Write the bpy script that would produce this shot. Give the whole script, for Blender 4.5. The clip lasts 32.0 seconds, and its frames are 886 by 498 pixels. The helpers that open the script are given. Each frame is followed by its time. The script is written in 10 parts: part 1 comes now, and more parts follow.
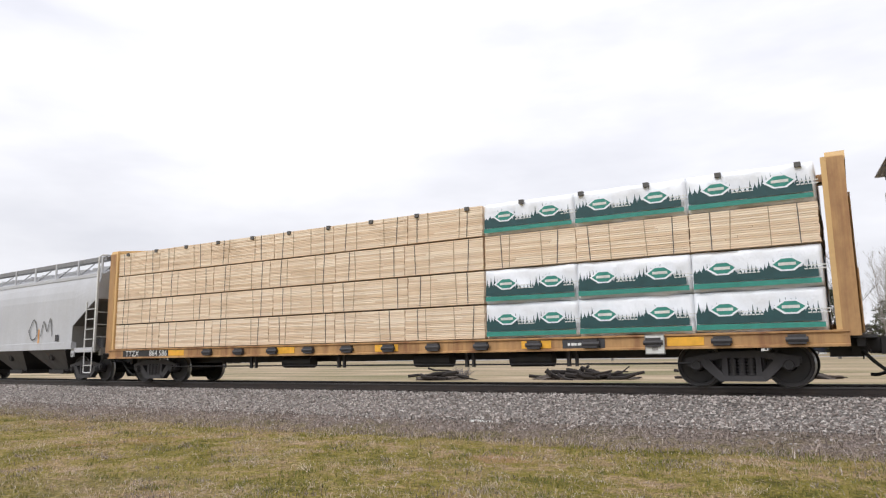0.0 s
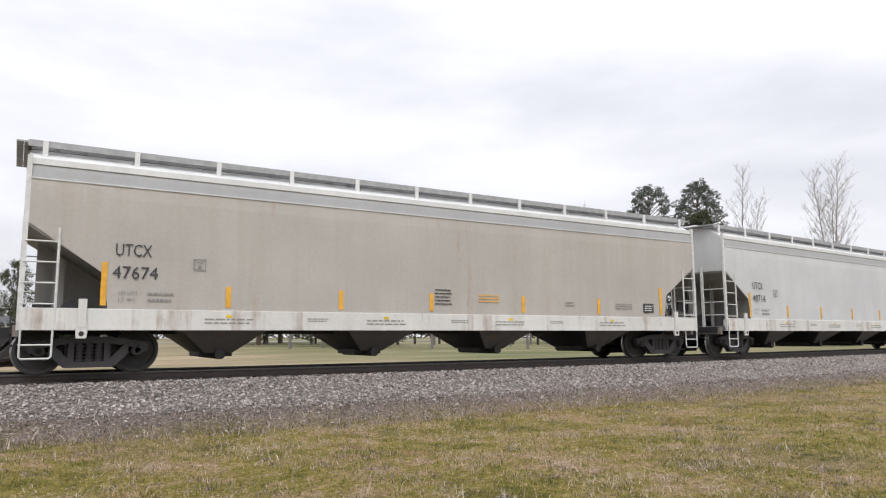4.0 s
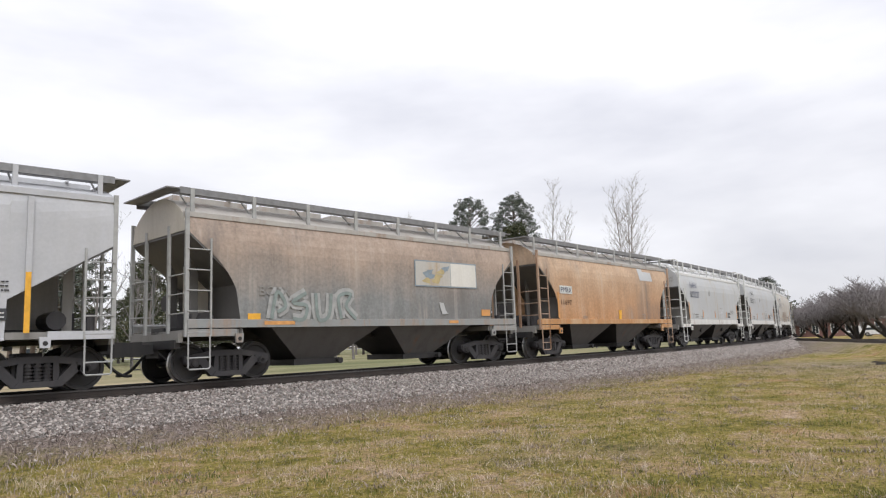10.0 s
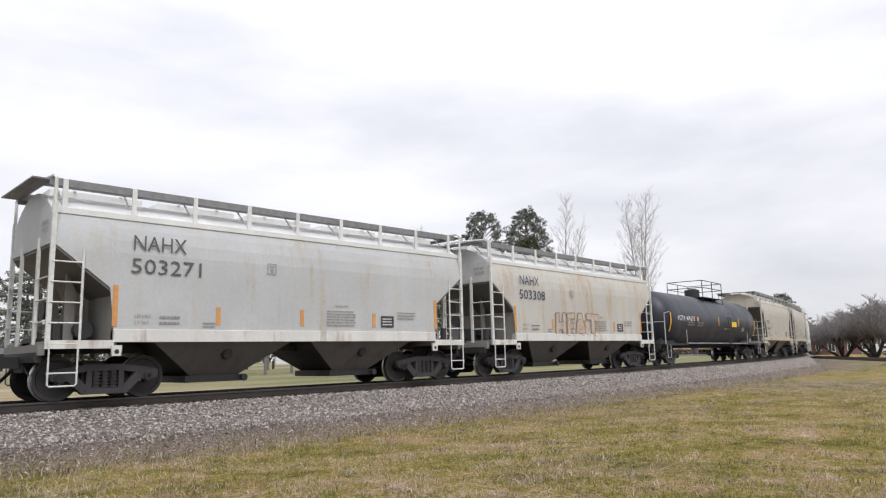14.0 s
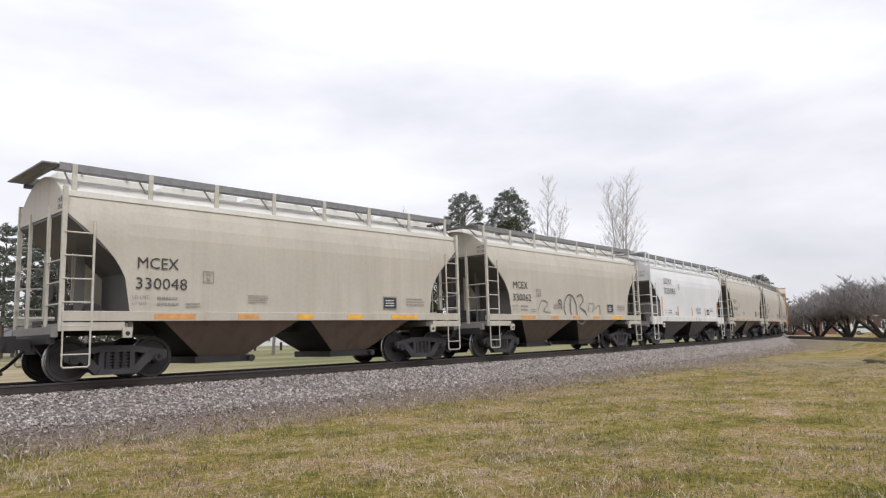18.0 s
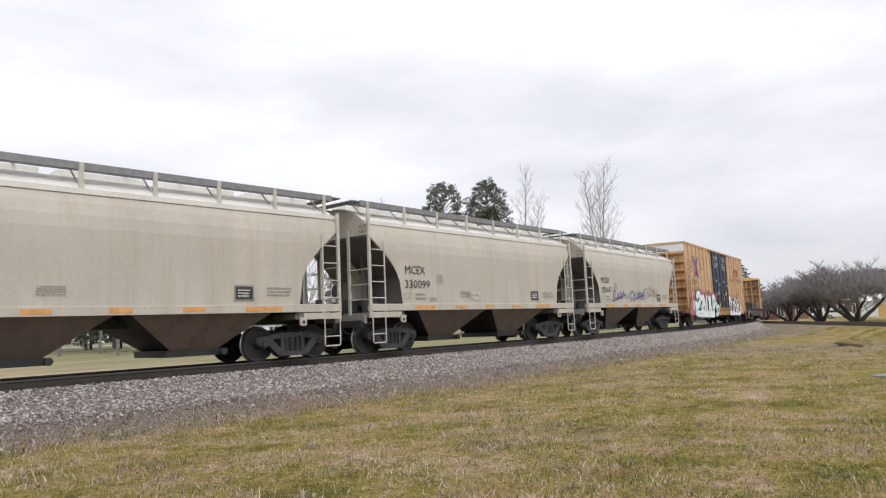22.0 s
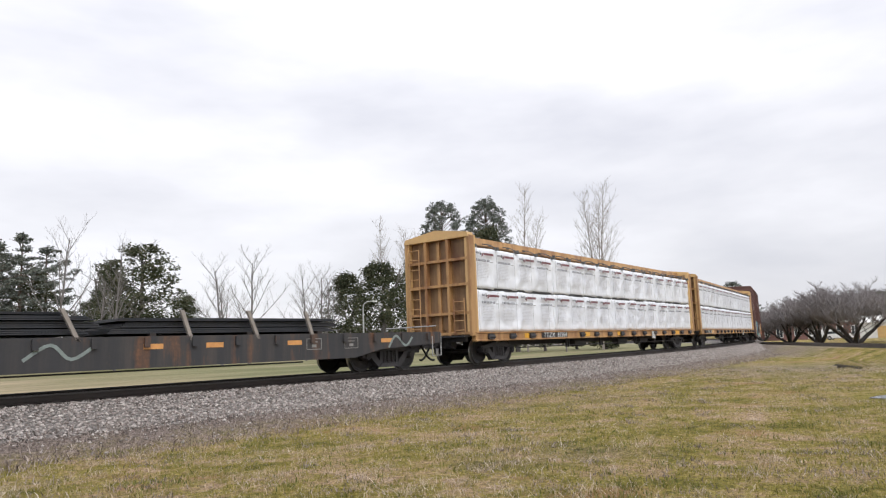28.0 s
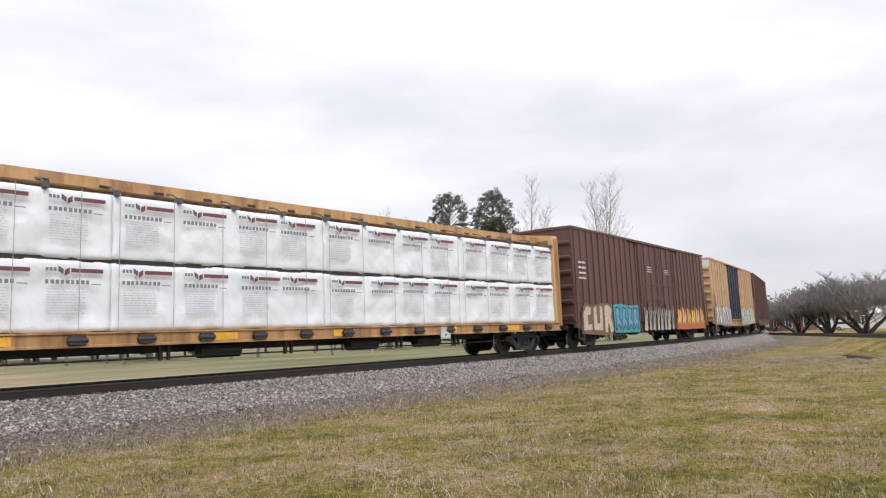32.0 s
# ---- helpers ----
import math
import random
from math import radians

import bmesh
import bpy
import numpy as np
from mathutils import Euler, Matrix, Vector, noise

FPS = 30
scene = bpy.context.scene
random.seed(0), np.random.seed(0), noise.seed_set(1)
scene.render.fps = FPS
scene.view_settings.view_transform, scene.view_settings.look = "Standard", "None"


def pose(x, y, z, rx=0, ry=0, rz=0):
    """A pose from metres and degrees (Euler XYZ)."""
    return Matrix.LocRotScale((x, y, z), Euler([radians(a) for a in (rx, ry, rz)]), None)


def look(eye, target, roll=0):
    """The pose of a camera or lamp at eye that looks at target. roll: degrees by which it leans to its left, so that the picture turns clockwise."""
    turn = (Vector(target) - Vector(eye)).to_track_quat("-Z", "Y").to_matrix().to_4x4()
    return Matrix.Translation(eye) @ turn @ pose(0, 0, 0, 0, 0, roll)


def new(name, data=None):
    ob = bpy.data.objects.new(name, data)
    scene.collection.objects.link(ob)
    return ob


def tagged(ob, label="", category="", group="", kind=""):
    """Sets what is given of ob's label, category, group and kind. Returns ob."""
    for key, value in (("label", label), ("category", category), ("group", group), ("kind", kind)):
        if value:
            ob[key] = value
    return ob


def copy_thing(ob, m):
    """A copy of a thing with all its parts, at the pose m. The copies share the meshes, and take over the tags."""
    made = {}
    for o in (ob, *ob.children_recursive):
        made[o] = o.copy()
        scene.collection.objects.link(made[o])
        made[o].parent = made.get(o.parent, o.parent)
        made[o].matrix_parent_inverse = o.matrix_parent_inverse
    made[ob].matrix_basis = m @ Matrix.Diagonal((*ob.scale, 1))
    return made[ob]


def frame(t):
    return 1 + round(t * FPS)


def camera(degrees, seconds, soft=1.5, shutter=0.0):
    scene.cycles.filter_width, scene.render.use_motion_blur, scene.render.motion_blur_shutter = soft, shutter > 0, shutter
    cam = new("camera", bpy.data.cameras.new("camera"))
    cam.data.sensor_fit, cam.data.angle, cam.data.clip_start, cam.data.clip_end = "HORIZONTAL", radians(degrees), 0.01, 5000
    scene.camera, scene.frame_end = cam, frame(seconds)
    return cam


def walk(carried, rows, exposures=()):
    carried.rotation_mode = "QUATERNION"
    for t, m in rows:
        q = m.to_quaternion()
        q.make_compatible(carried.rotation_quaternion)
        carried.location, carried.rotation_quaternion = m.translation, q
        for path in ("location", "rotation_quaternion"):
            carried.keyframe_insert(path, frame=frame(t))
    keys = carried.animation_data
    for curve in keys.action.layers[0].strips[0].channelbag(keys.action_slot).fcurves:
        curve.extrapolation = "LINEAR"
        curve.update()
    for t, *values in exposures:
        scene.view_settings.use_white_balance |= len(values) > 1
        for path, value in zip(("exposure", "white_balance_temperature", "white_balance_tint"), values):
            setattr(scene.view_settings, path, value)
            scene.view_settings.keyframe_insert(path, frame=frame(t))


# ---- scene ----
cam = camera(65.0, 32.0, soft=1.22)
EYE = (0.0, 0.0, 1.6)
# seconds, and the camera's turns about x, y and z in degrees
TURNS = [
    (0.0, 98.84, 0.78, 28.01), (0.5, 98.45, 0.89, 26.07), (1.0, 98.37, 0.71, 20.01), (1.5, 98.55, 0.32, 13.14),
    (2.0, 99.49, 0.37, 5.91), (2.5, 99.03, 0.25, 0.24), (3.0, 98.70, 0.15, -5.70), (3.5, 98.61, 0.20, -17.24),
    (4.0, 97.19, 0.27, -29.30), (4.5, 97.87, 0.39, -36.04), (6.5, 98.73, 1.25, -42.11), (7.0, 98.94, 1.26, -41.30),
    (7.5, 99.11, 1.39, -41.88), (8.0, 98.38, 0.99, -42.82), (8.5, 98.66, 1.41, -42.67), (9.0, 98.40, 1.84, -42.32),
    (9.5, 98.02, 1.92, -43.16), (10.0, 97.71, 2.16, -43.48), (10.5, 98.28, 1.92, -43.33), (11.0, 98.41, 1.78, -43.36),
    (11.5, 98.31, 1.64, -42.48), (12.0, 98.37, 1.57, -42.13), (12.5, 98.55, 1.67, -42.35), (13.0, 98.80, 1.53, -42.04),
    (13.5, 98.92, 1.56, -42.06), (14.0, 98.83, 1.49, -42.55), (14.5, 98.47, 1.37, -42.77), (15.0, 98.30, 1.50, -42.98),
    (15.5, 97.98, 1.62, -42.81), (17.5, 97.38, 1.50, -43.89), (18.0, 97.27, 1.67, -44.00), (18.5, 97.04, 2.21, -45.07),
    (19.0, 97.32, 2.01, -44.82), (19.5, 96.91, 2.23, -45.01), (20.0, 96.25, 2.41, -45.09), (20.5, 96.30, 2.18, -45.26),
    (21.0, 96.35, 2.47, -45.40), (21.5, 96.22, 2.49, -45.76), (22.0, 96.39, 2.52, -45.68), (22.5, 96.41, 2.46, -45.66),
    (23.0, 96.22, 2.33, -45.35), (23.5, 95.81, 2.62, -45.99), (24.0, 95.77, 2.36, -45.85), (24.5, 96.07, 2.21, -46.10),
    (25.0, 96.51, 2.07, -46.17), (25.5, 96.39, 2.10, -46.51), (26.0, 96.04, 2.07, -46.70), (26.5, 95.66, 2.11, -46.31),
    (28.5, 98.43, 1.87, -45.58), (29.0, 98.44, 1.52, -45.35), (29.5, 98.10, 1.56, -45.16), (30.0, 98.58, 1.40, -45.32),
    (30.5, 98.36, 1.87, -45.04), (31.0, 97.88, 2.29, -44.95), (31.5, 97.50, 2.19, -44.98), (32.0, 97.27, 2.35, -45.19),
]
walk(cam, [(t, pose(*EYE, rx, ry, rz)) for t, rx, ry, rz in TURNS])

# ---- light: a bright overcast sky and a wide, weak sun ----
world = bpy.data.worlds.new("overcast_sky")
scene.world = world
world.use_nodes = True
wn = world.node_tree
wn.nodes.clear()


def build_sky(tree):
    n, l = tree.nodes, tree.links
    out = n.new("ShaderNodeOutputWorld")
    bg = n.new("ShaderNodeBackground")
    sky = n.new("ShaderNodeTexSky")
    sky.sky_type, sky.sun_disc = "NISHITA", False
    sky.sun_elevation, sky.sun_rotation = radians(48), radians(200)
    dim = n.new("ShaderNodeMixRGB")
    dim.blend_type, dim.inputs[0].default_value = "MULTIPLY", 1.0
    dim.inputs[2].default_value = (0.10, 0.10, 0.10, 1)
    co = n.new("ShaderNodeTexCoord")
    mp = n.new("ShaderNodeMapping")
    mp.inputs["Scale"].default_value = (1.0, 1.0, 3.2)
    mp.inputs["Location"].default_value = (0.3, 0.75, 0.1)
    noi = n.new("ShaderNodeTexNoise")
    noi.inputs["Scale"].default_value, noi.inputs["Detail"].default_value = 2.2, 5.0
    noi.inputs["Roughness"].default_value = 0.52
    ramp = n.new("ShaderNodeValToRGB")
    e = ramp.color_ramp.elements
    e[0].position, e[0].color = 0.30, (0.69, 0.695, 0.755, 1)
    e[1].position, e[1].color = 0.62, (0.94, 0.938, 0.985, 1)
    mid = ramp.color_ramp.elements.new(0.46)
    mid.color = (0.81, 0.81, 0.858, 1)
    mix = n.new("ShaderNodeMixRGB")
    mix.inputs[0].default_value = 0.93
    l.new(co.outputs["Generated"], mp.inputs[0])
    l.new(mp.outputs[0], noi.inputs["Vector"])
    l.new(noi.outputs["Fac"], ramp.inputs[0])
    l.new(sky.outputs[0], dim.inputs[1])
    l.new(dim.outputs[0], mix.inputs[1])
    l.new(ramp.outputs[0], mix.inputs[2])
    # an overcast sky is brighter overhead than at the horizon
    sep = n.new("ShaderNodeSeparateXYZ")
    l.new(co.outputs["Generated"], sep.inputs[0])
    rise = n.new("ShaderNodeMapRange")
    rise.inputs["From Min"].default_value, rise.inputs["From Max"].default_value = 0.05, 1.0
    rise.inputs["To Min"].default_value, rise.inputs["To Max"].default_value = 0.97, 1.75
    l.new(sep.outputs["Z"], rise.inputs["Value"])
    lift = n.new("ShaderNodeMixRGB")
    lift.blend_type, lift.inputs[0].default_value = "MULTIPLY", 1.0
    l.new(mix.outputs[0], lift.inputs[1])
    l.new(rise.outputs[0], lift.inputs[2])
    l.new(lift.outputs[0], bg.inputs[0])
    bg.inputs[1].default_value = 1.05
    l.new(bg.outputs[0], out.inputs[0])


build_sky(wn)
sun = new("sun", bpy.data.lights.new("sun", "SUN"))
sun.data.energy, sun.data.angle, sun.data.color = 1.7, radians(25), (0.975, 0.985, 1.0)
sun.matrix_world = look((-20, -40, 60), (0, 10, 0))
scene.view_settings.exposure = 0.0

# ---- materials ----


def nodes_of(name):
    m = bpy.data.materials.new(name)
    m.use_nodes = True
    t = m.node_tree
    return m, t, t.nodes, t.links, t.nodes["Principled BSDF"]


def noise_node(t, vec, scale, detail=4.0, rough=0.6, stretch=(1, 1, 1)):
    mp = t.nodes.new("ShaderNodeMapping")
    mp.inputs["Scale"].default_value = stretch
    noi = t.nodes.new("ShaderNodeTexNoise")
    noi.inputs["Scale"].default_value, noi.inputs["Detail"].default_value = scale, detail
    noi.inputs["Roughness"].default_value = rough
    t.links.new(vec, mp.inputs[0])
    t.links.new(mp.outputs[0], noi.inputs["Vector"])
    return noi.outputs["Fac"]


def ramp_node(t, fac, stops):
    r = t.nodes.new("ShaderNodeValToRGB")
    e = r.color_ramp.elements
    while len(e) > 1:
        e.remove(e[-1])
    for i, (p, c) in enumerate(stops):
        el = e[0] if i == 0 else e.new(p)
        el.position = p
        el.color = (c, c, c, 1) if isinstance(c, (int, float)) else (*c, 1)
    t.links.new(fac, r.inputs[0])
    return r.outputs[0]


def mix_node(t, fac, a, b, mode="MIX"):
    m = t.nodes.new("ShaderNodeMixRGB")
    m.blend_type = mode
    for i, v in enumerate((fac, a, b)):
        sock = m.inputs[i]
        if isinstance(v, (int, float)):
            sock.default_value = v if i == 0 else (v, v, v, 1)
        elif isinstance(v, tuple):
            sock.default_value = (*v, 1)
        else:
            t.links.new(v, sock)
    return m.outputs[0]


def bump_node(t, height, strength, distance, bsdf):
    b = t.nodes.new("ShaderNodeBump")
    b.inputs["Strength"].default_value, b.inputs["Distance"].default_value = strength, distance
    t.links.new(height, b.inputs["Height"])
    t.links.new(b.outputs[0], bsdf.inputs["Normal"])


def paint(name, color, dirt=(0.25, 0.22, 0.18), dirt_amount=0.35, rust=(0.25, 0.11, 0.045), rust_amount=0.0, rough=0.55, metal=0.0, vary=0.06):
    """Weathered paint: mottled tone, long vertical streaks of dirt and patches of rust."""
    m, t, n, l, b = nodes_of(name)
    vec = n.new("ShaderNodeTexCoord").outputs["Object"]
    broad = noise_node(t, vec, 0.55, 5.0, 0.6)
    streak = noise_node(t, vec, 1.0, 5.0, 0.65, (2.6, 2.6, 0.16))
    grain = noise_node(t, vec, 14.0, 3.0, 0.6)
    dark = tuple(c * (1 - vary * 2) for c in color)
    lite = tuple(min(1, c * (1 + vary)) for c in color)
    col = ramp_node(t, broad, [(0.3, dark), (0.7, lite)])
    d = mix_node(t, 1.0, ramp_node(t, streak, [(0.45, 0.0), (0.78, 1.0)]), ramp_node(t, broad, [(0.3, 0.35), (0.65, 1.0)]), "MULTIPLY")
    d = mix_node(t, 1.0, d, dirt_amount, "MULTIPLY")
    col = mix_node(t, d, col, dirt)
    if rust_amount > 0:
        r = mix_node(t, 0.5, noise_node(t, vec, 0.9, 6.0, 0.65, (1, 1, 0.6)), noise_node(t, vec, 1.0, 5.0, 0.6, (3.5, 3.5, 0.2)))
        lo = 0.62 - 0.3 * rust_amount
        r = mix_node(t, 1.0, ramp_node(t, r, [(lo, 0.0), (lo + 0.16, 1.0)]), ramp_node(t, grain, [(0.3, 0.75), (0.6, 1.0)]), "MULTIPLY")
        rc = ramp_node(t, grain, [(0.3, tuple(c * 0.7 for c in rust)), (0.7, rust)])
        col = mix_node(t, r, col, rc)
    col = mix_node(t, 0.10, col, ramp_node(t, grain, [(0.35, 0.35), (0.65, 1.0)]), "MULTIPLY")
    l.new(col, b.inputs["Base Color"])
    l.new(ramp_node(t, broad, [(0.3, rough - 0.08), (0.7, min(1, rough + 0.12))]), b.inputs["Roughness"])
    b.inputs["Metallic"].default_value = metal
    bump_node(t, broad, 0.12, 0.03, b)
    return m


def plain(name, color, rough=0.7, metal=0.0):
    """A small, plain surface with a little tonal noise."""
    m, t, n, l, b = nodes_of(name)
    vec = n.new("ShaderNodeTexCoord").outputs["Object"]
    g = noise_node(t, vec, 6.0, 4.0, 0.6)
    l.new(ramp_node(t, g, [(0.3, tuple(c * 0.8 for c in color)), (0.7, tuple(min(1, c * 1.1) for c in color))]), b.inputs["Base Color"])
    b.inputs["Roughness"].default_value, b.inputs["Metallic"].default_value = rough, metal
    return m


M = {}
# car bodies
M["utility_white"] = paint("weathered_light_grey_paint", (0.580, 0.583, 0.585), (0.36, 0.345, 0.31), 0.3, rough=0.5)
M["utility_dusty"] = paint("dusty_warm_grey_paint", (0.45, 0.42, 0.385), (0.34, 0.28, 0.21), 0.5, rust=(0.40, 0.20, 0.08), rust_amount=0.10, rough=0.55)
M["upper_grey"] = paint("grey_upper_band", (0.36, 0.36, 0.36), (0.28, 0.26, 0.24), 0.4, rough=0.6)
M["sill_white"] = paint("sill_white", (0.66, 0.65, 0.62), (0.35, 0.3, 0.24), 0.35, rust_amount=0.25)
M["roof_white"] = paint("roof_white", (0.70, 0.70, 0.69), (0.42, 0.40, 0.37), 0.35)
M["roof_cream"] = paint("roof_cream", (0.68, 0.66, 0.61), (0.42, 0.38, 0.33), 0.4)
M["roof_soiled"] = paint("sooty_rusting_roof_paint", (0.42, 0.395, 0.365), (0.22, 0.195, 0.17), 0.65, rust=(0.30, 0.19, 0.12), rust_amount=0.3)
M["arux_grey"] = paint("pale_grey_paint", (0.49, 0.495, 0.515), (0.34, 0.32, 0.29), 0.3)
M["nahx_white"] = paint("rust_streaked_white_paint", (0.475, 0.485, 0.495), (0.42, 0.37, 0.28), 0.5, rust=(0.46, 0.35, 0.22), rust_amount=0.24)
M["nahx_cream"] = paint("rust_washed_cream_paint", (0.50, 0.485, 0.45), (0.42, 0.32, 0.22), 0.7, rust=(0.48, 0.33, 0.18), rust_amount=0.38)
M["mcex_cream"] = paint("dusty_cream_paint", (0.475, 0.435, 0.37), (0.30, 0.245, 0.18), 0.6)
M["soxx_white"] = paint("clean_white_paint", (0.66, 0.66, 0.66), (0.42, 0.40, 0.37), 0.2)
M["grey_over"] = paint("grey_paint_brushed_over_rust", (0.27, 0.28, 0.275), (0.34, 0.24, 0.18), 0.75, rust=(0.36, 0.22, 0.14), rust_amount=0.3)
M["rust_orange"] = paint("rust_covered_paint", (0.55, 0.36, 0.21), (0.40, 0.20, 0.08), 0.7, rust=(0.52, 0.25, 0.09), rust_amount=0.75)
M["ttx_yellow"] = paint("faded_yellow_paint", (0.55, 0.355, 0.20), (0.40, 0.26, 0.15), 0.4, rust_amount=0.06)
M["ttx_yellow_bright"] = paint("bright_ochre_paint", (0.60, 0.385, 0.165), (0.42, 0.27, 0.14), 0.4, rust_amount=0.05)
M["ttx_yellow_worn"] = paint("worn_yellow_paint", (0.47, 0.27, 0.11), (0.20, 0.11, 0.06), 0.75, rust=(0.22, 0.09, 0.04), rust_amount=0.5)
# yellow browned by dirt and by the shade in the bulkhead's cells
M["bulkhead_soiled_shaded"] = paint("soiled_shaded_yellow_paint", (0.28, 0.165, 0.075), (0.095, 0.062, 0.042), 0.75, rust=(0.12, 0.055, 0.028), rust_amount=0.5)
M["door_navy"] = paint("navy_door_paint", (0.024, 0.031, 0.060), (0.09, 0.085, 0.085), 0.4, rough=0.5)
M["tank_navy"] = paint("black_tank_paint", (0.018, 0.021, 0.034), (0.07, 0.065, 0.06), 0.3, rough=0.42)
M["oxide_brown"] = paint("brown_red_boxcar_paint", (0.125, 0.058, 0.050), (0.17, 0.12, 0.105), 0.5, rust_amount=0.15, rough=0.6)
M["flat_grey"] = paint("grimy_flat_car_paint", (0.035, 0.035, 0.038), (0.12, 0.095, 0.075), 0.55, rust_amount=0.3)
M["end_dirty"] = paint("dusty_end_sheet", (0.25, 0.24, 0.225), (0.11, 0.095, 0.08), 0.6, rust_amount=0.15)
# dark grey that carries the shade of the recess under a hopper's end
M["end_dark"] = paint("shaded_slope_sheet", (0.115, 0.11, 0.105), (0.06, 0.055, 0.05), 0.6, rust_amount=0.1)
# grime, and the shade under the car, both in this one grey
M["bay_grey"] = paint("grimy_shaded_bay_paint", (0.12, 0.115, 0.112), (0.05, 0.043, 0.04), 0.7, rust_amount=0.1)
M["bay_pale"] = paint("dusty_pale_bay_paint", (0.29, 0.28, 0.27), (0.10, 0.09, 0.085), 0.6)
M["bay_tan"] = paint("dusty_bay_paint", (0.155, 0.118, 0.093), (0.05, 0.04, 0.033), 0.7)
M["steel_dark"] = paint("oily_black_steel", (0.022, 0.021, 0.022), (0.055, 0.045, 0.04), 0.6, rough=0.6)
M["frame_steel"] = paint("dusty_cast_steel", (0.038, 0.036, 0.039), (0.072, 0.063, 0.058), 0.6, rough=0.65)
M["wheel_steel"] = paint("wheel_steel", (0.026, 0.025, 0.026), (0.075, 0.06, 0.05), 0.5, rough=0.6)
M["tread_steel"] = plain("polished_wheel_rim", (0.42, 0.42, 0.42), 0.35, 0.9)
M["grating"] = plain("galvanised_grating", (0.23, 0.23, 0.235), 0.6, 0.3)
M["grating_pale"] = plain("pale_galvanised_grating", (0.37, 0.37, 0.375), 0.6, 0.3)
M["rail_bar_white"] = plain("white_painted_ladder", (0.62, 0.62, 0.60), 0.6)
M["ladder_rusty"] = paint("rusty_ladder_paint", (0.42, 0.30, 0.22), (0.25, 0.13, 0.07), 0.7, rust_amount=0.5)
M["ladder_cream"] = plain("dusty_ladder", (0.48, 0.45, 0.39), 0.65)
M["ladder_grey"] = plain("grey_ladder", (0.36, 0.36, 0.35), 0.65)
M["hose"] = plain("rubber_hose", (0.02, 0.02, 0.02), 0.8)
M["stripe"] = plain("reflective_yellow_stripe", (0.78, 0.40, 0.04), 0.45)
M["stripe_worn"] = plain("faded_orange_stripe", (0.62, 0.30, 0.10), 0.6)
M["ink"] = plain("black_lettering", (0.045, 0.045, 0.05), 0.7)
M["ink_blue"] = plain("navy_lettering", (0.05, 0.06, 0.12), 0.7)
M["ink_faint"] = plain("worn_lettering", (0.27, 0.26, 0.245), 0.8)
M["ink_white"] = plain("white_lettering", (0.72, 0.72, 0.70), 0.7)
M["ink_brown"] = plain("brown_lettering", (0.10, 0.055, 0.03), 0.8)
M["spray_white"] = plain("white_spray_paint", (0.80, 0.80, 0.80), 0.55)
M["spray_black"] = plain("black_spray_paint", (0.02, 0.018, 0.02), 0.55)
M["spray_pink"] = plain("pink_spray_paint", (0.42, 0.13, 0.21), 0.55)
M["spray_mauve"] = plain("mauve_spray_haze", (0.40, 0.20, 0.26), 0.6)
M["spray_amber"] = plain("amber_spray_paint", (0.58, 0.345, 0.10), 0.6)
M["spray_faded"] = plain("faded_brown_spray", (0.31, 0.225, 0.18), 0.7)
M["spray_plum"] = plain("plum_spray_paint", (0.16, 0.05, 0.09), 0.55)
M["spray_teal"] = plain("teal_spray_paint", (0.05, 0.33, 0.36), 0.55)
M["spray_blue"] = plain("blue_spray_paint", (0.17, 0.32, 0.55), 0.55)
M["spray_deep_blue"] = plain("deep_blue_spray_paint", (0.05, 0.08, 0.28), 0.55)
M["spray_yellow"] = plain("yellow_spray_paint", (0.75, 0.50, 0.03), 0.55)
M["spray_brown"] = plain("brown_spray_paint", (0.20, 0.12, 0.08), 0.6)
M["spray_grey"] = plain("dark_grey_spray_paint", (0.10, 0.10, 0.10), 0.6)
M["logo_blue"] = plain("blue_emblem_paint", (0.035, 0.06, 0.30), 0.6)
M["logo_red"] = plain("red_emblem_paint", (0.62, 0.14, 0.12), 0.6)
M["logo_maroon"] = plain("maroon_emblem_paint", (0.30, 0.06, 0.05), 0.6)
M["wrap_green"] = plain("dark_green_print", (0.014, 0.060, 0.064), 0.45)
M["wrap_teal"] = plain("green_print", (0.03, 0.235, 0.185), 0.45)
M["strap"] = plain("dark_strap", (0.09, 0.085, 0.08), 0.6)
M["strap_grey"] = plain("thin_grey_strap", (0.36, 0.36, 0.37), 0.6)
M["strap_tan"] = plain("weathered_strap", (0.40, 0.30, 0.19), 0.7)
M["patch_rim"] = plain("faded_blue_paint", (0.24, 0.29, 0.33), 0.7)
M["patch_yellow"] = plain("faded_ochre_print", (0.47, 0.38, 0.20), 0.7)
M["spray_pale_white"] = plain("thin_white_spray", (0.56, 0.54, 0.50), 0.7)
M["spray_peach"] = plain("peach_spray_paint", (0.47, 0.40, 0.325), 0.7)
M["spray_cream"] = plain("cream_spray_paint", (0.55, 0.46, 0.34), 0.6)
M["spray_silver"] = plain("dull_silver_spray_paint", (0.36, 0.36, 0.35), 0.55)
M["spray_orange"] = plain("orange_red_spray_paint", (0.48, 0.13, 0.05), 0.6)
M["spray_pale"] = plain("pale_green_spray_paint", (0.42, 0.47, 0.33), 0.6)
M["wrap_maroon"] = plain("maroon_print", (0.17, 0.055, 0.065), 0.5)
M["wrap_text"] = plain("grey_print", (0.20, 0.20, 0.215), 0.6)
M["wrap_print"] = plain("pale_grey_print", (0.62, 0.62, 0.645), 0.6)
M["spray_teal_faded"] = plain("faded_teal_spray_paint", (0.22, 0.26, 0.245), 0.7)
M["plate_white"] = plain("white_placard", (0.65, 0.65, 0.62), 0.6)
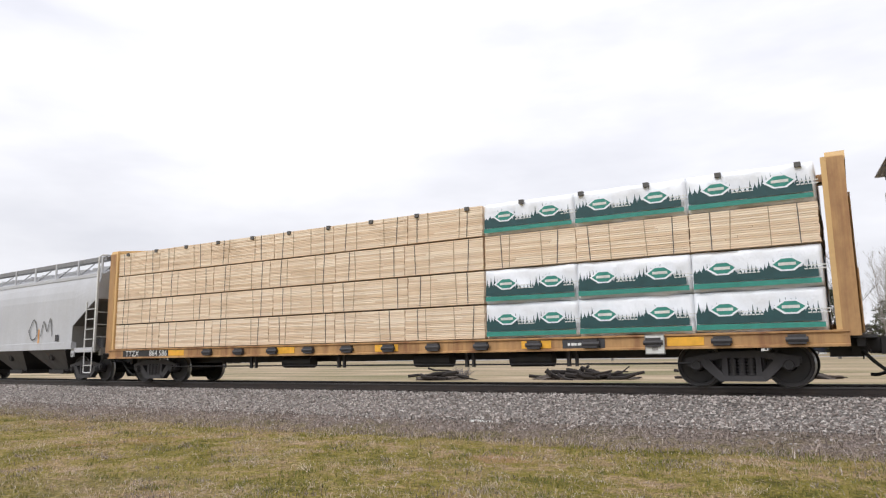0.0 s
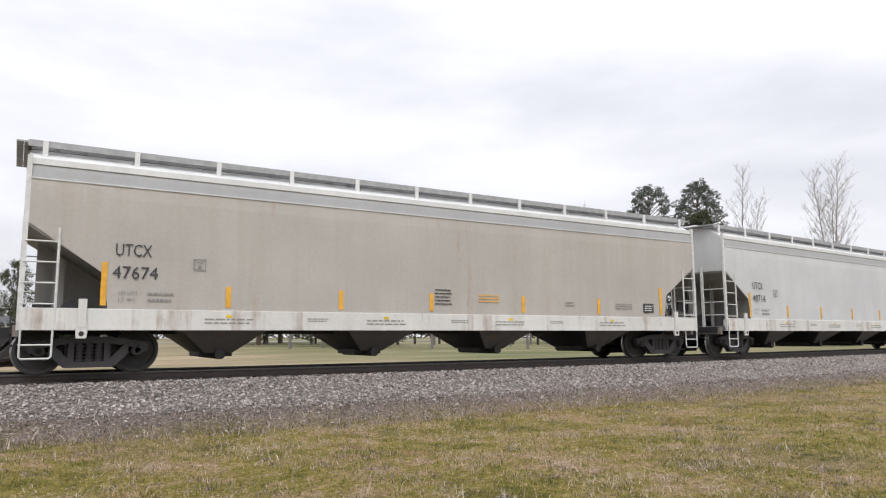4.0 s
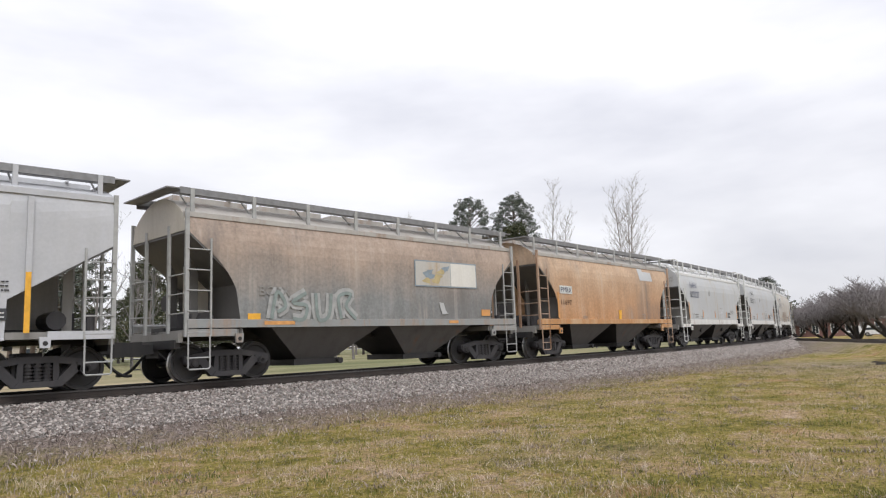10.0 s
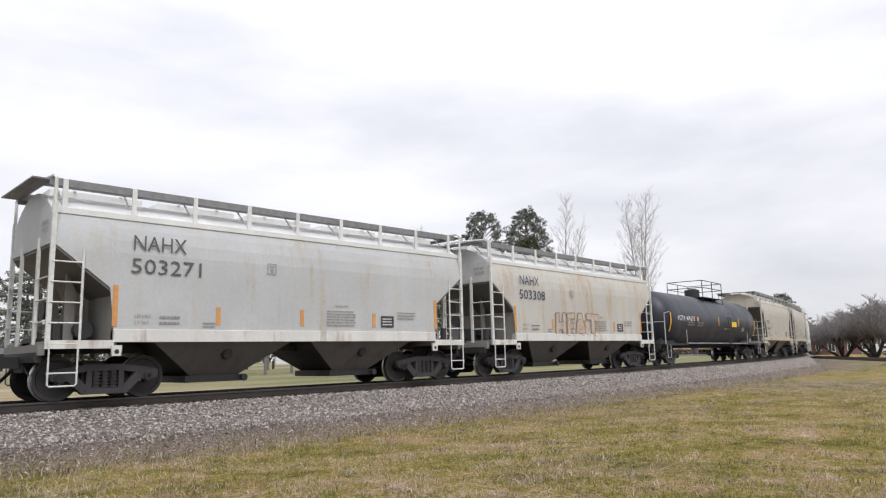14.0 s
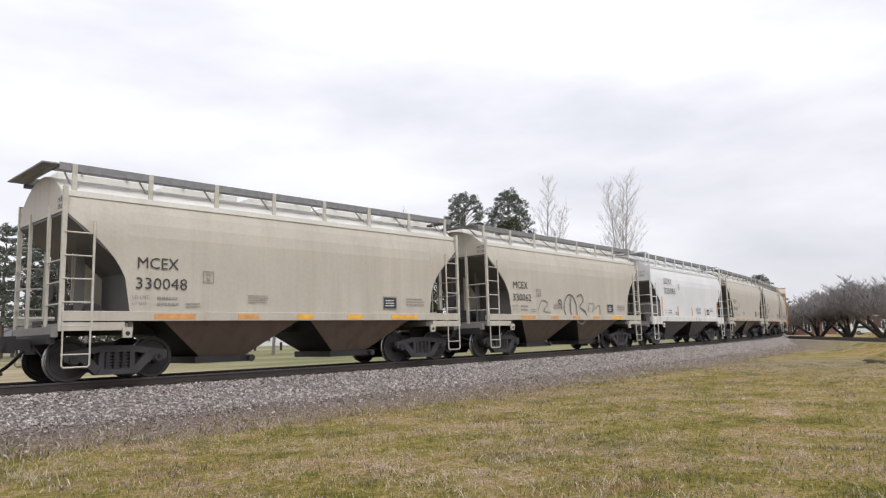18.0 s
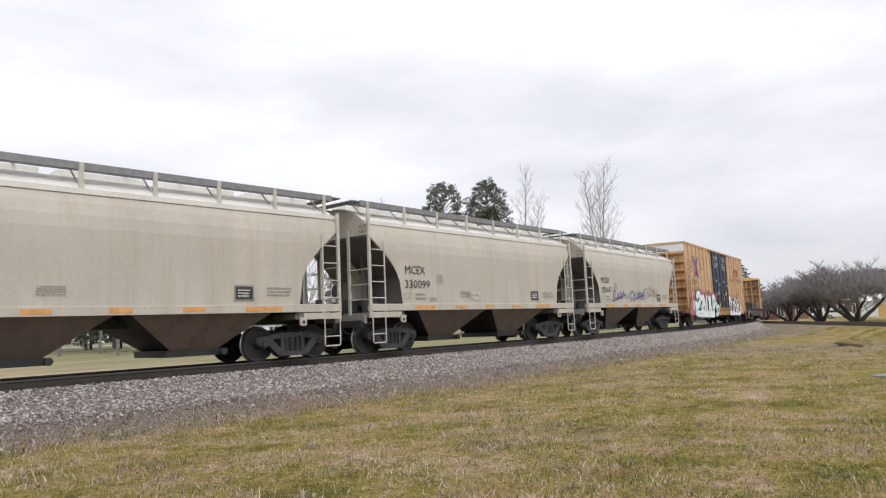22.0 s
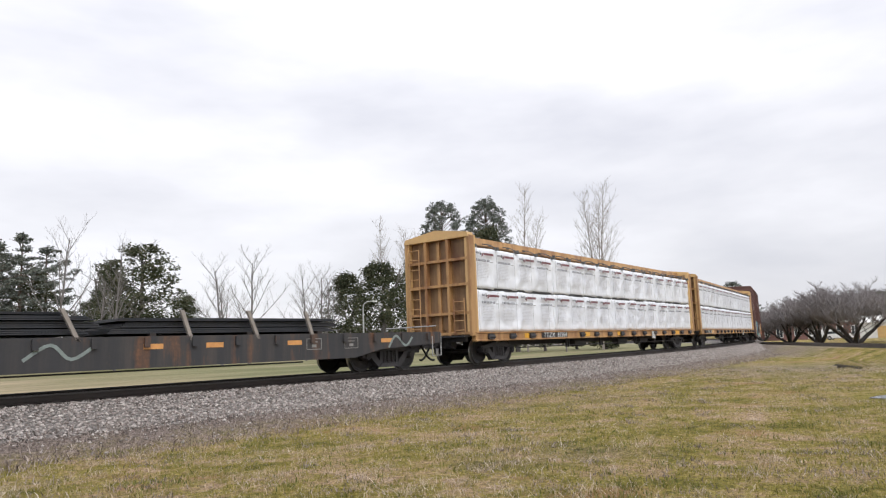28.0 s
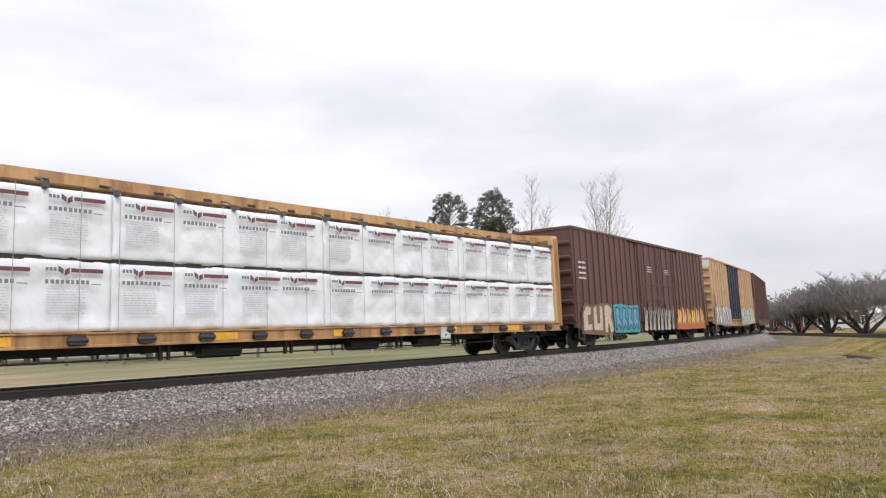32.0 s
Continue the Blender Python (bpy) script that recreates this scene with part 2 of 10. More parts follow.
M["plate_yellow"] = plain("yellow_placard", (0.75, 0.52, 0.03), 0.6)
M["steel_plate"] = paint("blue_black_steel_plate", (0.035, 0.038, 0.045), (0.09, 0.075, 0.06), 0.5, rough=0.45, metal=0.3)


def two_coats(name, upper, lower, z0, z1):
    """Paint worn to rust above, brushed grey below, with a soft ragged change between the two and soot near the top."""
    m, t, n, l, b = nodes_of(name)
    vec = n.new("ShaderNodeTexCoord").outputs["Object"]
    sep = n.new("ShaderNodeSeparateXYZ")
    l.new(vec, sep.inputs[0])
    broad = noise_node(t, vec, 0.6, 5.0, 0.6)
    streak = noise_node(t, vec, 1.0, 5.0, 0.65, (2.4, 2.4, 0.14))
    grain = noise_node(t, vec, 12.0, 4.0, 0.65)
    hgt = n.new("ShaderNodeMath")
    hgt.operation = "MULTIPLY_ADD"
    hgt.inputs[1].default_value = 2.2
    l.new(mix_node(t, 0.4, broad, streak), hgt.inputs[0])
    l.new(sep.outputs["Z"], hgt.inputs[2])
    fade = n.new("ShaderNodeMapRange")
    fade.inputs["From Min"].default_value, fade.inputs["From Max"].default_value = z0 + 1.1, z1 + 1.1
    l.new(hgt.outputs[0], fade.inputs["Value"])
    up = ramp_node(t, mix_node(t, 0.5, broad, grain), [(0.36, tuple(c * 0.72 for c in upper)), (0.62, tuple(c * 1.15 for c in upper))])
    lo = ramp_node(t, mix_node(t, 0.5, streak, grain), [(0.36, tuple(c * 0.75 for c in lower)), (0.62, tuple(c * 1.2 for c in lower))])
    col = mix_node(t, fade.outputs[0], lo, up)
    soot = mix_node(t, 1.0, ramp_node(t, noise_node(t, vec, 0.28, 3.0, 0.5), [(0.50, 0.0), (0.64, 0.75)]), ramp_node(t, streak, [(0.38, 0.2), (0.6, 1.0)]), "MULTIPLY")
    col = mix_node(t, soot, col, (0.12, 0.11, 0.105))
    thin = noise_node(t, vec, 1.0, 6.0, 0.7, (4.5, 4.5, 0.10))
    pale = mix_node(t, 1.0, ramp_node(t, thin, [(0.52, 0.0), (0.70, 0.5)]), ramp_node(t, broad, [(0.42, 0.15), (0.6, 1.0)]), "MULTIPLY")
    col = mix_node(t, pale, col, (0.50, 0.44, 0.38))
    dark = mix_node(t, 1.0, ramp_node(t, thin, [(0.32, 0.4), (0.44, 0.0)]), ramp_node(t, broad, [(0.40, 1.0), (0.58, 0.2)]), "MULTIPLY")
    col = mix_node(t, dark, col, tuple(c * 0.45 for c in upper))
    l.new(col, b.inputs["Base Color"])
    b.inputs["Roughness"].default_value = 0.75
    bump_node(t, broad, 0.12, 0.03, b)
    return m


M["rust_to_grey"] = two_coats("rust_over_brushed_grey", (0.365, 0.280, 0.222), (0.215, 0.218, 0.214), 1.9, 3.2)
M["rust_to_tan"] = two_coats("orange_rust_over_tan", (0.50, 0.350, 0.235), (0.47, 0.250, 0.120), 1.5, 3.5)


def lumber():
    m, t, n, l, b = nodes_of("fresh_sawn_lumber")
    g = n.new("ShaderNodeNewGeometry")
    vec = n.new("ShaderNodeTexCoord").outputs["Object"]
    col = ramp_node(t, g.outputs["Random Per Island"], [(0.0, (0.72, 0.53, 0.36)), (0.5, (0.83, 0.66, 0.485)), (1.0, (0.90, 0.76, 0.59))])
    grain = noise_node(t, vec, 3.0, 6.0, 0.7, (0.5, 8, 8))
    col = mix_node(t, 0.5, col, ramp_node(t, grain, [(0.3, 0.62), (0.6, 1.0)]), "MULTIPLY")
    stain_shade = noise_node(t, vec, 0.8, 4.0, 0.6)
    col = mix_node(t, ramp_node(t, stain_shade, [(0.55, 0.0), (0.75, 0.4)]), col, (0.40, 0.27, 0.15))
    l.new(col, b.inputs["Base Color"])
    b.inputs["Roughness"].default_value = 0.8
    bump_node(t, grain, 0.3, 0.01, b)
    return m


def wrap(name, color):
    m, t, n, l, b = nodes_of(name)
    vec = n.new("ShaderNodeTexCoord").outputs["Object"]
    fold = noise_node(t, vec, 1.7, 6.0, 0.62, (1.2, 1.2, 0.8))
    fine = noise_node(t, vec, 3.6, 4.0, 0.55, (1.3, 1, 0.6))
    l.new(mix_node(t, ramp_node(t, fold, [(0.35, 0.0), (0.7, 1.0)]), tuple(c * 0.90 for c in color), color), b.inputs["Base Color"])
    b.inputs["Roughness"].default_value = 0.42
    bump_node(t, mix_node(t, 0.5, fold, fine), 0.6, 0.10, b)
    return m


def grimed(name, base, spots):
    """Grey paint with speckled half-round grime marks thrown up from below: (x, radius) each, on the sill's height."""
    m = paint(name, base, (0.36, 0.34, 0.30), 0.35, rough=0.5)
    t = m.node_tree
    n, l, b = t.nodes, t.links, t.nodes["Principled BSDF"]
    vec = n.new("ShaderNodeTexCoord").outputs["Object"]
    col = b.inputs["Base Color"].links[0].from_socket
    speck = mix_node(t, 0.5, noise_node(t, vec, 3.0, 5.0, 0.7), noise_node(t, vec, 22.0, 4.0, 0.7))
    for x, r in spots:
        near = n.new("ShaderNodeVectorMath")
        near.operation = "MULTIPLY"
        near.inputs[1].default_value = (1, 0, 1.25)
        far = n.new("ShaderNodeVectorMath")
        far.operation = "DISTANCE"
        far.inputs[1].default_value = (x, 0, 1.3 * 1.25)
        l.new(vec, near.inputs[0])
        l.new(near.outputs[0], far.inputs[0])
        add = n.new("ShaderNodeMath")
        add.operation = "MULTIPLY_ADD"
        add.inputs[1].default_value = 0.55 * r
        l.new(speck, add.inputs[0])
        l.new(far.outputs["Value"], add.inputs[2])
        rim = n.new("ShaderNodeMapRange")
        rim.inputs["From Min"].default_value, rim.inputs["From Max"].default_value = 1.12 * r, 1.36 * r
        rim.inputs["To Min"].default_value, rim.inputs["To Max"].default_value = 0.5, 0.0
        l.new(add.outputs[0], rim.inputs["Value"])
        col = mix_node(t, rim.outputs[0], col, (0.20, 0.202, 0.203))
    l.new(col, b.inputs["Base Color"])
    return m


M["utility_grimed"] = grimed("grey_paint_with_grime_marks", (0.580, 0.583, 0.585), ((-3.70, 0.82), (0.38, 1.05), (4.40, 1.10), (7.35, 0.5)))
M["lumber"] = lumber()
M["wrap_white"] = wrap("white_plastic_wrap", (0.825, 0.845, 0.885))


def ground_mat():
    """Rough early-spring turf: green and yellow-green mottled with straw, dead brown patches and bare soil."""
    m, t, n, l, b = nodes_of("spring_turf")
    vec = n.new("ShaderNodeTexCoord").outputs["Object"]
    broad = noise_node(t, vec, 0.13, 5.0, 0.6)
    mid = noise_node(t, vec, 0.6, 6.0, 0.68)
    fine = noise_node(t, vec, 16.0, 6.0, 0.8)
    mid = mix_node(t, 0.45, mid, noise_node(t, vec, 2.6, 5.0, 0.75))
    turf = ramp_node(t, mid, [(0.38, (0.096, 0.089, 0.019)), (0.44, (0.178, 0.153, 0.032)), (0.495, (0.258, 0.210, 0.053)), (0.54, (0.325, 0.238, 0.110)), (0.585, (0.362, 0.250, 0.155)), (0.66, (0.540, 0.409, 0.295))])
    dead = ramp_node(t, fine, [(0.3, (0.16, 0.11, 0.072)), (0.7, (0.36, 0.27, 0.19))])
    col = mix_node(t, ramp_node(t, broad, [(0.54, 0.0), (0.68, 0.65)]), turf, dead)
    col = mix_node(t, 0.85, col, ramp_node(t, fine, [(0.33, 0.12), (0.5, 0.86), (0.66, 1.6)]), "MULTIPLY")
    soil = ramp_node(t, noise_node(t, vec, 0.35, 6.0, 0.7), [(0.57, 0.0), (0.66, 0.6)])
    col = mix_node(t, soil, col, (0.32, 0.165, 0.095))
    # dead brown verge along the foot of the ballast, with a ragged edge
    flat = n.new("ShaderNodeVectorMath")
    flat.operation = "MULTIPLY"
    flat.inputs[1].default_value = (1, 1, 0)
    away = n.new("ShaderNodeVectorMath")
    away.operation = "DISTANCE"
    away.inputs[1].default_value = (0.0, 262.0, 0.0)
    l.new(vec, flat.inputs[0])
    l.new(flat.outputs[0], away.inputs[0])
    off = n.new("ShaderNodeMath")
    off.operation = "SUBTRACT"
    off.inputs[1].default_value = 245.0
    l.new(away.outputs["Value"], off.inputs[0])
    rag = n.new("ShaderNodeMath")
    rag.operation = "MULTIPLY_ADD"
    rag.inputs[1].default_value = -5.5
    l.new(mid, rag.inputs[0])
    l.new(off.outputs[0], rag.inputs[2])
    edge = n.new("ShaderNodeMapRange")
    edge.inputs["From Min"].default_value, edge.inputs["From Max"].default_value = 0.6, 2.3
    edge.inputs["To Min"].default_value, edge.inputs["To Max"].default_value = 1.0, 0.0
    l.new(rag.outputs[0], edge.inputs["Value"])
    weeds = ramp_node(t, fine, [(0.38, (0.055, 0.044, 0.038)), (0.5, (0.185, 0.148, 0.129)), (0.62, (0.36, 0.300, 0.262))])
    col = mix_node(t, edge.outputs[0], col, weeds)
    # trodden grey-brown soil by the turnout
    trodden = ramp_node(t, fine, [(0.38, (0.09, 0.072, 0.055)), (0.5, (0.21, 0.175, 0.135)), (0.64, (0.36, 0.31, 0.26))])
    for place, ragged, reach, most in (((66.0, 23.5, 0.0), -26.0, 10.0, 0.7), ((33.0, 10.6, 0.0), -22.0, -3.0, 0.8)):
        spot = n.new("ShaderNodeVectorMath")
        spot.operation = "DISTANCE"
        spot.inputs[1].default_value = place
        l.new(flat.outputs[0], spot.inputs[0])
        rag2 = n.new("ShaderNodeMath")
        rag2.operation = "MULTIPLY_ADD"
        rag2.inputs[1].default_value = ragged
        l.new(mid, rag2.inputs[0])
        l.new(spot.outputs["Value"], rag2.inputs[2])
        bare = n.new("ShaderNodeMapRange")
        bare.inputs["From Min"].default_value, bare.inputs["From Max"].default_value = reach - 8.0, reach
        bare.inputs["To Min"].default_value, bare.inputs["To Max"].default_value = most, 0.0
        l.new(rag2.outputs[0], bare.inputs["Value"])
        col = mix_node(t, bare.outputs[0], col, trodden)
    l.new(col, b.inputs["Base Color"])
    b.inputs["Roughness"].default_value = 0.95
    b.inputs["Specular IOR Level"].default_value = 0.15
    bump_node(t, mix_node(t, 0.5, mid, fine), 0.9, 0.12, b)
    return m


def field_mat(name, a, bcol, c):
    m, t, n, l, b = nodes_of(name)
    vec = n.new("ShaderNodeTexCoord").outputs["Object"]
    mid = noise_node(t, vec, 0.16, 6.0, 0.65, (0.3, 1, 1))
    fine = noise_node(t, vec, 3.0, 6.0, 0.7)
    green = ramp_node(t, mid, [(0.36, a), (0.5, bcol), (0.64, c)])
    dry = ramp_node(t, mid, [(0.36, (0.14, 0.130, 0.050)), (0.46, (0.24, 0.190, 0.100)), (0.54, (0.32, 0.240, 0.150)), (0.64, (0.42, 0.325, 0.21))])
    axis = n.new("ShaderNodeSeparateXYZ")
    l.new(vec, axis.inputs[0])
    east = n.new("ShaderNodeMapRange")
    east.inputs["From Min"].default_value, east.inputs["From Max"].default_value = 0.0, 26.0
    l.new(axis.outputs["X"], east.inputs["Value"])
    col = mix_node(t, east.outputs[0], dry, green)
    col = mix_node(t, 0.6, col, ramp_node(t, fine, [(0.25, 0.5), (0.75, 1.2)]), "MULTIPLY")
    l.new(col, b.inputs["Base Color"])
    b.inputs["Roughness"].default_value = 0.95
    bump_node(t, fine, 0.6, 0.1, b)
    return m


def stone_mat(name, lo, hi):
    m, t, n, l, b = nodes_of(name)
    vec = n.new("ShaderNodeTexCoord").outputs["Object"]
    vor = n.new("ShaderNodeTexVoronoi")
    vor.inputs["Scale"].default_value = 17.0
    l.new(vec, vor.inputs["Vector"])
    col = ramp_node(t, vor.outputs["Color"], [(0.15, lo), (0.85, hi)])
    # colour falls off towards each stone's edge, shading the gaps between
    edge = ramp_node(t, vor.outputs["Distance"], [(0.0, 1.1), (0.55, 0.45)])
    col = mix_node(t, 0.8, col, edge, "MULTIPLY")
    patch = noise_node(t, vec, 0.5, 5.0, 0.65)
    col = mix_node(t, ramp_node(t, patch, [(0.55, 0.0), (0.72, 0.6)]), col, (0.16, 0.14, 0.12))
    l.new(col, b.inputs["Base Color"])
    b.inputs["Roughness"].default_value = 0.9
    bump_node(t, vor.outputs["Distance"], 1.0, 0.05, b)
    return m


def island(name, stops, rough=0.85):
    m, t, n, l, b = nodes_of(name)
    g = n.new("ShaderNodeNewGeometry")
    l.new(ramp_node(t, g.outputs["Random Per Island"], stops), b.inputs["Base Color"])
    b.inputs["Roughness"].default_value = rough
    b.inputs["Specular IOR Level"].default_value = 0.2
    return m


M["turf"] = ground_mat()
M["ballast"] = stone_mat("grey_ballast", (0.13, 0.114, 0.103), (0.36, 0.323, 0.297))
# the same stones with the shadow of the rails put into the colour
M["ballast_shaded"] = stone_mat("shaded_ballast", (0.030, 0.026, 0.024), (0.085, 0.075, 0.068))
M["stones"] = island("loose_ballast_stone", [(0.0, (0.10, 0.084, 0.076)), (0.14, (0.18, 0.150, 0.134)), (0.35, (0.28, 0.236, 0.212)), (0.5, (0.27, 0.253, 0.234)), (0.75, (0.375, 0.331, 0.303)), (0.93, (0.45, 0.407, 0.373)), (1.0, (0.54, 0.497, 0.458))])


def blade_mat():
    """Grass blades: their colour follows the patches of the turf, and varies from blade to blade."""
    m, t, n, l, b = nodes_of("grass_blades")
    vec = n.new("ShaderNodeTexCoord").outputs["Object"]
    g = n.new("ShaderNodeNewGeometry").outputs["Random Per Island"]
    mid = mix_node(t, 0.45, noise_node(t, vec, 0.6, 6.0, 0.68), noise_node(t, vec, 2.6, 5.0, 0.75))
    fac = mix_node(t, 0.28, mid, g)
    col = ramp_node(t, fac, [(0.37, (0.106, 0.100, 0.020)), (0.44, (0.201, 0.173, 0.035)), (0.50, (0.285, 0.233, 0.061)), (0.55, (0.374, 0.277, 0.132)), (0.60, (0.422, 0.313, 0.204)), (0.70, (0.648, 0.517, 0.379))])
    l.new(col, b.inputs["Base Color"])
    b.inputs["Roughness"].default_value = 0.9
    b.inputs["Specular IOR Level"].default_value = 0.15
    return m


M["grass"] = blade_mat()
M["dead_grass"] = island("dead_weed_stalks", [(0.0, (0.10, 0.076, 0.066)), (0.55, (0.25, 0.200, 0.174)), (0.9, (0.40, 0.335, 0.290)), (1.0, (0.52, 0.450, 0.390))])
M["straw"] = island("straw_blades", [(0.0, (0.28, 0.215, 0.13)), (0.6, (0.46, 0.37, 0.26)), (1.0, (0.66, 0.56, 0.44))])
M["dead_straw"] = island("flattened_grey_straw", [(0.0, (0.20, 0.145, 0.11)), (0.5, (0.38, 0.305, 0.245)), (1.0, (0.62, 0.53, 0.45))])
M["green_tuft"] = island("green_tufts", [(0.0, (0.080, 0.092, 0.024)), (0.6, (0.155, 0.160, 0.045)), (1.0, (0.26, 0.245, 0.08))])
M["rail"] = paint("rail_steel", (0.045, 0.036, 0.032), (0.09, 0.06, 0.045), 0.6, rough=0.6, metal=0.2)
M["rail_head"] = plain("worn_rail_head", (0.085, 0.078, 0.075), 0.5, 0.5)
M["tie"] = plain("creosoted_tie", (0.055, 0.045, 0.038), 0.9)
M["road"] = plain("pale_road_surface", (0.30, 0.29, 0.28), 0.9)
M["bark"] = plain("pine_bark", (0.115, 0.085, 0.065), 0.9)
M["bark_grey"] = plain("grey_bark", (0.17, 0.155, 0.148), 0.9)
M["bark_dark"] = plain("wet_dark_bark", (0.055, 0.05, 0.047), 0.9)
M["bark_pale"] = plain("pale_twigs", (0.30, 0.265, 0.235), 0.9)
M["twig"] = plain("grey_brown_twigs", (0.215, 0.195, 0.192), 0.9)
# needle tones lightened and greyed to carry the haze of distance
M["needles"] = island("pine_needles", [(0.0, (0.072, 0.084, 0.076)), (0.6, (0.135, 0.150, 0.128)), (1.0, (0.22, 0.235, 0.195))])
M["needles_olive"] = island("evergreen_foliage", [(0.0, (0.038, 0.048, 0.028)), (0.6, (0.075, 0.085, 0.048)), (1.0, (0.135, 0.13, 0.08))])
M["brick"] = plain("red_brick", (0.20, 0.11, 0.098), 0.9)
M["wall_white"] = plain("white_siding", (0.66, 0.66, 0.64), 0.8)
M["wall_tan"] = plain("tan_siding", (0.42, 0.37, 0.30), 0.8)
M["board"] = plain("plywood_board", (0.55, 0.36, 0.15), 0.8)
M["roof_dark"] = plain("dark_shingles", (0.10, 0.10, 0.105), 0.9)
M["glass"] = plain("dull_window_glass", (0.05, 0.06, 0.07), 0.15)
M["wood_old"] = plain("rotten_timber", (0.042, 0.034, 0.030), 0.9)
M["soil"] = plain("dark_soil", (0.065, 0.050, 0.040), 0.95)
M["log_dark"] = plain("charred_rotten_log", (0.024, 0.019, 0.017), 0.95)
M["water"] = plain("puddle_water", (0.035, 0.035, 0.033), 0.04)
M["car_silver"] = plain("silver_car_paint", (0.35, 0.36, 0.38), 0.3, 0.5)
M["car_white"] = plain("white_car_paint", (0.7, 0.7, 0.7), 0.3)
M["tyre"] = plain("tyre_rubber", (0.02, 0.02, 0.02), 0.9)

# ---- mesh helpers ----


def part(name, bm, material, parent, label=""):
    """Links a bmesh as one mesh object under a thing or a part."""
    me = bpy.data.meshes.new(name)
    bm.to_mesh(me)
    bm.free()
    return hang(name, me, material, parent, label)


def hang(name, me, material, parent, label=""):
    """Links an existing mesh as a part."""
    if material is not None and not me.materials:
        me.materials.append(material)
    ob = new(name, me)
    if parent is not None:
        ob.parent = parent
    return tagged(ob, label)


def thing(name, label, category, group="", kind="", at=None):
    """An empty at a thing's base that carries its parts."""
    ob = new(name)
    ob.empty_display_size = 0.2
    if at is not None:
        ob.matrix_basis = at
    return tagged(ob, label, category, group, kind)


def solid(name, verts, faces, material, parent=None, label="", smooth=False):
    me = bpy.data.meshes.new(name)
    me.from_pydata([tuple(v) for v in verts], [], [tuple(f) for f in faces])
    me.materials.append(material)
    if smooth:
        me.shade_smooth()
    ob = new(name, me)
    ob.parent = parent
    return tagged(ob, label)


def box(bm, x0, x1, y0, y1, z0, z1):
    v = [bm.verts.new(p) for p in ((x0, y0, z0), (x1, y0, z0), (x1, y1, z0), (x0, y1, z0), (x0, y0, z1), (x1, y0, z1), (x1, y1, z1), (x0, y1, z1))]
    for f in ((0, 3, 2, 1), (4, 5, 6, 7), (0, 1, 5, 4), (1, 2, 6, 5), (2, 3, 7, 6), (3, 0, 4, 7)):
        bm.faces.new([v[i] for i in f])


def rod(bm, p0, p1, r0, r1=None, n=6, caps=True):
    r1 = r0 if r1 is None else r1
    a, b = Vector(p0), Vector(p1)
    d = (b - a)
    if d.length < 1e-6:
        return
    d.normalize()
    u = d.orthogonal().normalized()
    w = d.cross(u)
    ring = []
    for c, r in ((a, r0), (b, r1)):
        ring.append([bm.verts.new(c + (u * math.cos(2 * math.pi * i / n) + w * math.sin(2 * math.pi * i / n)) * r) for i in range(n)])
    for i in range(n):
        j = (i + 1) % n
        bm.faces.new((ring[0][i], ring[0][j], ring[1][j], ring[1][i]))
    if caps:
        bm.faces.new(ring[0][::-1])
        bm.faces.new(ring[1])


def path_rod(bm, pts, r, n=6):
    """One continuous bent bar."""
    pts = [Vector(p) for p in pts]
    rings, u = [], None
    for i, p in enumerate(pts):
        d = (pts[min(i + 1, len(pts) - 1)] - pts[max(i - 1, 0)]).normalized()
        u = d.orthogonal().normalized() if u is None else (u - d * u.dot(d)).normalized()
        w = d.cross(u)
        rings.append([bm.verts.new(p + (u * math.cos(2 * math.pi * k / n) + w * math.sin(2 * math.pi * k / n)) * r) for k in range(n)])
    for a, b in zip(rings, rings[1:]):
        for k in range(n):
            bm.faces.new((a[k], a[(k + 1) % n], b[(k + 1) % n], b[k]))
    bm.faces.new(rings[0][::-1])
    bm.faces.new(rings[-1])


def prism(bm, pts, y0, y1):
    """An outline of (x, z) points drawn through from y0 to y1."""
    a = [bm.verts.new((x, y0, z)) for x, z in pts]
    b = [bm.verts.new((x, y1, z)) for x, z in pts]
    bm.faces.new(a)
    bm.faces.new(b[::-1])
    for i in range(len(pts)):
        j = (i + 1) % len(pts)
        bm.faces.new((a[j], a[i], b[i], b[j]))


def prism_x(bm, pts, x0, x1):
    """An outline of (y, z) points drawn through from x0 to x1."""
    a = [bm.verts.new((x0, y, z)) for y, z in pts]
    b = [bm.verts.new((x1, y, z)) for y, z in pts]
    bm.faces.new(a[::-1])
    bm.faces.new(b)
    for i in range(len(pts)):
        j = (i + 1) % len(pts)
        bm.faces.new((a[i], a[j], b[j], b[i]))


def frustum(bm, top, bottom):
    """top and bottom: (x0, x1, y0, y1, z)."""
    v = []
    for x0, x1, y0, y1, z in (bottom, top):
        v += [bm.verts.new(p) for p in ((x0, y0, z), (x1, y0, z), (x1, y1, z), (x0, y1, z))]
    for f in ((0, 3, 2, 1), (4, 5, 6, 7), (0, 1, 5, 4), (1, 2, 6, 5), (2, 3, 7, 6), (3, 0, 4, 7)):
        bm.faces.new([v[i] for i in f])


def outward(bm):
    bmesh.ops.recalc_face_normals(bm, faces=bm.faces[:])
    return bm


# ---- the plan: a curve of 245 m radius that passes 17 m in front of the camera, which stands outside it ----
RADIUS, NEAREST, RAIL_Z = 245.0, 17.0, 0.9
CENTRE = (0.0, NEAREST + RADIUS)


def on_curve(s, off=0.0, z=0.0):
    """A place s metres along the track, off metres from its middle towards the camera's side."""
    a = s / RADIUS
    r = RADIUS + off
    return (r * math.sin(a), CENTRE[1] - r * math.cos(a), z)


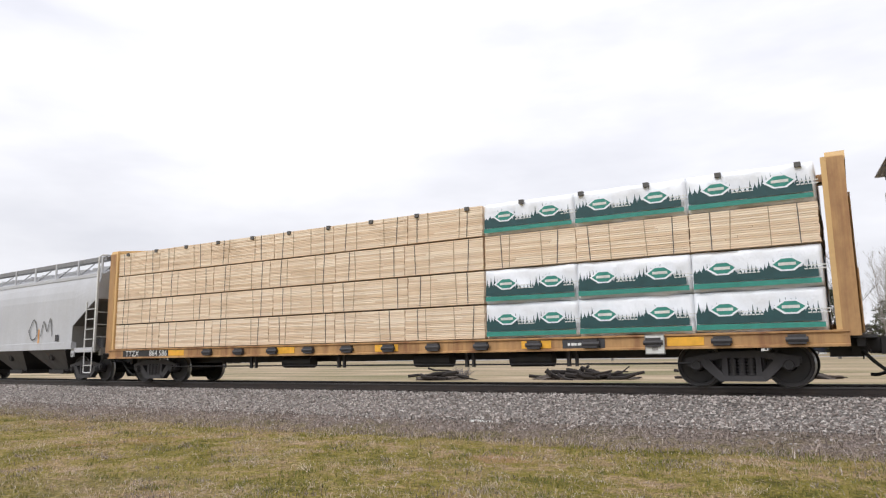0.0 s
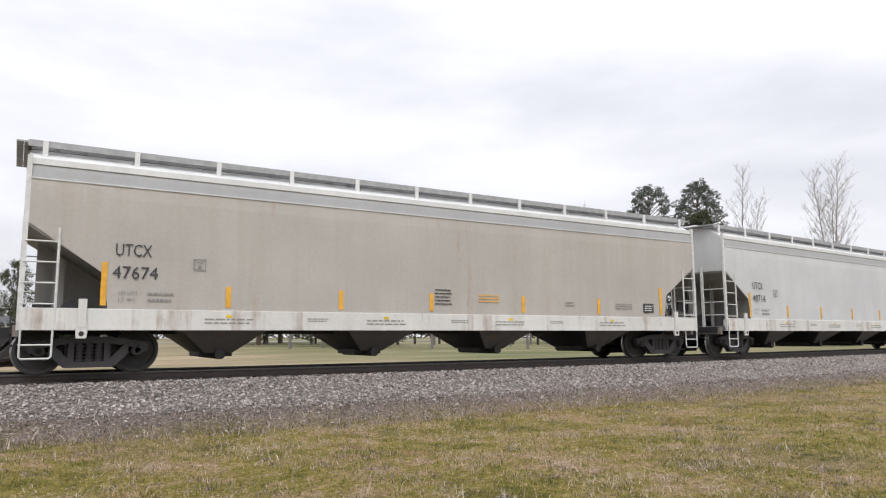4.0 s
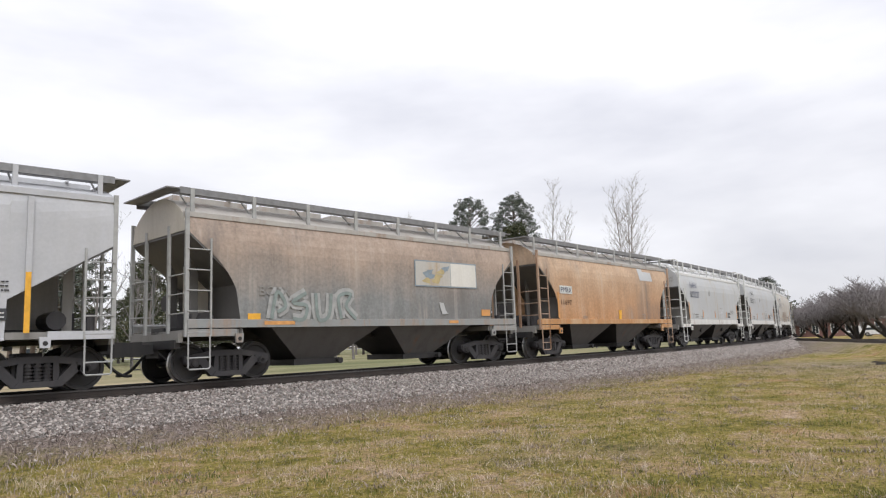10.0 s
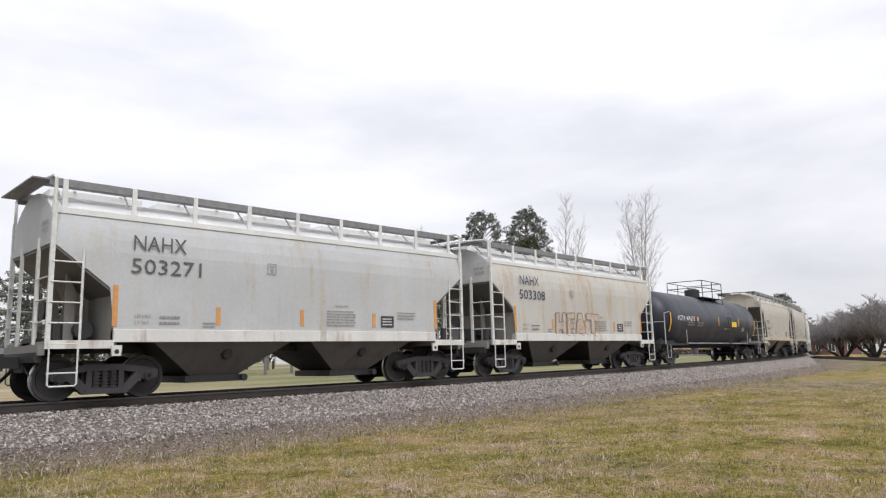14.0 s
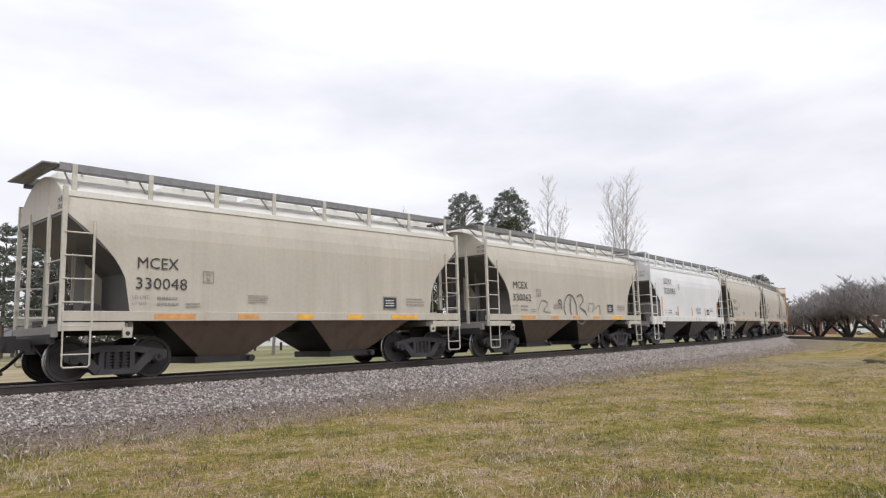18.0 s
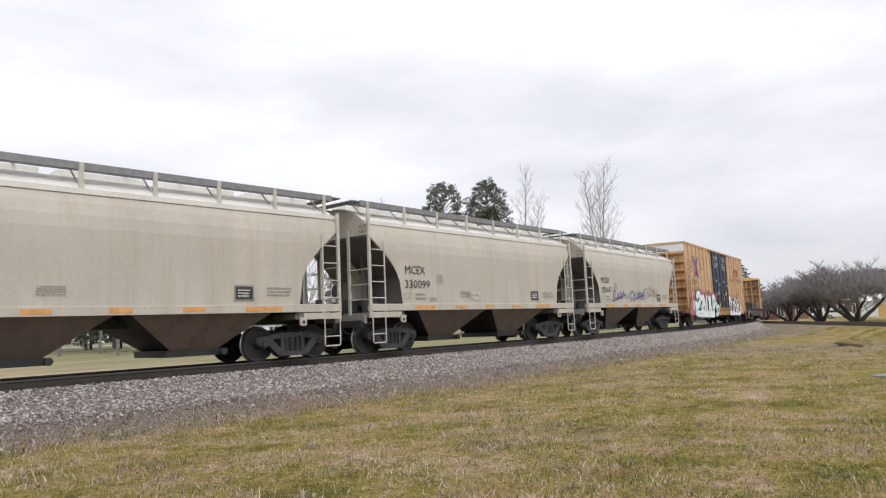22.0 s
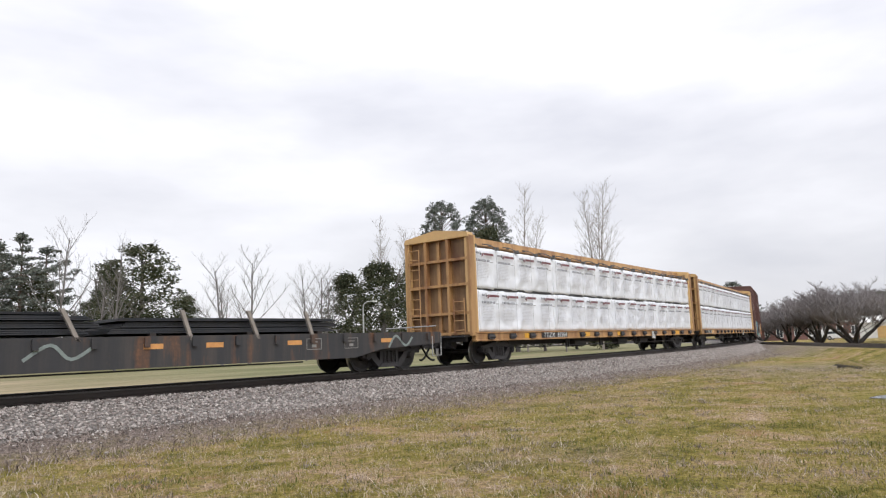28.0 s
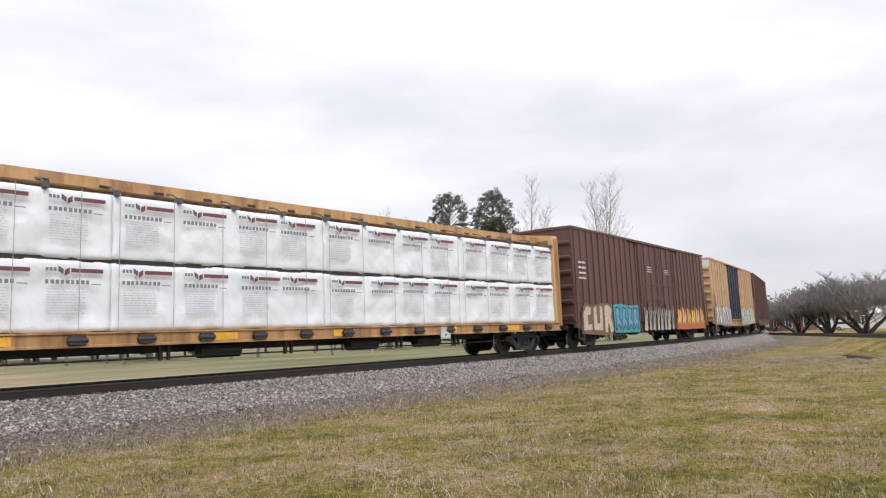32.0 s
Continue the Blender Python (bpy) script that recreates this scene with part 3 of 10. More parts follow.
def polar(az, d, z=0.0):
    """A place at d metres in the direction az degrees clockwise from straight ahead."""
    return (d * math.sin(radians(az)), d * math.cos(radians(az)), z)


def soft_step(x, a, b):
    t = min(1.0, max(0.0, (x - a) / (b - a)))
    return t * t * (3 - 2 * t)


def height(off):
    """Ground height across the line, by the offset from the track's middle."""
    if off >= 0:
        return float(np.interp(off, [0.0, 2.4, 2.8, 3.4, 4.2], [0.3, 0.3, 0.27, 0.13, 0.0]))
    return 0.20 + 1.0 * soft_step(-off, 14, 120)


def ground_z(x, y):
    return height(math.hypot(x - CENTRE[0], y - CENTRE[1]) - RADIUS)


PUDDLES = [(37.7, 9.4), (19.8, 3.2)]


def level_by_puddles(x, y):
    """How far the bumps of the turf are left standing: none round the puddles."""
    k = 1.0
    for px, py in PUDDLES:
        s = np.clip((np.hypot(x - px, y - py) - 3.5) / 5.5, 0, 1)
        k = k * s * s * (3 - 2 * s)
    return k


def make_ground():
    offs = [-244.9, -225, -200, -170, -140, -115, -95, -78, -62, -50, -40, -32, -26, -21, -17, -13, -10, -8, -6, -5, -4.2, -3.6, -3, -2.6, -2.2,
            0, 2.2, 2.6, 3, 3.4, 3.8, 4.2, 4.6, 5, 5.5, 6, 6.5, 7, 7.5, 8, 8.5, 9, 9.5, 10, 10.5, 11, 11.5, 12, 12.5, 13, 13.5, 14, 14.5, 15, 15.5, 16, 16.5, 17, 17.5, 18.5, 20, 23, 27, 33, 42, 60, 90, 150, 260, 480, 900, 1600, 2600]
    turns = [-0.17 + 0.53 * i / 330 for i in range(330)] + [0.36 + (2 * math.pi - 0.53) * i / 320 for i in range(320)]
    steps = len(turns)
    verts, faces = [], []
    for a in turns:
        for o in offs:
            r = RADIUS + o
            x, y = r * math.sin(a), CENTRE[1] - r * math.cos(a)
            z = height(o)
            if 3.4 < o < 60:
                z += 0.10 * noise.noise((x * 0.22, y * 0.22, 1.0)) * soft_step(o, 3.4, 6) + 0.05 * noise.noise((x * 0.9, y * 0.9, 4.0)) * soft_step(o, 3.4, 5)
                z *= soft_step(math.hypot(x, y), 1.0, 3.5)
                for px, py in PUDDLES:
                    z *= soft_step(math.hypot(x - px, y - py), 3.5, 9.0)
            verts.append((x, y, z))
    m = len(offs)
    for i in range(steps):
        j = (i + 1) % steps
        for k in range(m - 1):
            faces.append((i * m + k, i * m + k + 1, j * m + k + 1, j * m + k))
    faces.append([i * m for i in range(steps)])
    g = solid("ground", verts, faces, M["turf"], smooth=True)
    far = field_mat("dry_field", (0.105, 0.115, 0.036), (0.180, 0.170, 0.072), (0.27, 0.225, 0.125))
    g.data.materials.append(far)
    k_far = [k for k in range(m - 1) if offs[k + 1] <= -2.2]
    for i in range(steps):
        for k in k_far:
            g.data.polygons[i * (m - 1) + k].material_index = 1
    tagged(g, "rough early spring turf with straw and bare patches", "ground", kind="structure")
    return g


make_ground()


def arc_strip(name, profile, material, s0, s1, step, parent=None, label="", closed=True):
    """A profile of (offset, z) points swept along the curve."""
    n = int(round((s1 - s0) / step))
    verts, faces, m = [], [], len(profile)
    for i in range(n + 1):
        s = s0 + (s1 - s0) * i / n
        verts += [on_curve(s, o, z) for o, z in profile]
    for i in range(n):
        for k in range(m if closed else m - 1):
            a, b = i * m + k, i * m + (k + 1) % m
            faces.append((a, b, b + m, a + m))
    if closed:
        faces.append(list(range(m))[::-1])
        faces.append([n * m + k for k in range(m)])
    return solid(name, verts, faces, material, parent, label)


def make_track():
    bed = arc_strip("ballast_bed", [(-3.3, 0.15), (-1.75, 0.62), (-0.9, 0.65), (0.0, 0.64), (0.9, 0.69), (1.4, 0.70), (1.75, 0.63), (2.6, 0.345), (3.0, 0.23), (3.3, 0.03)], M["ballast"], -420, 430, 2.0, closed=False)
    tagged(bed, "sloping bed of grey crushed stone ballast", "track bed", kind="structure")
    # a darker strip stands in for the shadow at the rails' base
    stain_shade = arc_strip("stained_ballast", [(-1.5, 0.637), (-0.9, 0.66), (0.0, 0.65), (0.85, 0.700), (0.97, 0.703), (1.00, 0.66)], M["ballast_shaded"], -420, 430, 2.0, closed=False)
    tagged(stain_shade, "ballast between and beside the rails, its colour darkened for the rails' shade", "track bed", kind="structure")
    line = thing("railway_track", "single railway track with dark rusty rails on timber ties", "railway track", kind="structure")
    prof = [(-0.07, 0.0), (0.07, 0.0), (0.07, 0.02), (0.012, 0.04), (0.012, 0.125), (0.036, 0.135), (-0.036, 0.135), (-0.012, 0.125), (-0.012, 0.04), (-0.07, 0.02)]
    for off in (-0.755, 0.755):
        arc_strip("rail", [(off + o, RAIL_Z - 0.171 + z) for o, z in prof], M["rail"], -420, 430, 1.5, line)
        arc_strip("rail_head", [(off - 0.036, RAIL_Z - 0.036), (off + 0.036, RAIL_Z - 0.036), (off + 0.034, RAIL_Z), (off - 0.034, RAIL_Z)], M["rail_head"], -420, 430, 1.5, line, "worn grey running surface")
    return line


TRACK = make_track()


def make_branch():
    """The straight line that leaves the curve by a turnout and passes behind the puddles."""
    a, b = Vector((84.0, 32.7)), Vector((10.0, -11.8))
    d = (b - a).normalized()
    nrm = Vector((-d.y, d.x))
    n, zr = 60, 0.74

    def strip(name, prof, mat, closed, parent=None):
        verts, faces, m = [], [], len(prof)
        for i in range(n + 1):
            c = a + d * ((b - a).length * i / n)
            for o, z in prof:
                verts.append((c.x + nrm.x * o, c.y + nrm.y * o, z))
        for i in range(n):
            for k in range(m if closed else m - 1):
                p, q = i * m + k, i * m + (k + 1) % m
                faces.append((p, q, q + m, p + m))
        if closed:
            faces += [list(range(m))[::-1], [n * m + k for k in range(m)]]
        return solid(name, verts, faces, mat, parent)

    bed = strip("grass_bank", [(-3.0, -0.12), (-2.5, 0.10), (-1.4, 0.5), (1.4, 0.5), (2.5, 0.10), (3.0, -0.12)], M["turf"], False)
    tagged(bed, "low grassy bank under the branch line", "bank", kind="structure")
    line = thing("railway_track", "rusty branch track leaving the curve", "railway track", kind="structure")
    for off in (-0.755, 0.755):
        strip("rail", [(off - 0.07, zr - 0.17), (off + 0.07, zr - 0.17), (off + 0.036, zr), (off - 0.036, zr)], M["rail"], True, line)


make_branch()


def scatter_stones():
    """Loose stones on the shoulder that faces the camera."""
    rng = np.random.default_rng(3)
    n = 150000
    s = -40 + 150 * rng.random(n) ** 1.0
    off = np.where(rng.random(n) < 0.88, np.where(rng.random(n) < 0.975, 0.98 + 2.05 * rng.random(n) + 0.32 * np.abs(rng.normal(0, 1, n)) * (rng.random(n) < 0.35), 2.8 + 1.7 * rng.random(n)), -3 + 2.2 * rng.random(n))
    base = np.array([(1, 0, 0), (-1, 0, 0), (0, 1, 0), (0, -1, 0), (0, 0, 1), (0, 0, -1)], float)
    tri = [(0, 2, 4), (2, 1, 4), (1, 3, 4), (3, 0, 4), (2, 0, 5), (1, 2, 5), (3, 1, 5), (0, 3, 5)]
    xs, zs = [-3.3, -1.75, -0.9, 0.0, 0.9, 1.4, 1.75, 2.6, 3.4, 4.2], [0.15, 0.62, 0.65, 0.64, 0.69, 0.70, 0.63, 0.34, 0.13, 0.0]
    z = np.interp(off, xs, zs)
    r = 0.016 + 0.026 * rng.random(n) ** 1.8
    a = s / RADIUS
    c = np.stack([(RADIUS + off) * np.sin(a), CENTRE[1] - (RADIUS + off) * np.cos(a), z + r * 0.35], 1)
    sc = r[:, None, None] * (0.65 + 0.7 * rng.random((n, 6, 1)))
    ang = rng.random(n) * 6.28
    ca, sa = np.cos(ang)[:, None], np.sin(ang)[:, None]
    p = base[None] * sc
    q = np.stack([p[..., 0] * ca - p[..., 1] * sa, p[..., 0] * sa + p[..., 1] * ca, p[..., 2] * 0.8], 2)
    v = (q + c[:, None]).reshape(-1, 3)
    f = (np.array(tri)[None] + 6 * np.arange(n)[:, None, None]).reshape(-1, 3)
    ob = solid("ballast_stones", v.tolist(), f.tolist(), M["stones"])
    tagged(ob, "loose grey crushed stones on the track shoulder", "gravel", kind="stuff")


def blades(name, label, mat, n, place, hmin, hmax, wid, seed, lean=0.5):
    """Thin bent blades: place(rng, n) gives their feet."""
    rng = np.random.default_rng(seed)
    foot = place(rng, n)
    n = len(foot)
    h = hmin + (hmax - hmin) * rng.random(n) ** 2
    a = rng.random(n) * 6.283
    ln = lean * rng.random(n) * h
    la = rng.random(n) * 6.283
    w = wid * (0.6 + 0.8 * rng.random(n))
    dx, dy = np.cos(a) * w, np.sin(a) * w
    lx, ly = np.cos(la) * ln, np.sin(la) * ln
    p = np.zeros((n, 5, 3))
    p[:, 0] = foot + np.stack([dx, dy, 0 * h - 0.02], 1)
    p[:, 1] = foot - np.stack([dx, dy, 0 * h + 0.02], 1)
    p[:, 2] = foot + np.stack([lx * 0.35 - dx * 0.7, ly * 0.35 - dy * 0.7, h * 0.6], 1)
    p[:, 3] = foot + np.stack([lx * 0.35 + dx * 0.7, ly * 0.35 + dy * 0.7, h * 0.6], 1)
    p[:, 4] = foot + np.stack([lx, ly, h], 1)
    base = 5 * np.arange(n)
    quads = np.stack([base, base + 1, base + 2, base + 3], 1).tolist()
    tris = np.stack([base + 3, base + 2, base + 4], 1).tolist()
    ob = solid(name, p.reshape(-1, 3).tolist(), quads + tris, mat)
    tagged(ob, label, "grass", kind="stuff")


def turf_feet(r0, r1, az0, az1, off0, off1, patch=0.0, scale=0.5, seed=0.0):
    def place(rng, n):
        r = np.sqrt(r0 * r0 + (r1 * r1 - r0 * r0) * rng.random(n) ** 1.5)
        az = np.radians(az0 + (az1 - az0) * rng.random(n))
        x, y = r * np.sin(az), r * np.cos(az)
        off = np.hypot(x, y - CENTRE[1]) - RADIUS
        keep = (off > off0) & (off < off1)
        for (px, py), room in zip(PUDDLES, (3.4, 2.0)):
            keep &= np.hypot(x - px, y - py) > room
        x, y, off = x[keep], y[keep], off[keep]
        if patch:
            k = np.array([noise.noise((a * scale, b * scale, seed)) for a, b in zip(x, y)]) > patch
            x, y, off = x[k], y[k], off[k]
        z = np.maximum(np.array([height(o) for o in off]), np.interp(off, [1.75, 2.6, 3.4, 4.2], [0.61, 0.34, 0.13, 0.0]))
        z += np.array([0.10 * noise.noise((a * 0.22, b * 0.22, 1.0)) + 0.05 * noise.noise((a * 0.9, b * 0.9, 4.0)) for a, b in zip(x, y)]) * np.clip((off - 3.4) / 2.6, 0, 1) * level_by_puddles(x, y)
        return np.stack([x, y, z], 1)
    return place


def clump_feet(clumps, each, radius, seed, off0):
    """Feet gathered in clumps over the turf in front of the line."""
    def place(rng, n):
        r = np.sqrt(4.4 ** 2 + (36 ** 2 - 4.4 ** 2) * rng.random(clumps) ** 1.6)
        az = np.radians(-64 + 146 * rng.random(clumps))
        rad = np.abs(rng.normal(0, 1, (clumps, each))) * radius * (0.5 + 1.2 * rng.random((clumps, 1)))
        a = rng.random((clumps, each)) * 6.283
        x = ((r * np.sin(az))[:, None] + rad * np.cos(a)).ravel()
        y = ((r * np.cos(az))[:, None] + rad * np.sin(a)).ravel()
        off = np.hypot(x, y - CENTRE[1]) - RADIUS
        k = (off > off0) & (off < 17.5)
        for (px, py), room in zip(PUDDLES, (3.4, 2.0)):
            k &= np.hypot(x - px, y - py) > room
        x, y, off = x[k], y[k], off[k]
        z = np.array([0.10 * noise.noise((a_ * 0.22, b_ * 0.22, 1.0)) + 0.05 * noise.noise((a_ * 0.9, b_ * 0.9, 4.0)) for a_, b_ in zip(x, y)]) * np.clip((off - 3.4) / 2.6, 0, 1) * level_by_puddles(x, y)
        return np.stack([x, y, z], 1)
    return place


def make_grass():
    blades("turf_grass", "short green and yellow grass of the trackside field", M["grass"], 220000, turf_feet(4.2, 36, -64, 82, 4.2, 17.5), 0.015, 0.065, 0.005, 11, 1.5)
    blades("straw_tufts", "pale straw tufts in the turf", M["straw"], 36000, turf_feet(4.2, 36, -64, 82, 4.0, 17.5, 0.18, 0.8, 7.0), 0.02, 0.09, 0.003, 12, 2.8)
    blades("straw_tangles", "flattened dead stems tangled over the turf", M["dead_straw"], 96000, clump_feet(2000, 48, 0.36, 41, 4.0), 0.015, 0.06, 0.0035, 24, 6.0)
    blades("trackside_weeds", "dead brown weeds along the foot of the ballast", M["dead_grass"], 330000, turf_feet(10, 75, -64, 72, 2.75, 5.0), 0.04, 0.17, 0.008, 13, 2.0)
    blades("sparse_weeds", "thin dead weeds strewn over the ballast edge and turf", M["dead_grass"], 120000, turf_feet(9, 80, -64, 80, 2.3, 6.5, 0.05, 0.6, 3.0), 0.02, 0.12, 0.006, 14, 2.2)
    blades("straw_clumps", "bright straw clumps standing in the turf", M["straw"], 48000, clump_feet(950, 50, 0.19, 21, 4.0), 0.03, 0.13, 0.003, 22, 2.8)
    blades("brown_clumps", "low brown weed clumps in the turf", M["dead_grass"], 40000, clump_feet(800, 50, 0.24, 51, 4.0), 0.02, 0.09, 0.006, 25, 2.4)
    blades("green_clumps", "darker green clumps in the turf", M["green_tuft"], 50000, clump_feet(1000, 50, 0.34, 31, 3.9), 0.02, 0.08, 0.006, 23, 1.3)


def make_ties():
    """The ties that the camera passes nearest, in the railway track."""
    bm = bmesh.new()
    box(bm, -0.115, 0.115, -1.30, 1.30, 0.56, 0.728)
    me = bpy.data.meshes.new("tie")
    bm.to_mesh(me)
    bm.free()
    rng = random.Random(2)
    for i in range(300):
        s = -56 + 0.53 * i + rng.uniform(-0.03, 0.03)
        t = hang("tie", me, M["tie"], TRACK)
        t.location, t.rotation_euler = on_curve(s, rng.uniform(-0.03, 0.05)), (0, 0, s / RADIUS + rng.uniform(-0.02, 0.02))


scatter_stones()
make_grass()
make_ties()


def puddle(at, rx, ry, turn, seed):
    rng = random.Random(seed)
    verts = []
    for i in range(40):
        a = 2 * math.pi * i / 40
        k = 0.72 + 0.5 * noise.noise((math.cos(a) * 2.3 + seed, math.sin(a) * 2.3, seed)) + 0.12 * rng.random()
        x, y = rx * k * math.cos(a), ry * k * math.sin(a)
        verts.append((x * math.cos(turn) - y * math.sin(turn), x * math.sin(turn) + y * math.cos(turn), 0.0))
    ob = solid("puddle", verts, [list(range(40))], M["water"])
    ob.location = at
    tagged(ob, "shallow muddy puddle in the grass", "puddle", kind="structure")


puddle((37.7, 9.4, 0.02), 5.6, 1.0, 0.24, 2.0)
puddle((19.8, 3.2, 0.012), 2.6, 1.5, 0.17, 5.0)

# ---- running gear, shared by all cars; a car's own space: x along the track, -y towards the camera, z = 0 at the rail ----
WHEEL_R = 0.457


def wheelset_mesh():
    bm = bmesh.new()
    rod(bm, (0, -1.08, 0), (0, 1.08, 0), 0.085, n=10)
    for s in (-1, 1):
        prof = [(0.10, 0.70), (0.14, 0.80), (0.36, 0.785), (0.385, 0.81), (0.452, 0.81), (0.457, 0.70), (0.485, 0.685), (0.485, 0.665), (0.385, 0.665), (0.36, 0.72), (0.14, 0.70)]
        n = 28
        rings = []
        for i in range(n):
            a = 2 * math.pi * i / n
            rings.append([bm.verts.new((r * math.cos(a), s * y, r * math.sin(a))) for r, y in prof])
        m = len(prof)
        for i in range(n):
            for k in range(m):
                q = (rings[i][k], rings[i][(k + 1) % m], rings[(i + 1) % n][(k + 1) % m], rings[(i + 1) % n][k])
                bm.faces.new(q if s > 0 else q[::-1])
        rod(bm, (0, s * 1.08, 0), (0, s * 1.16, 0), 0.11, 0.09, 12)
        for i in range(3):
            a = 2 * math.pi * i / 3
            rod(bm, (0.06 * math.cos(a), s * 1.16, 0.06 * math.sin(a)), (0.06 * math.cos(a), s * 1.175, 0.06 * math.sin(a)), 0.018, n=6)
    outward(bm)
    me = bpy.data.meshes.new("wheelset")
    bm.to_mesh(me)
    bm.free()
    me.materials.append(M["wheel_steel"])
    me.materials.append(M["tread_steel"])
    for p in me.polygons:
        c = p.center
        r = math.hypot(c.x, c.z)
        if r > 0.44 and abs(c.y) < 0.80:
            p.material_index = 1
    return me


def side_frame_mesh():
    bm = bmesh.new()
    y0, y1 = -0.07, 0.07
    # top member, diagonals, columns and the spring seat, with open windows between them
    prism(bm, [(-1.12, 0.48), (-1.12, 0.61), (-0.72, 0.68), (-0.35, 0.74), (0.35, 0.74), (0.72, 0.68), (1.12, 0.61), (1.12, 0.48), (0.72, 0.54), (0.35, 0.60), (-0.35, 0.60), (-0.72, 0.54)], y0, y1)
    for s in (-1, 1):
        prism(bm, [(s * 0.84, 0.50), (s * 0.64, 0.58), (s * 0.38, 0.30), (s * 0.30, 0.13), (s * 0.46, 0.13)], y0 - 0.03, y1 + 0.01)
        prism(bm, [(s * 0.27, 0.20), (s * 0.27, 0.61), (s * 0.37, 0.61), (s * 0.39, 0.26)], y0 - 0.015, y1 + 0.015)
        prism(bm, [(s * 0.72, 0.60), (s * 0.72, 0.44), (s * 0.78, 0.40), (s * 0.80, 0.52), (s * 0.98, 0.52), (s * 1.0, 0.40), (s * 1.08, 0.44), (s * 1.08, 0.60)], y0 - 0.03, y1 + 0.03)
        rod(bm, (s * 0.89, y0 - 0.05, 0.457), (s * 0.89, y1 + 0.03, 0.457), 0.115, n=16)
        rod(bm, (s * 0.89, y0 - 0.09, 0.457), (s * 0.89, y0 - 0.04, 0.457), 0.06, 0.085, 12)
    prism(bm, [(-0.44, 0.12), (0.44, 0.12), (0.36, 0.24), (-0.36, 0.24)], y0 - 0.06, y1 + 0.05)
    outward(bm)
    me = bpy.data.meshes.new("side_frame")
    bm.to_mesh(me)
    bm.free()
    return me


def spring_mesh():
    bm = bmesh.new()
    for k in range(5):
        z = 0.25 + 0.068 * k
        rod(bm, (0, 0, z), (0, 0, z + 0.036), 0.092, n=12)
    rod(bm, (0, 0, 0.25), (0, 0, 0.60), 0.055, n=8)
    me = bpy.data.meshes.new("spring")
    bm.to_mesh(me)
    bm.free()
    return me


def bolster_mesh():
    bm = bmesh.new()
    box(bm, -0.25, 0.25, -0.90, 0.90, 0.30, 0.66)
    # plates added behind the springs to block light through the side frame windows
    box(bm, -0.44, 0.44, -0.93, -0.90, 0.22, 0.62)
    box(bm, -0.44, 0.44, 0.90, 0.93, 0.22, 0.62)
    box(bm, -0.24, 0.24, -0.35, 0.35, 0.66, 0.82)
    box(bm, -0.55, -0.46, -0.9, 0.9, 0.35, 0.47)
    box(bm, 0.46, 0.55, -0.9, 0.9, 0.35, 0.47)
    for s in (-1, 1):
        for x in (-0.5, 0.5):
            box(bm, x - 0.06, x + 0.06, s * 0.68, s * 0.82, 0.28, 0.55)
    me = bpy.data.meshes.new("truck")
    bm.to_mesh(me)
    bm.free()
    return me


GEAR = {"wheelset": wheelset_mesh(), "side_frame": side_frame_mesh(), "spring": spring_mesh(), "truck": bolster_mesh()}


def add_truck(car, x, lead=0.0):
    t = hang("truck", GEAR["truck"], M["steel_dark"], car, "black cast steel truck")
    t.location.x = x
    for s in (-1, 1):
        f = hang("side_frame", GEAR["side_frame"], M["frame_steel"], t)
        f.location.y = s * 1.0
        for dx in (-0.175, 0.0, 0.175):
            g = hang("spring", GEAR["spring"], M["frame_steel"], t)
            g.location.x, g.location.y = dx, s * 1.02
        w = hang("wheelset", GEAR["wheelset"], None, t, "steel wheels with bright worn rims")
        w.location = (s * 0.89, 0, WHEEL_R)
    return t


def coupler_mesh():
    bm = bmesh.new()
    box(bm, -0.5, 0.12, -0.34, 0.34, 0.60, 1.0)
    box(bm, 0.1, 0.5, -0.11, 0.11, 0.70, 0.93)
    prism(bm, [(0.42, 0.64), (0.80, 0.66), (0.86, 0.80), (0.86, 0.98), (0.42, 1.0)], -0.2, 0.14)
    box(bm, 0.0, 0.14, -1.2, 1.2, 0.80, 1.0)
    path_rod(bm, [(0.12, -1.15, 0.95), (0.2, -0.9, 0.72), (0.22, -0.3, 0.72)], 0.022)
    rod(bm, (0.1, 0.16, 0.80), (0.1, 0.75, 0.55), 0.018)
    outward(bm)
    me = bpy.data.meshes.new("coupler")
    bm.to_mesh(me)
    bm.free()
    return me


def hose_mesh():
    bm = bmesh.new()
    pts = [(0.08 + 0.74 * t, -0.42 + 0.12 * t, 0.72 - 0.50 * math.sin(t * 1.75)) for t in [i / 10 for i in range(11)]]
    path_rod(bm, pts, 0.036, 8)
    me = bpy.data.meshes.new("air_hose")
    bm.to_mesh(me)
    bm.free()
    return me


GEAR["coupler"], GEAR["air_hose"] = coupler_mesh(), hose_mesh()


def add_ends(car, half, truck_x):
    for s in (-1, 1):
        c = hang("coupler", GEAR["coupler"], M["steel_dark"], car, "black knuckle coupler")
        h = hang("air_hose", GEAR["air_hose"], M["hose"], car, "hanging rubber brake hose")
        for o in (c, h):
            o.location.x = s * half
            o.rotation_euler.z = 0 if s > 0 else math.pi
        add_truck(car, s * truck_x)


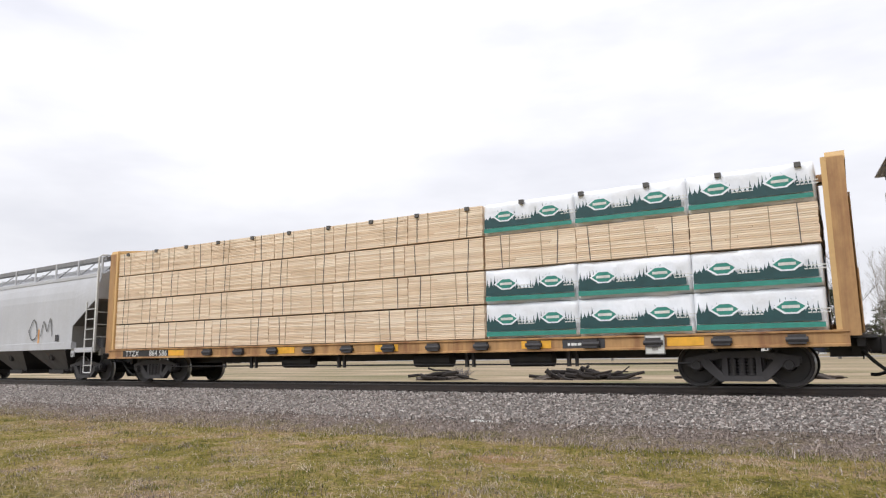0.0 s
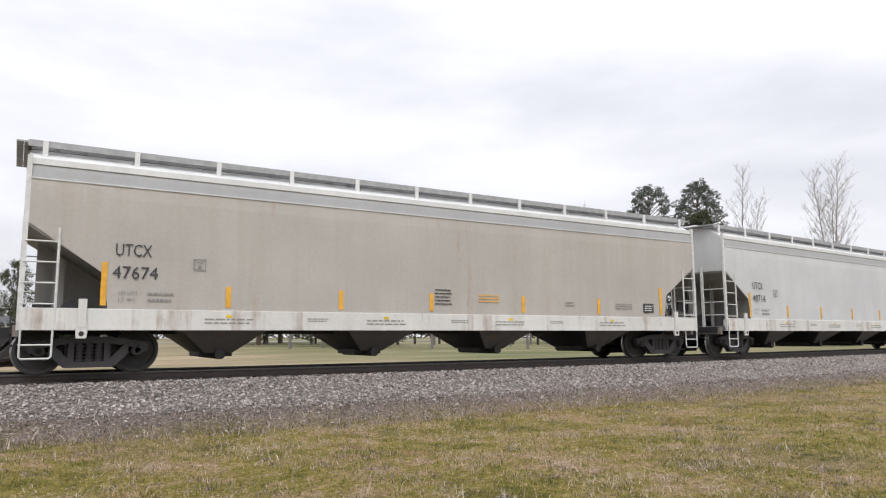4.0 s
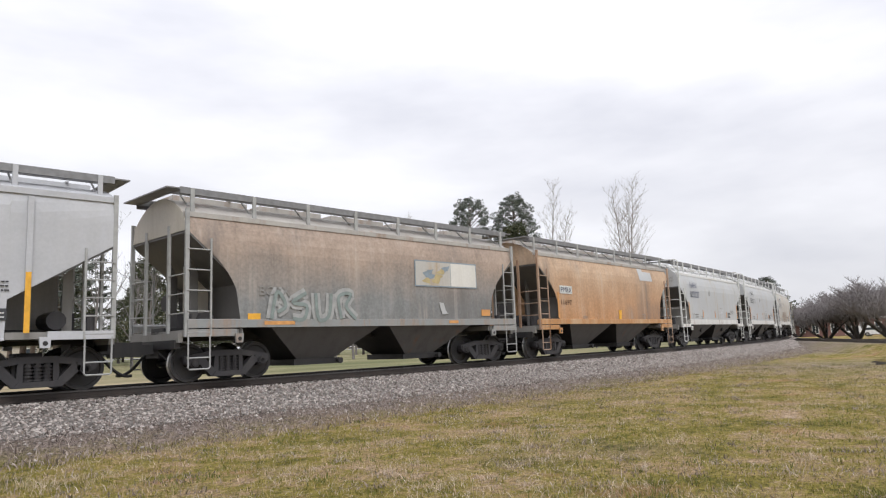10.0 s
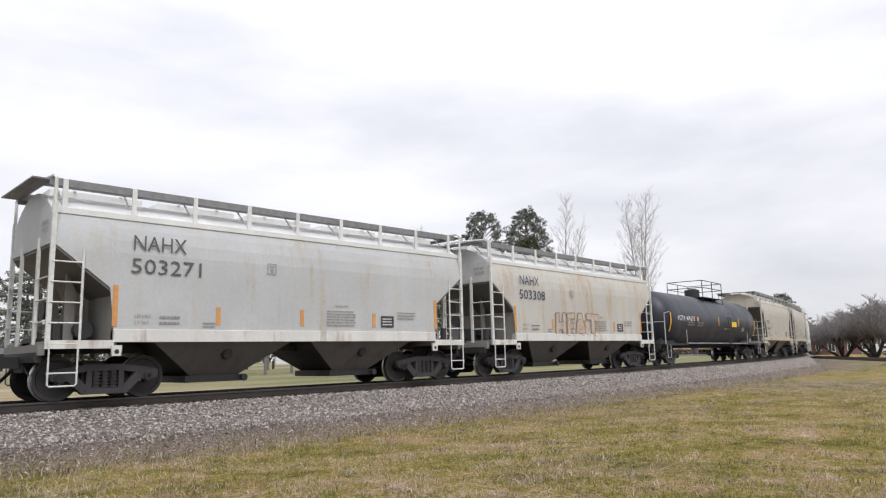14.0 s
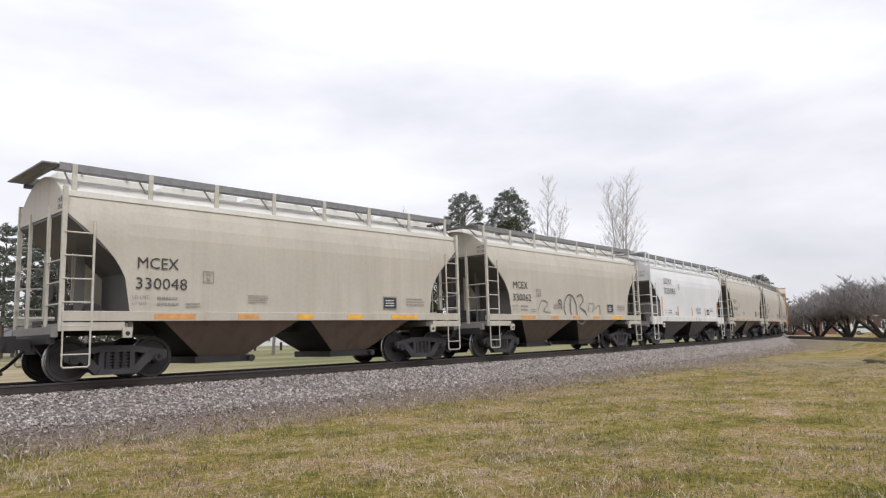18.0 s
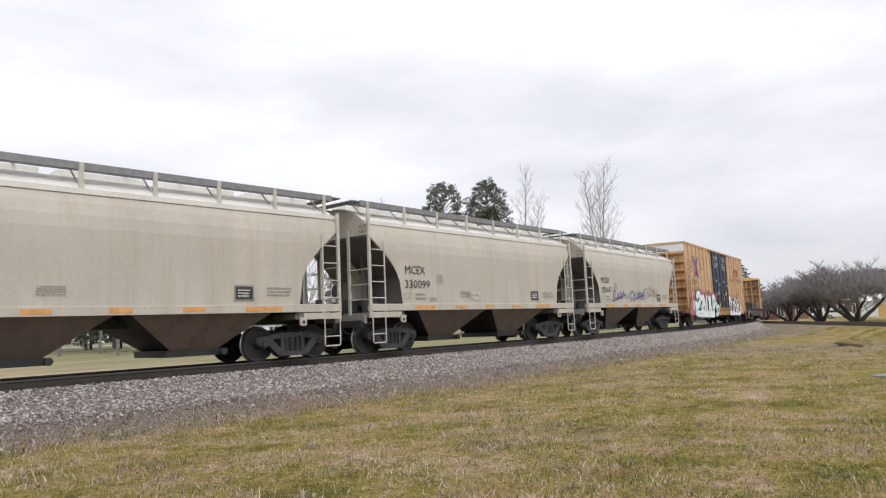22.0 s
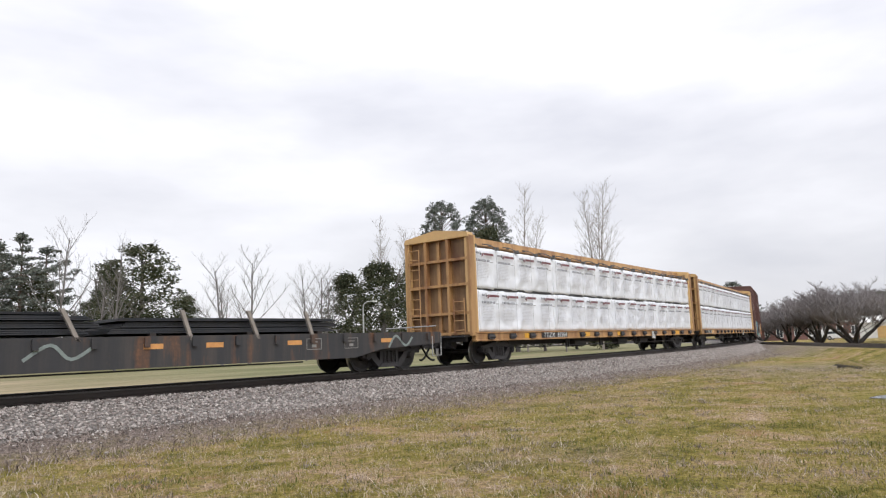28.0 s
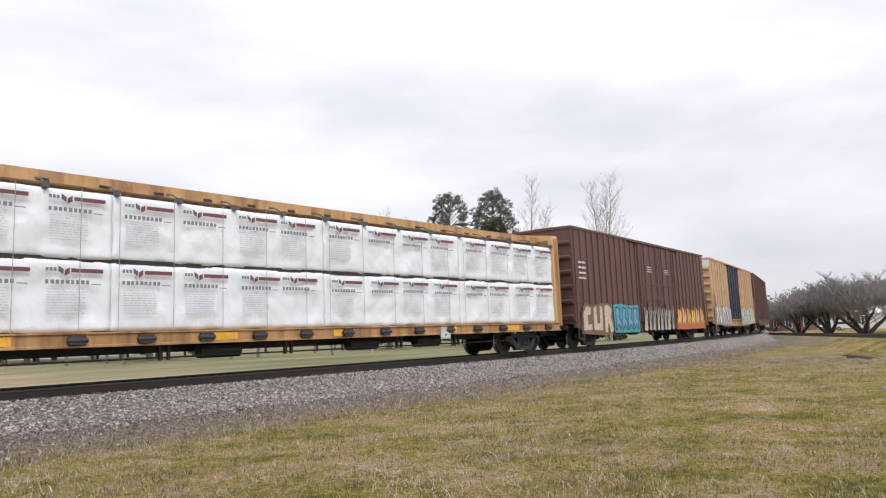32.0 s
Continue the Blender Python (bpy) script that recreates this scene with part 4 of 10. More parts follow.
# ---- lettering and sprayed shapes ----
def letters(car, text, x, z, size, mat, y, name="lettering", label="", spread=1.0, shear=0.0, bold=0.0, fit=0.0):
    """Words on a car's near side (or on its end), set by their lower left corner; size is the height of a capital."""
    cu = bpy.data.curves.new(name, "FONT")
    cu.body, cu.size, cu.resolution_u = text, size / 0.69, 2
    cu.space_character, cu.shear, cu.offset = spread, shear, bold
    tmp = bpy.data.objects.new(name, cu)
    me = bpy.data.meshes.new_from_object(tmp)
    bpy.data.objects.remove(tmp)
    me.materials.clear()
    if fit:
        k = fit / max(v.co.x for v in me.vertices)
        for v in me.vertices:
            v.co.x *= k
    ob = hang(name, me, mat, car, label)
    ob.location = (x, y, z)
    ob.rotation_euler = (math.pi / 2, 0, 0)
    return ob


def bars(car, x, z, w, h, rows, mat, y, name="small_print", label="", seed=1):
    """Writing too small to read: plain bars."""
    rng = random.Random(seed)
    bm = bmesh.new()
    for i in range(rows):
        zz = z + h - (i + 0.75) * h / rows
        x0 = x
        while x0 < x + w * 0.92:
            l = min(max(0.03, w * (0.06 + 0.13 * rng.random())), x + w - x0)
            box(bm, x0, x0 + l, y, y + 0.004, zz, zz + 0.36 * h / rows)
            x0 += l + 0.035 * w
    return tagged(part(name, bm, mat, car, label), kind="stuff")


def sheet(car, x0, x1, z0, z1, mat, y, name, label=""):
    bm = bmesh.new()
    box(bm, x0, x1, y, y + 0.006, z0, z1)
    return part(name, bm, mat, car, label)


def curved_patch(car, x0, x1, z0, z1, mat, name, label, eave=3.95, roll_h=0.95, roll_in=0.20, w=1.52):
    """A painted patch that follows the rolled-in upper side of a hopper."""
    bm = bmesh.new()
    rows = []
    for k in range(6):
        z = z0 + (z1 - z0) * k / 5
        t = max(0.0, (z - (eave - roll_h)) / roll_h)
        rows.append([bm.verts.new((x, -(w - roll_in * t * t) - 0.007, z)) for x in (x0, x1)])
    for a, b in zip(rows, rows[1:]):
        bm.faces.new((a[0], a[1], b[1], b[0]))
    return part(name, bm, mat, car, label)


def framed(car, x, z, w, h, y, name="stencil_box"):
    """A small square outline with a bar in it."""
    bm = bmesh.new()
    t = 0.018
    for a, b, c, d in ((x, x + w, z, z + t), (x, x + w, z + h - t, z + h), (x, x + t, z, z + h), (x + w - t, x + w, z, z + h), (x + w * 0.35, x + w * 0.65, z + h * 0.2, z + h * 0.45), (x + w * 0.25, x + w * 0.75, z + h * 0.65, z + h * 0.72)):
        box(bm, a, b, y, y + 0.004, c, d)
    return part(name, bm, M["ink_faint"], car)


def smooth_line(pts, n=5):
    out = []
    p = [pts[0]] + list(pts) + [pts[-1]]
    for i in range(1, len(p) - 2):
        for k in range(n):
            t = k / n
            a, b, c, d = p[i - 1], p[i], p[i + 1], p[i + 2]
            out.append(tuple(0.5 * ((2 * b[j]) + (-a[j] + c[j]) * t + (2 * a[j] - 5 * b[j] + 4 * c[j] - d[j]) * t * t + (-a[j] + 3 * b[j] - 3 * c[j] + d[j]) * t ** 3) for j in (0, 1)))
    return out + [tuple(pts[-1])]


def ribbon(bm, pts, width, y, smooth=True):
    """A painted stroke in the plane of a car's side."""
    pts = smooth_line(pts) if smooth and len(pts) > 2 else list(pts)
    left, right = [], []
    for i, p in enumerate(pts):
        a, b = pts[max(0, i - 1)], pts[min(len(pts) - 1, i + 1)]
        dx, dz = b[0] - a[0], b[1] - a[1]
        l = math.hypot(dx, dz) or 1.0
        nx, nz = -dz / l * width / 2, dx / l * width / 2
        left.append(bm.verts.new((p[0] + nx, y, p[1] + nz)))
        right.append(bm.verts.new((p[0] - nx, y, p[1] - nz)))
    for i in range(len(pts) - 1):
        bm.faces.new((left[i], right[i], right[i + 1], left[i + 1]))


def disc(bm, x, z, r, y, n=14, squash=1.0):
    bm.faces.new([bm.verts.new((x + r * math.cos(2 * math.pi * i / n), y, z + squash * r * math.sin(2 * math.pi * i / n))) for i in range(n)][::-1])


def tag_layer(car, strokes, width, mat, y, name="graffiti", label=""):
    """One colour of a sprayed piece; each stroke lies a hair in front of the one before it."""
    for i, s in enumerate(strokes):
        bm = bmesh.new()
        ribbon(bm, s, width, y - 0.0006 * i)
        ob = part(name, bm, mat, car, label)
    return ob


def blobs(car, spots, mat, y, name="graffiti", label=""):
    for i, (x, z, r) in enumerate(spots):
        bm = bmesh.new()
        disc(bm, x, z, r, y - 0.0005 * i)
        ob = part(name, bm, mat, car, label)
    return ob


def poly(car, shapes, mat, y, name="graffiti", label=""):
    for i, s in enumerate(shapes):
        bm = bmesh.new()
        bm.faces.new([bm.verts.new((x, y - 0.0005 * i, z)) for x, z in s])
        ob = part(name, bm, mat, car, label)
    return ob


def oval(x, z, rx, rz, n=16):
    """Points of an ellipse on a car's side."""
    return [(x + rx * math.cos(2 * math.pi * i / n), z + rz * math.sin(2 * math.pi * i / n)) for i in range(n)]


def repaint(car, part_name, mat):
    """Gives one car's part a paint of its own."""
    for o in car.children:
        if o.name.split(".")[0] == part_name:
            o.material_slots[0].link = "OBJECT"
            o.material_slots[0].material = mat


def scribble(car, x0, x1, z0, z1, lines, seed, ink, y, width):
    """Rows of illegible sprayed handwriting."""
    rng = random.Random(seed)
    for k in range(lines):
        zc, hh = z1 - (z1 - z0) * (k + 0.5) / lines, (z1 - z0) / lines * 0.42
        n = rng.randint(7, 10)
        a, b = x0 + 0.12 * rng.random() * (x1 - x0), x1 - 0.25 * rng.random() * (x1 - x0)
        pts = [(a + (b - a) * (i + rng.uniform(-0.45, 0.45)) / n, zc + hh * rng.uniform(0.35, 1.0) * (1 if i % 2 else -1)) for i in range(n + 1)]
        bm = bmesh.new()
        ribbon(bm, pts, width, y - 0.0006 * k)
        part("graffiti", bm, M[ink], car, "row of scrawled handwriting")


def outlined(car, shape, fill, y, width=0.06, rim="spray_black", label=""):
    """One sprayed shape with its own sharp outline."""
    b = poly(car, [shape], M[fill], y, "graffiti", label)
    bm = bmesh.new()
    ring = list(shape)
    for i in range(len(ring)):
        p, q = ring[i], ring[(i + 1) % len(ring)]
        d = math.hypot(q[0] - p[0], q[1] - p[1]) or 1.0
        ex, ez = (q[0] - p[0]) / d * width * 0.35, (q[1] - p[1]) / d * width * 0.35
        ribbon(bm, [(p[0] - ex, p[1] - ez), (q[0] + ex, q[1] + ez)], width, y - 0.003 - 0.0004 * (i % 2), False)
    part("graffiti_rim", bm, M[rim], b)
    return b


# ---- covered hoppers ----
def hopper(spec):
    """A covered hopper car; spec holds its sizes in metres and its materials."""
    L, H = spec["length"], spec["height"]
    zs0, zs1, ze, w = spec["sill_low"], spec["sill_top"], spec["eave"], spec.get("half_width", 1.52)
    zb = spec.get("sill_base", zs0)
    cut_z, cut_x, round_cut = spec["cut_z"], spec["cut_x"], spec.get("round_cut", False)
    h = L / 2
    roll_h, roll_in = spec.get("roll", (0.55, 0.10))
    car = thing("hopper_car", spec["label"], "freight car", "cars of the train")

    def side_y(z):
        """Half width of the body at a height: upright below, drawn in towards the eaves."""
        t = max(0.0, (z - (ze - roll_h)) / roll_h)
        return w - roll_in * t * t

    def low(x):
        """Lower edge of the side sheet."""
        d = h - abs(x)
        if d >= cut_x:
            return zs1
        if round_cut:
            k = d / cut_x
            return zs1 + (cut_z - zs1) * (1 - k ** 0.85) ** 0.40 if k < 1 else zs1
        knee = zs1 + spec.get("knee", 0.38) * (cut_z - zs1)
        return cut_z + (knee - cut_z) * d / cut_x

    xs = sorted({-h + L * i / 24 for i in range(25)} | {s * (h - cut_x * k / 12) for k in range(13) for s in (-1, 1)} | {s * (h - cut_x - 0.001) for s in (-1, 1)})
    rows = 9
    bm = bmesh.new()
    for s in (-1, 1):
        grid = []
        for x in xs:
            z0 = low(x)
            col = []
            for k in range(rows + 1):
                z = z0 + (ze - z0) * k / rows
                col.append(bm.verts.new((x, s * side_y(z), z)))
            grid.append(col)
        for i in range(len(xs) - 1):
            for k in range(rows):
                q = (grid[i][k], grid[i + 1][k], grid[i + 1][k + 1], grid[i][k + 1])
                bm.faces.new(q if s < 0 else q[::-1])
    part("body", bm, M[spec["body"]], car)
    if spec.get("upper_band"):
        for s in (-1, 1):
            bm = bmesh.new()
            zz = [ze - 0.34, ze - 0.17, ze]
            for a, b in zip(zz, zz[1:]):
                q = [bm.verts.new(p) for p in ((-h, s * (side_y(a) + 0.006), a), (h, s * (side_y(a) + 0.006), a), (h, s * (side_y(b) + 0.006), b), (-h, s * (side_y(b) + 0.006), b))]
                bm.faces.new(q if s < 0 else q[::-1])
            part("upper_band", bm, M["upper_grey"], car, "grey upper side band")
            bm = bmesh.new()
            box(bm, -h, h, s * (side_y(zz[0]) + 0.012) - 0.01, s * (side_y(zz[0]) + 0.012) + 0.01, zz[0] - 0.03, zz[0])
            part("side_moulding", bm, M[spec["body"]], car)
    # roof: an arch with drip edges
    bm = bmesh.new()
    rise, yw = spec.get("rise", 0.34), side_y(ze) + 0.03
    arch = [(-yw + 2 * yw * i / 12, ze + rise * (1 - abs(2 * i / 12 - 1) ** spec.get("arch", 2.2))) for i in range(13)]
    prism_x(bm, [(-yw, ze - 0.05)] + arch + [(yw, ze - 0.05)], -h, h)
    for s in (-1, 1):
        box(bm, -h - 0.03, h + 0.03, s * yw - 0.025, s * yw + 0.025, ze - 0.07, ze + 0.05)
    outward(bm)
    part("roof", bm, M[spec["roof"]], car)
    # ends: upper sheet, slope sheet, inner bulkhead
    for s in (-1, 1):
        bm = bmesh.new()
        prism_x(bm, [(-side_y(cut_z), cut_z)] + [(side_y(cut_z + (ze - cut_z) * k / 5), cut_z + (ze - cut_z) * k / 5) for k in range(6)] + [(y, z - 0.01) for y, z in arch[::-1][1:-1]] + [(-side_y(cut_z + (ze - cut_z) * k / 5), cut_z + (ze - cut_z) * k / 5) for k in range(5, 0, -1)], s * h - 0.02, s * h + 0.02)
        outward(bm)
        part("end_sheet", bm, M[spec["end"]], car)
        # slope and inner parts get darker colours for the shade in this recess
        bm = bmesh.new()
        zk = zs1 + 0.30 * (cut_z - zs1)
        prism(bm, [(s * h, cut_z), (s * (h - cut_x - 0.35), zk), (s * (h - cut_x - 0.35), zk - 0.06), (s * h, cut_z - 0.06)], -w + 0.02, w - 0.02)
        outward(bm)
        part("slope_sheet", bm, M[spec.get("slope", "end_dark")], car, "sloping sheet under the end, its colour darkened for shade")
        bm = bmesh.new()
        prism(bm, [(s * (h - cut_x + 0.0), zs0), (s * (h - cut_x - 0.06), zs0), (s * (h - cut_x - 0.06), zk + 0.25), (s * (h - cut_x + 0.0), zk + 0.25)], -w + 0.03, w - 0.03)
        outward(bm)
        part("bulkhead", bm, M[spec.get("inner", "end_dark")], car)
        # shear plates from platform to slope
        bm = bmesh.new()
        for y in (-0.55, 0.55):
            bm = bmesh.new()
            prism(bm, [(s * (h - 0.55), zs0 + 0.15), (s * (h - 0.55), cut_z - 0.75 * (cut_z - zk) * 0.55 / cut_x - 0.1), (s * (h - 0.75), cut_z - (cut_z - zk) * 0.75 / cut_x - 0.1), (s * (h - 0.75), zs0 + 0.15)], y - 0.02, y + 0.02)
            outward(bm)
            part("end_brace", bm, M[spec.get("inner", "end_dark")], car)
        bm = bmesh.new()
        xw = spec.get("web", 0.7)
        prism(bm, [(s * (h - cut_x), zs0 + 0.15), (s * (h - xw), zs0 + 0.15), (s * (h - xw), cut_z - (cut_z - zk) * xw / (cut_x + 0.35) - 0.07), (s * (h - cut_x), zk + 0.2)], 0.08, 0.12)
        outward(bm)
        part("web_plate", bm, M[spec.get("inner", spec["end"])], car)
        bm = bmesh.new()
        box(bm, min(s * h, s * (h - cut_x - 0.1)), max(s * h, s * (h - cut_x - 0.1)), -w + 0.05, w - 0.05, zs0 + 0.02, zs0 + 0.16)
        box(bm, min(s * (h - 0.02), s * (h + 0.10)), max(s * (h - 0.02), s * (h + 0.10)), -1.3, 1.3, zs0 - 0.12, zs0 + 0.1)
        part("end_platform", bm, M["end_dirty"], car)
        # brake gear on the platform
        bm = bmesh.new()
        rod(bm, (s * (h - 0.9), -0.75, zs0 + 0.42), (s * (h - 0.9), 0.2, zs0 + 0.42), 0.2, n=12)
        box(bm, s * (h - 0.55) - 0.15, s * (h - 0.55) + 0.15, -0.2, 0.15, zs0 + 0.16, zs0 + 0.6)
        rod(bm, (s * (h - 0.4), 0.5, zs0 + 0.9), (s * (h - 0.46), 0.5, zs0 + 0.9), 0.2, n=14)
        rod(bm, (s * (h - 0.3), -0.95, zs0 + 0.16), (s * (h - 0.3), -0.95, zs0 + 0.55), 0.1, n=10)
        part("brake_gear", bm, M["frame_steel"], car, "grimy brake cylinder and wheel")
    # side sills
    bm = bmesh.new()
    for s in (-1, 1):
        prism_x(bm, [(s * (w - 0.16), zb), (s * (w + 0.035), zb), (s * (w + 0.035), zs1), (s * (w - 0.04), zs1 + 0.02), (s * (w - 0.16), zs1 - 0.03)], -h + spec.get("sill_in", 0.0), h - spec.get("sill_in", 0.0))
    outward(bm)
    part("side_sill", bm, M[spec["sill"]], car)
    bm = bmesh.new()
    box(bm, -h, h, -0.32, 0.32, zs0 - 0.08, zs0 + 0.25)
    part("centre_sill", bm, M["steel_dark"], car)
    # ribs on the sides
    for x in spec.get("ribs", ()):
        for s in (-1, 1):
            bm = bmesh.new()
            box(bm, x - 0.055, x + 0.055, min(s * (w - 0.005), s * (w + 0.07)), max(s * (w - 0.005), s * (w + 0.07)), max(zs0 + 0.02, low(x)), ze - 0.12)
            part("rib", bm, M[spec["body"]], car)
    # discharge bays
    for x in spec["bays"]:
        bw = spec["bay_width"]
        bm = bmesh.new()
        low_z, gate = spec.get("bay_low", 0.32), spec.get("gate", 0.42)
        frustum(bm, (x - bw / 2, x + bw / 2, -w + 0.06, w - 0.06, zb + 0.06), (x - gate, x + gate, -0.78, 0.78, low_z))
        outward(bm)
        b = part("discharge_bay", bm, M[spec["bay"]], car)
        # flanks facing along the car are black: car cement with their shade painted in
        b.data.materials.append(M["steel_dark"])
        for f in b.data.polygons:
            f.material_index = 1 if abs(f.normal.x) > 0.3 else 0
        bm = bmesh.new()
        if spec.get("round_outlet"):
            rod(bm, (x, -0.95, low_z - 0.02), (x, 0.95, low_z - 0.02), 0.115, n=14)
            box(bm, x - 0.36, x + 0.36, -0.55, 0.55, low_z - 0.08, low_z + 0.03)
        else:
            box(bm, x - gate - 0.14, x + gate + 0.14, -0.86, 0.86, low_z - 0.16, low_z)
            rod(bm, (x + gate + 0.05, -1.0, low_z - 0.08), (x + gate + 0.05, 1.0, low_z - 0.08), 0.04, n=8)
            rod(bm, (x + gate + 0.05, -1.04, low_z - 0.08), (x + gate + 0.05, -0.98, low_z - 0.08), 0.085, n=10)
        part("outlet_gate", bm, M["steel_dark"], b)
        if spec.get("vibrator"):
            bm = bmesh.new()
            zc = (zb + low_z) / 2 + 0.12
            yf = -w + 0.06 + (w - 0.84) * (zb + 0.06 - zc) / (zb + 0.06 - low_z) - 0.02
            rod(bm, (x + 0.1, yf + 0.03, zc), (x + 0.1, yf - 0.05, zc - 0.02), 0.16, 0.12, 10)
            part("vibrator_pad", bm, M["steel_dark"], b)
    # running boards on posts, hatches on the ridge
    bm = bmesh.new()
    for s in (-1, 1):
        for k in range(5):
            y = s * (0.62 + 0.135 * k)
            box(bm, -h - 0.05, h + 0.05, y - 0.045, y + 0.045, H - 0.05, H - 0.02)
        for i in range(int(L / 0.5) + 1):
            x = -h + i * 0.5
            box(bm, x - 0.015, x + 0.015, min(s * 0.58, s * 1.21), max(s * 0.58, s * 1.21), H - 0.055, H - 0.03)
        box(bm, -h - 0.05, h + 0.05, s * 1.21 - 0.012, s * 1.21 + 0.012, H - spec.get("board_edge", 0.15), H + 0.01)
    for s in (-1, 1):
        for k in range(spec.get("end_boards", 3)):
            x = s * (h + 0.06 + 0.13 * k)
            box(bm, x - 0.062, x + 0.062, -1.22, 1.22, H - 0.05, H - 0.02)
    part("running_board", bm, M[spec.get("board", "grating")], car, "galvanised steel running boards round the roof")
    n = spec.get("posts", 8)
    for i in range(n):
        x = -h + 0.25 + (L - 0.5) * i / (n - 1)
        for s in (-1, 1):
            bm = bmesh.new()
            box(bm, x - 0.05, x + 0.05, s * 1.225 - 0.02, s * 1.225 + 0.02, ze + 0.02, H + 0.0)
            rod(bm, (x, s * 1.2, ze + 0.05), (x, s * 0.6, H - 0.06), 0.022, n=5)
            part("board_post", bm, M[spec["post"]], car)
    for i in range(spec.get("hatches", 5)):
        k = spec.get("hatches", 5)
        x = -h + L * (i + 0.5) / k
        bm = bmesh.new()
        box(bm, x - L / k * 0.42, x + L / k * 0.42, -0.33, 0.33, ze + rise - 0.05, ze + rise + 0.10)
        for xx in (x - 0.5, x + 0.5):
            box(bm, xx - 0.03, xx + 0.03, -0.4, 0.4, ze + rise + 0.10, ze + rise + 0.13)
        part("roof_hatch", bm, M[spec["roof"]], car)
    # corner posts, ladders, grab irons
    for s in (-1, 1):
        for f in (-1, 1):
            bm = bmesh.new()
            y = f * (w - 0.03)
            box(bm, s * h - 0.045, s * h + 0.045, y - 0.035, y + 0.035, zs0, ze + 0.1)
            if spec.get("hoop"):
                path_rod(bm, [(s * h, y, ze), (s * h, y, H - 0.05), (s * h, y - f * 0.12, H + 0.03), (s * h, 0, H + 0.12)], 0.035, 6)
            part("corner_post", bm, M[spec["ladder"]], car)
            bm = bmesh.new()
            xi = s * (h - 0.58)
            yl = f * (w + 0.02)
            top = cut_z - (0.38 if not round_cut else 0.45)
            rod(bm, (xi, yl, zs0), (xi, yl, top + 0.28), 0.027, n=6)
            path_rod(bm, [(s * (h - 0.03), yl, zs0 + 0.05), (s * (h - 0.03), yl, 0.36), (s * (h - 0.06), yl, 0.32), (s * (h - 0.52), yl, 0.32), (s * (h - 0.56), yl, 0.36), (s * (h - 0.56), yl, zs0 + 0.05)], 0.02, 5)
            lad = part("ladder", bm, M[spec["ladder"]], car)
            for k in range(6):
                z = 0.58 if k == 5 else zs0 + 0.1 + (top - zs0 - 0.1) * k / 4
                bm = bmesh.new()
                rod(bm, (s * h, yl, z), (xi, yl, z), 0.017, n=5)
                part("rung", bm, M[spec["ladder"]], lad)
            bm = bmesh.new()
            y = f * 0.62
            box(bm, s * (h + 0.02) - 0.03, s * (h + 0.02) + 0.03, y - 0.045, y + 0.045, zs0, cut_z + 0.2)
            part("end_post", bm, M[spec["ladder"]], car)
            for k in range(3):
                bm = bmesh.new()
                z = zs0 + 0.55 + 0.45 * k
                rod(bm, (s * (h + 0.03), f * (w - 0.03), z), (s * (h + 0.03), f * 0.62, z), 0.017, n=5)
                part("grab_iron", bm, M[spec["ladder"]], car)
            bm = bmesh.new()
            box(bm, min(s * h, s * (h - 1.25)), max(s * h, s * (h - 1.25)), f * (w - 0.02) - 0.05, f * (w - 0.02) + 0.05, zs0 + 0.0, zs0 + 0.17)
            part("corner_sill", bm, M[spec["sill"]], car)
            xp = s * (h - spec.get("jack_x", 1.3))
            bm = bmesh.new()
            prism(bm, [(xp - 0.09, zs0 - 0.16), (xp + 0.09, zs0 - 0.16), (xp + 0.11, zs0 + 0.06), (xp - 0.11, zs0 + 0.06)], f * (w + 0.05) - 0.03, f * (w + 0.05) + 0.03)
            if spec.get("tall_jack"):
                box(bm, xp - 0.075, xp + 0.075, f * (w + 0.06) - 0.03, f * (w + 0.06) + 0.03, zs0 + 0.06, zs1 + 0.2)
            outward(bm)
            j = part("jacking_pad", bm, M[spec["sill"]], car)
            bm = bmesh.new()
            rod(bm, (xp, f * (w + 0.085), zs0 - 0.07), (xp, f * (w + 0.06), zs0 - 0.07), 0.05, n=10)
            part("pad_hole", bm, M["steel_dark"], j)
    # yellow stripes
    for x, z0, z1 in spec.get("stripes", ()):
        sheet(car, x - 0.055, x + 0.055, z0, z1, M[spec.get("stripe", "stripe")], -(w + 0.014), "reflective_stripe", "yellow reflective strip")
    add_ends(car, h, h - spec["truck_in"])
    car["half_length"] = h
    return car


UT = dict(board="grating_pale", end_boards=2, arch=2.4, board_edge=0.12, slope="end_dirty", inner="end_dirty", web=0.25, length=19.15, height=4.61, sill_low=0.86, sill_top=1.27, eave=4.15, cut_z=2.95, cut_x=1.5, body="utility_white", roof="roof_white", end="utility_white", sill="sill_white",
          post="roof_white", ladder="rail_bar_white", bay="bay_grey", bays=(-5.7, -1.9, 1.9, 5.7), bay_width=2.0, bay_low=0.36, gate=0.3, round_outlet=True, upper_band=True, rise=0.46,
          posts=12, hatches=8, truck_in=1.25, tall_jack=True, jack_x=1.05, label="light grey four-bay covered hopper car with a white sill", stripes=())
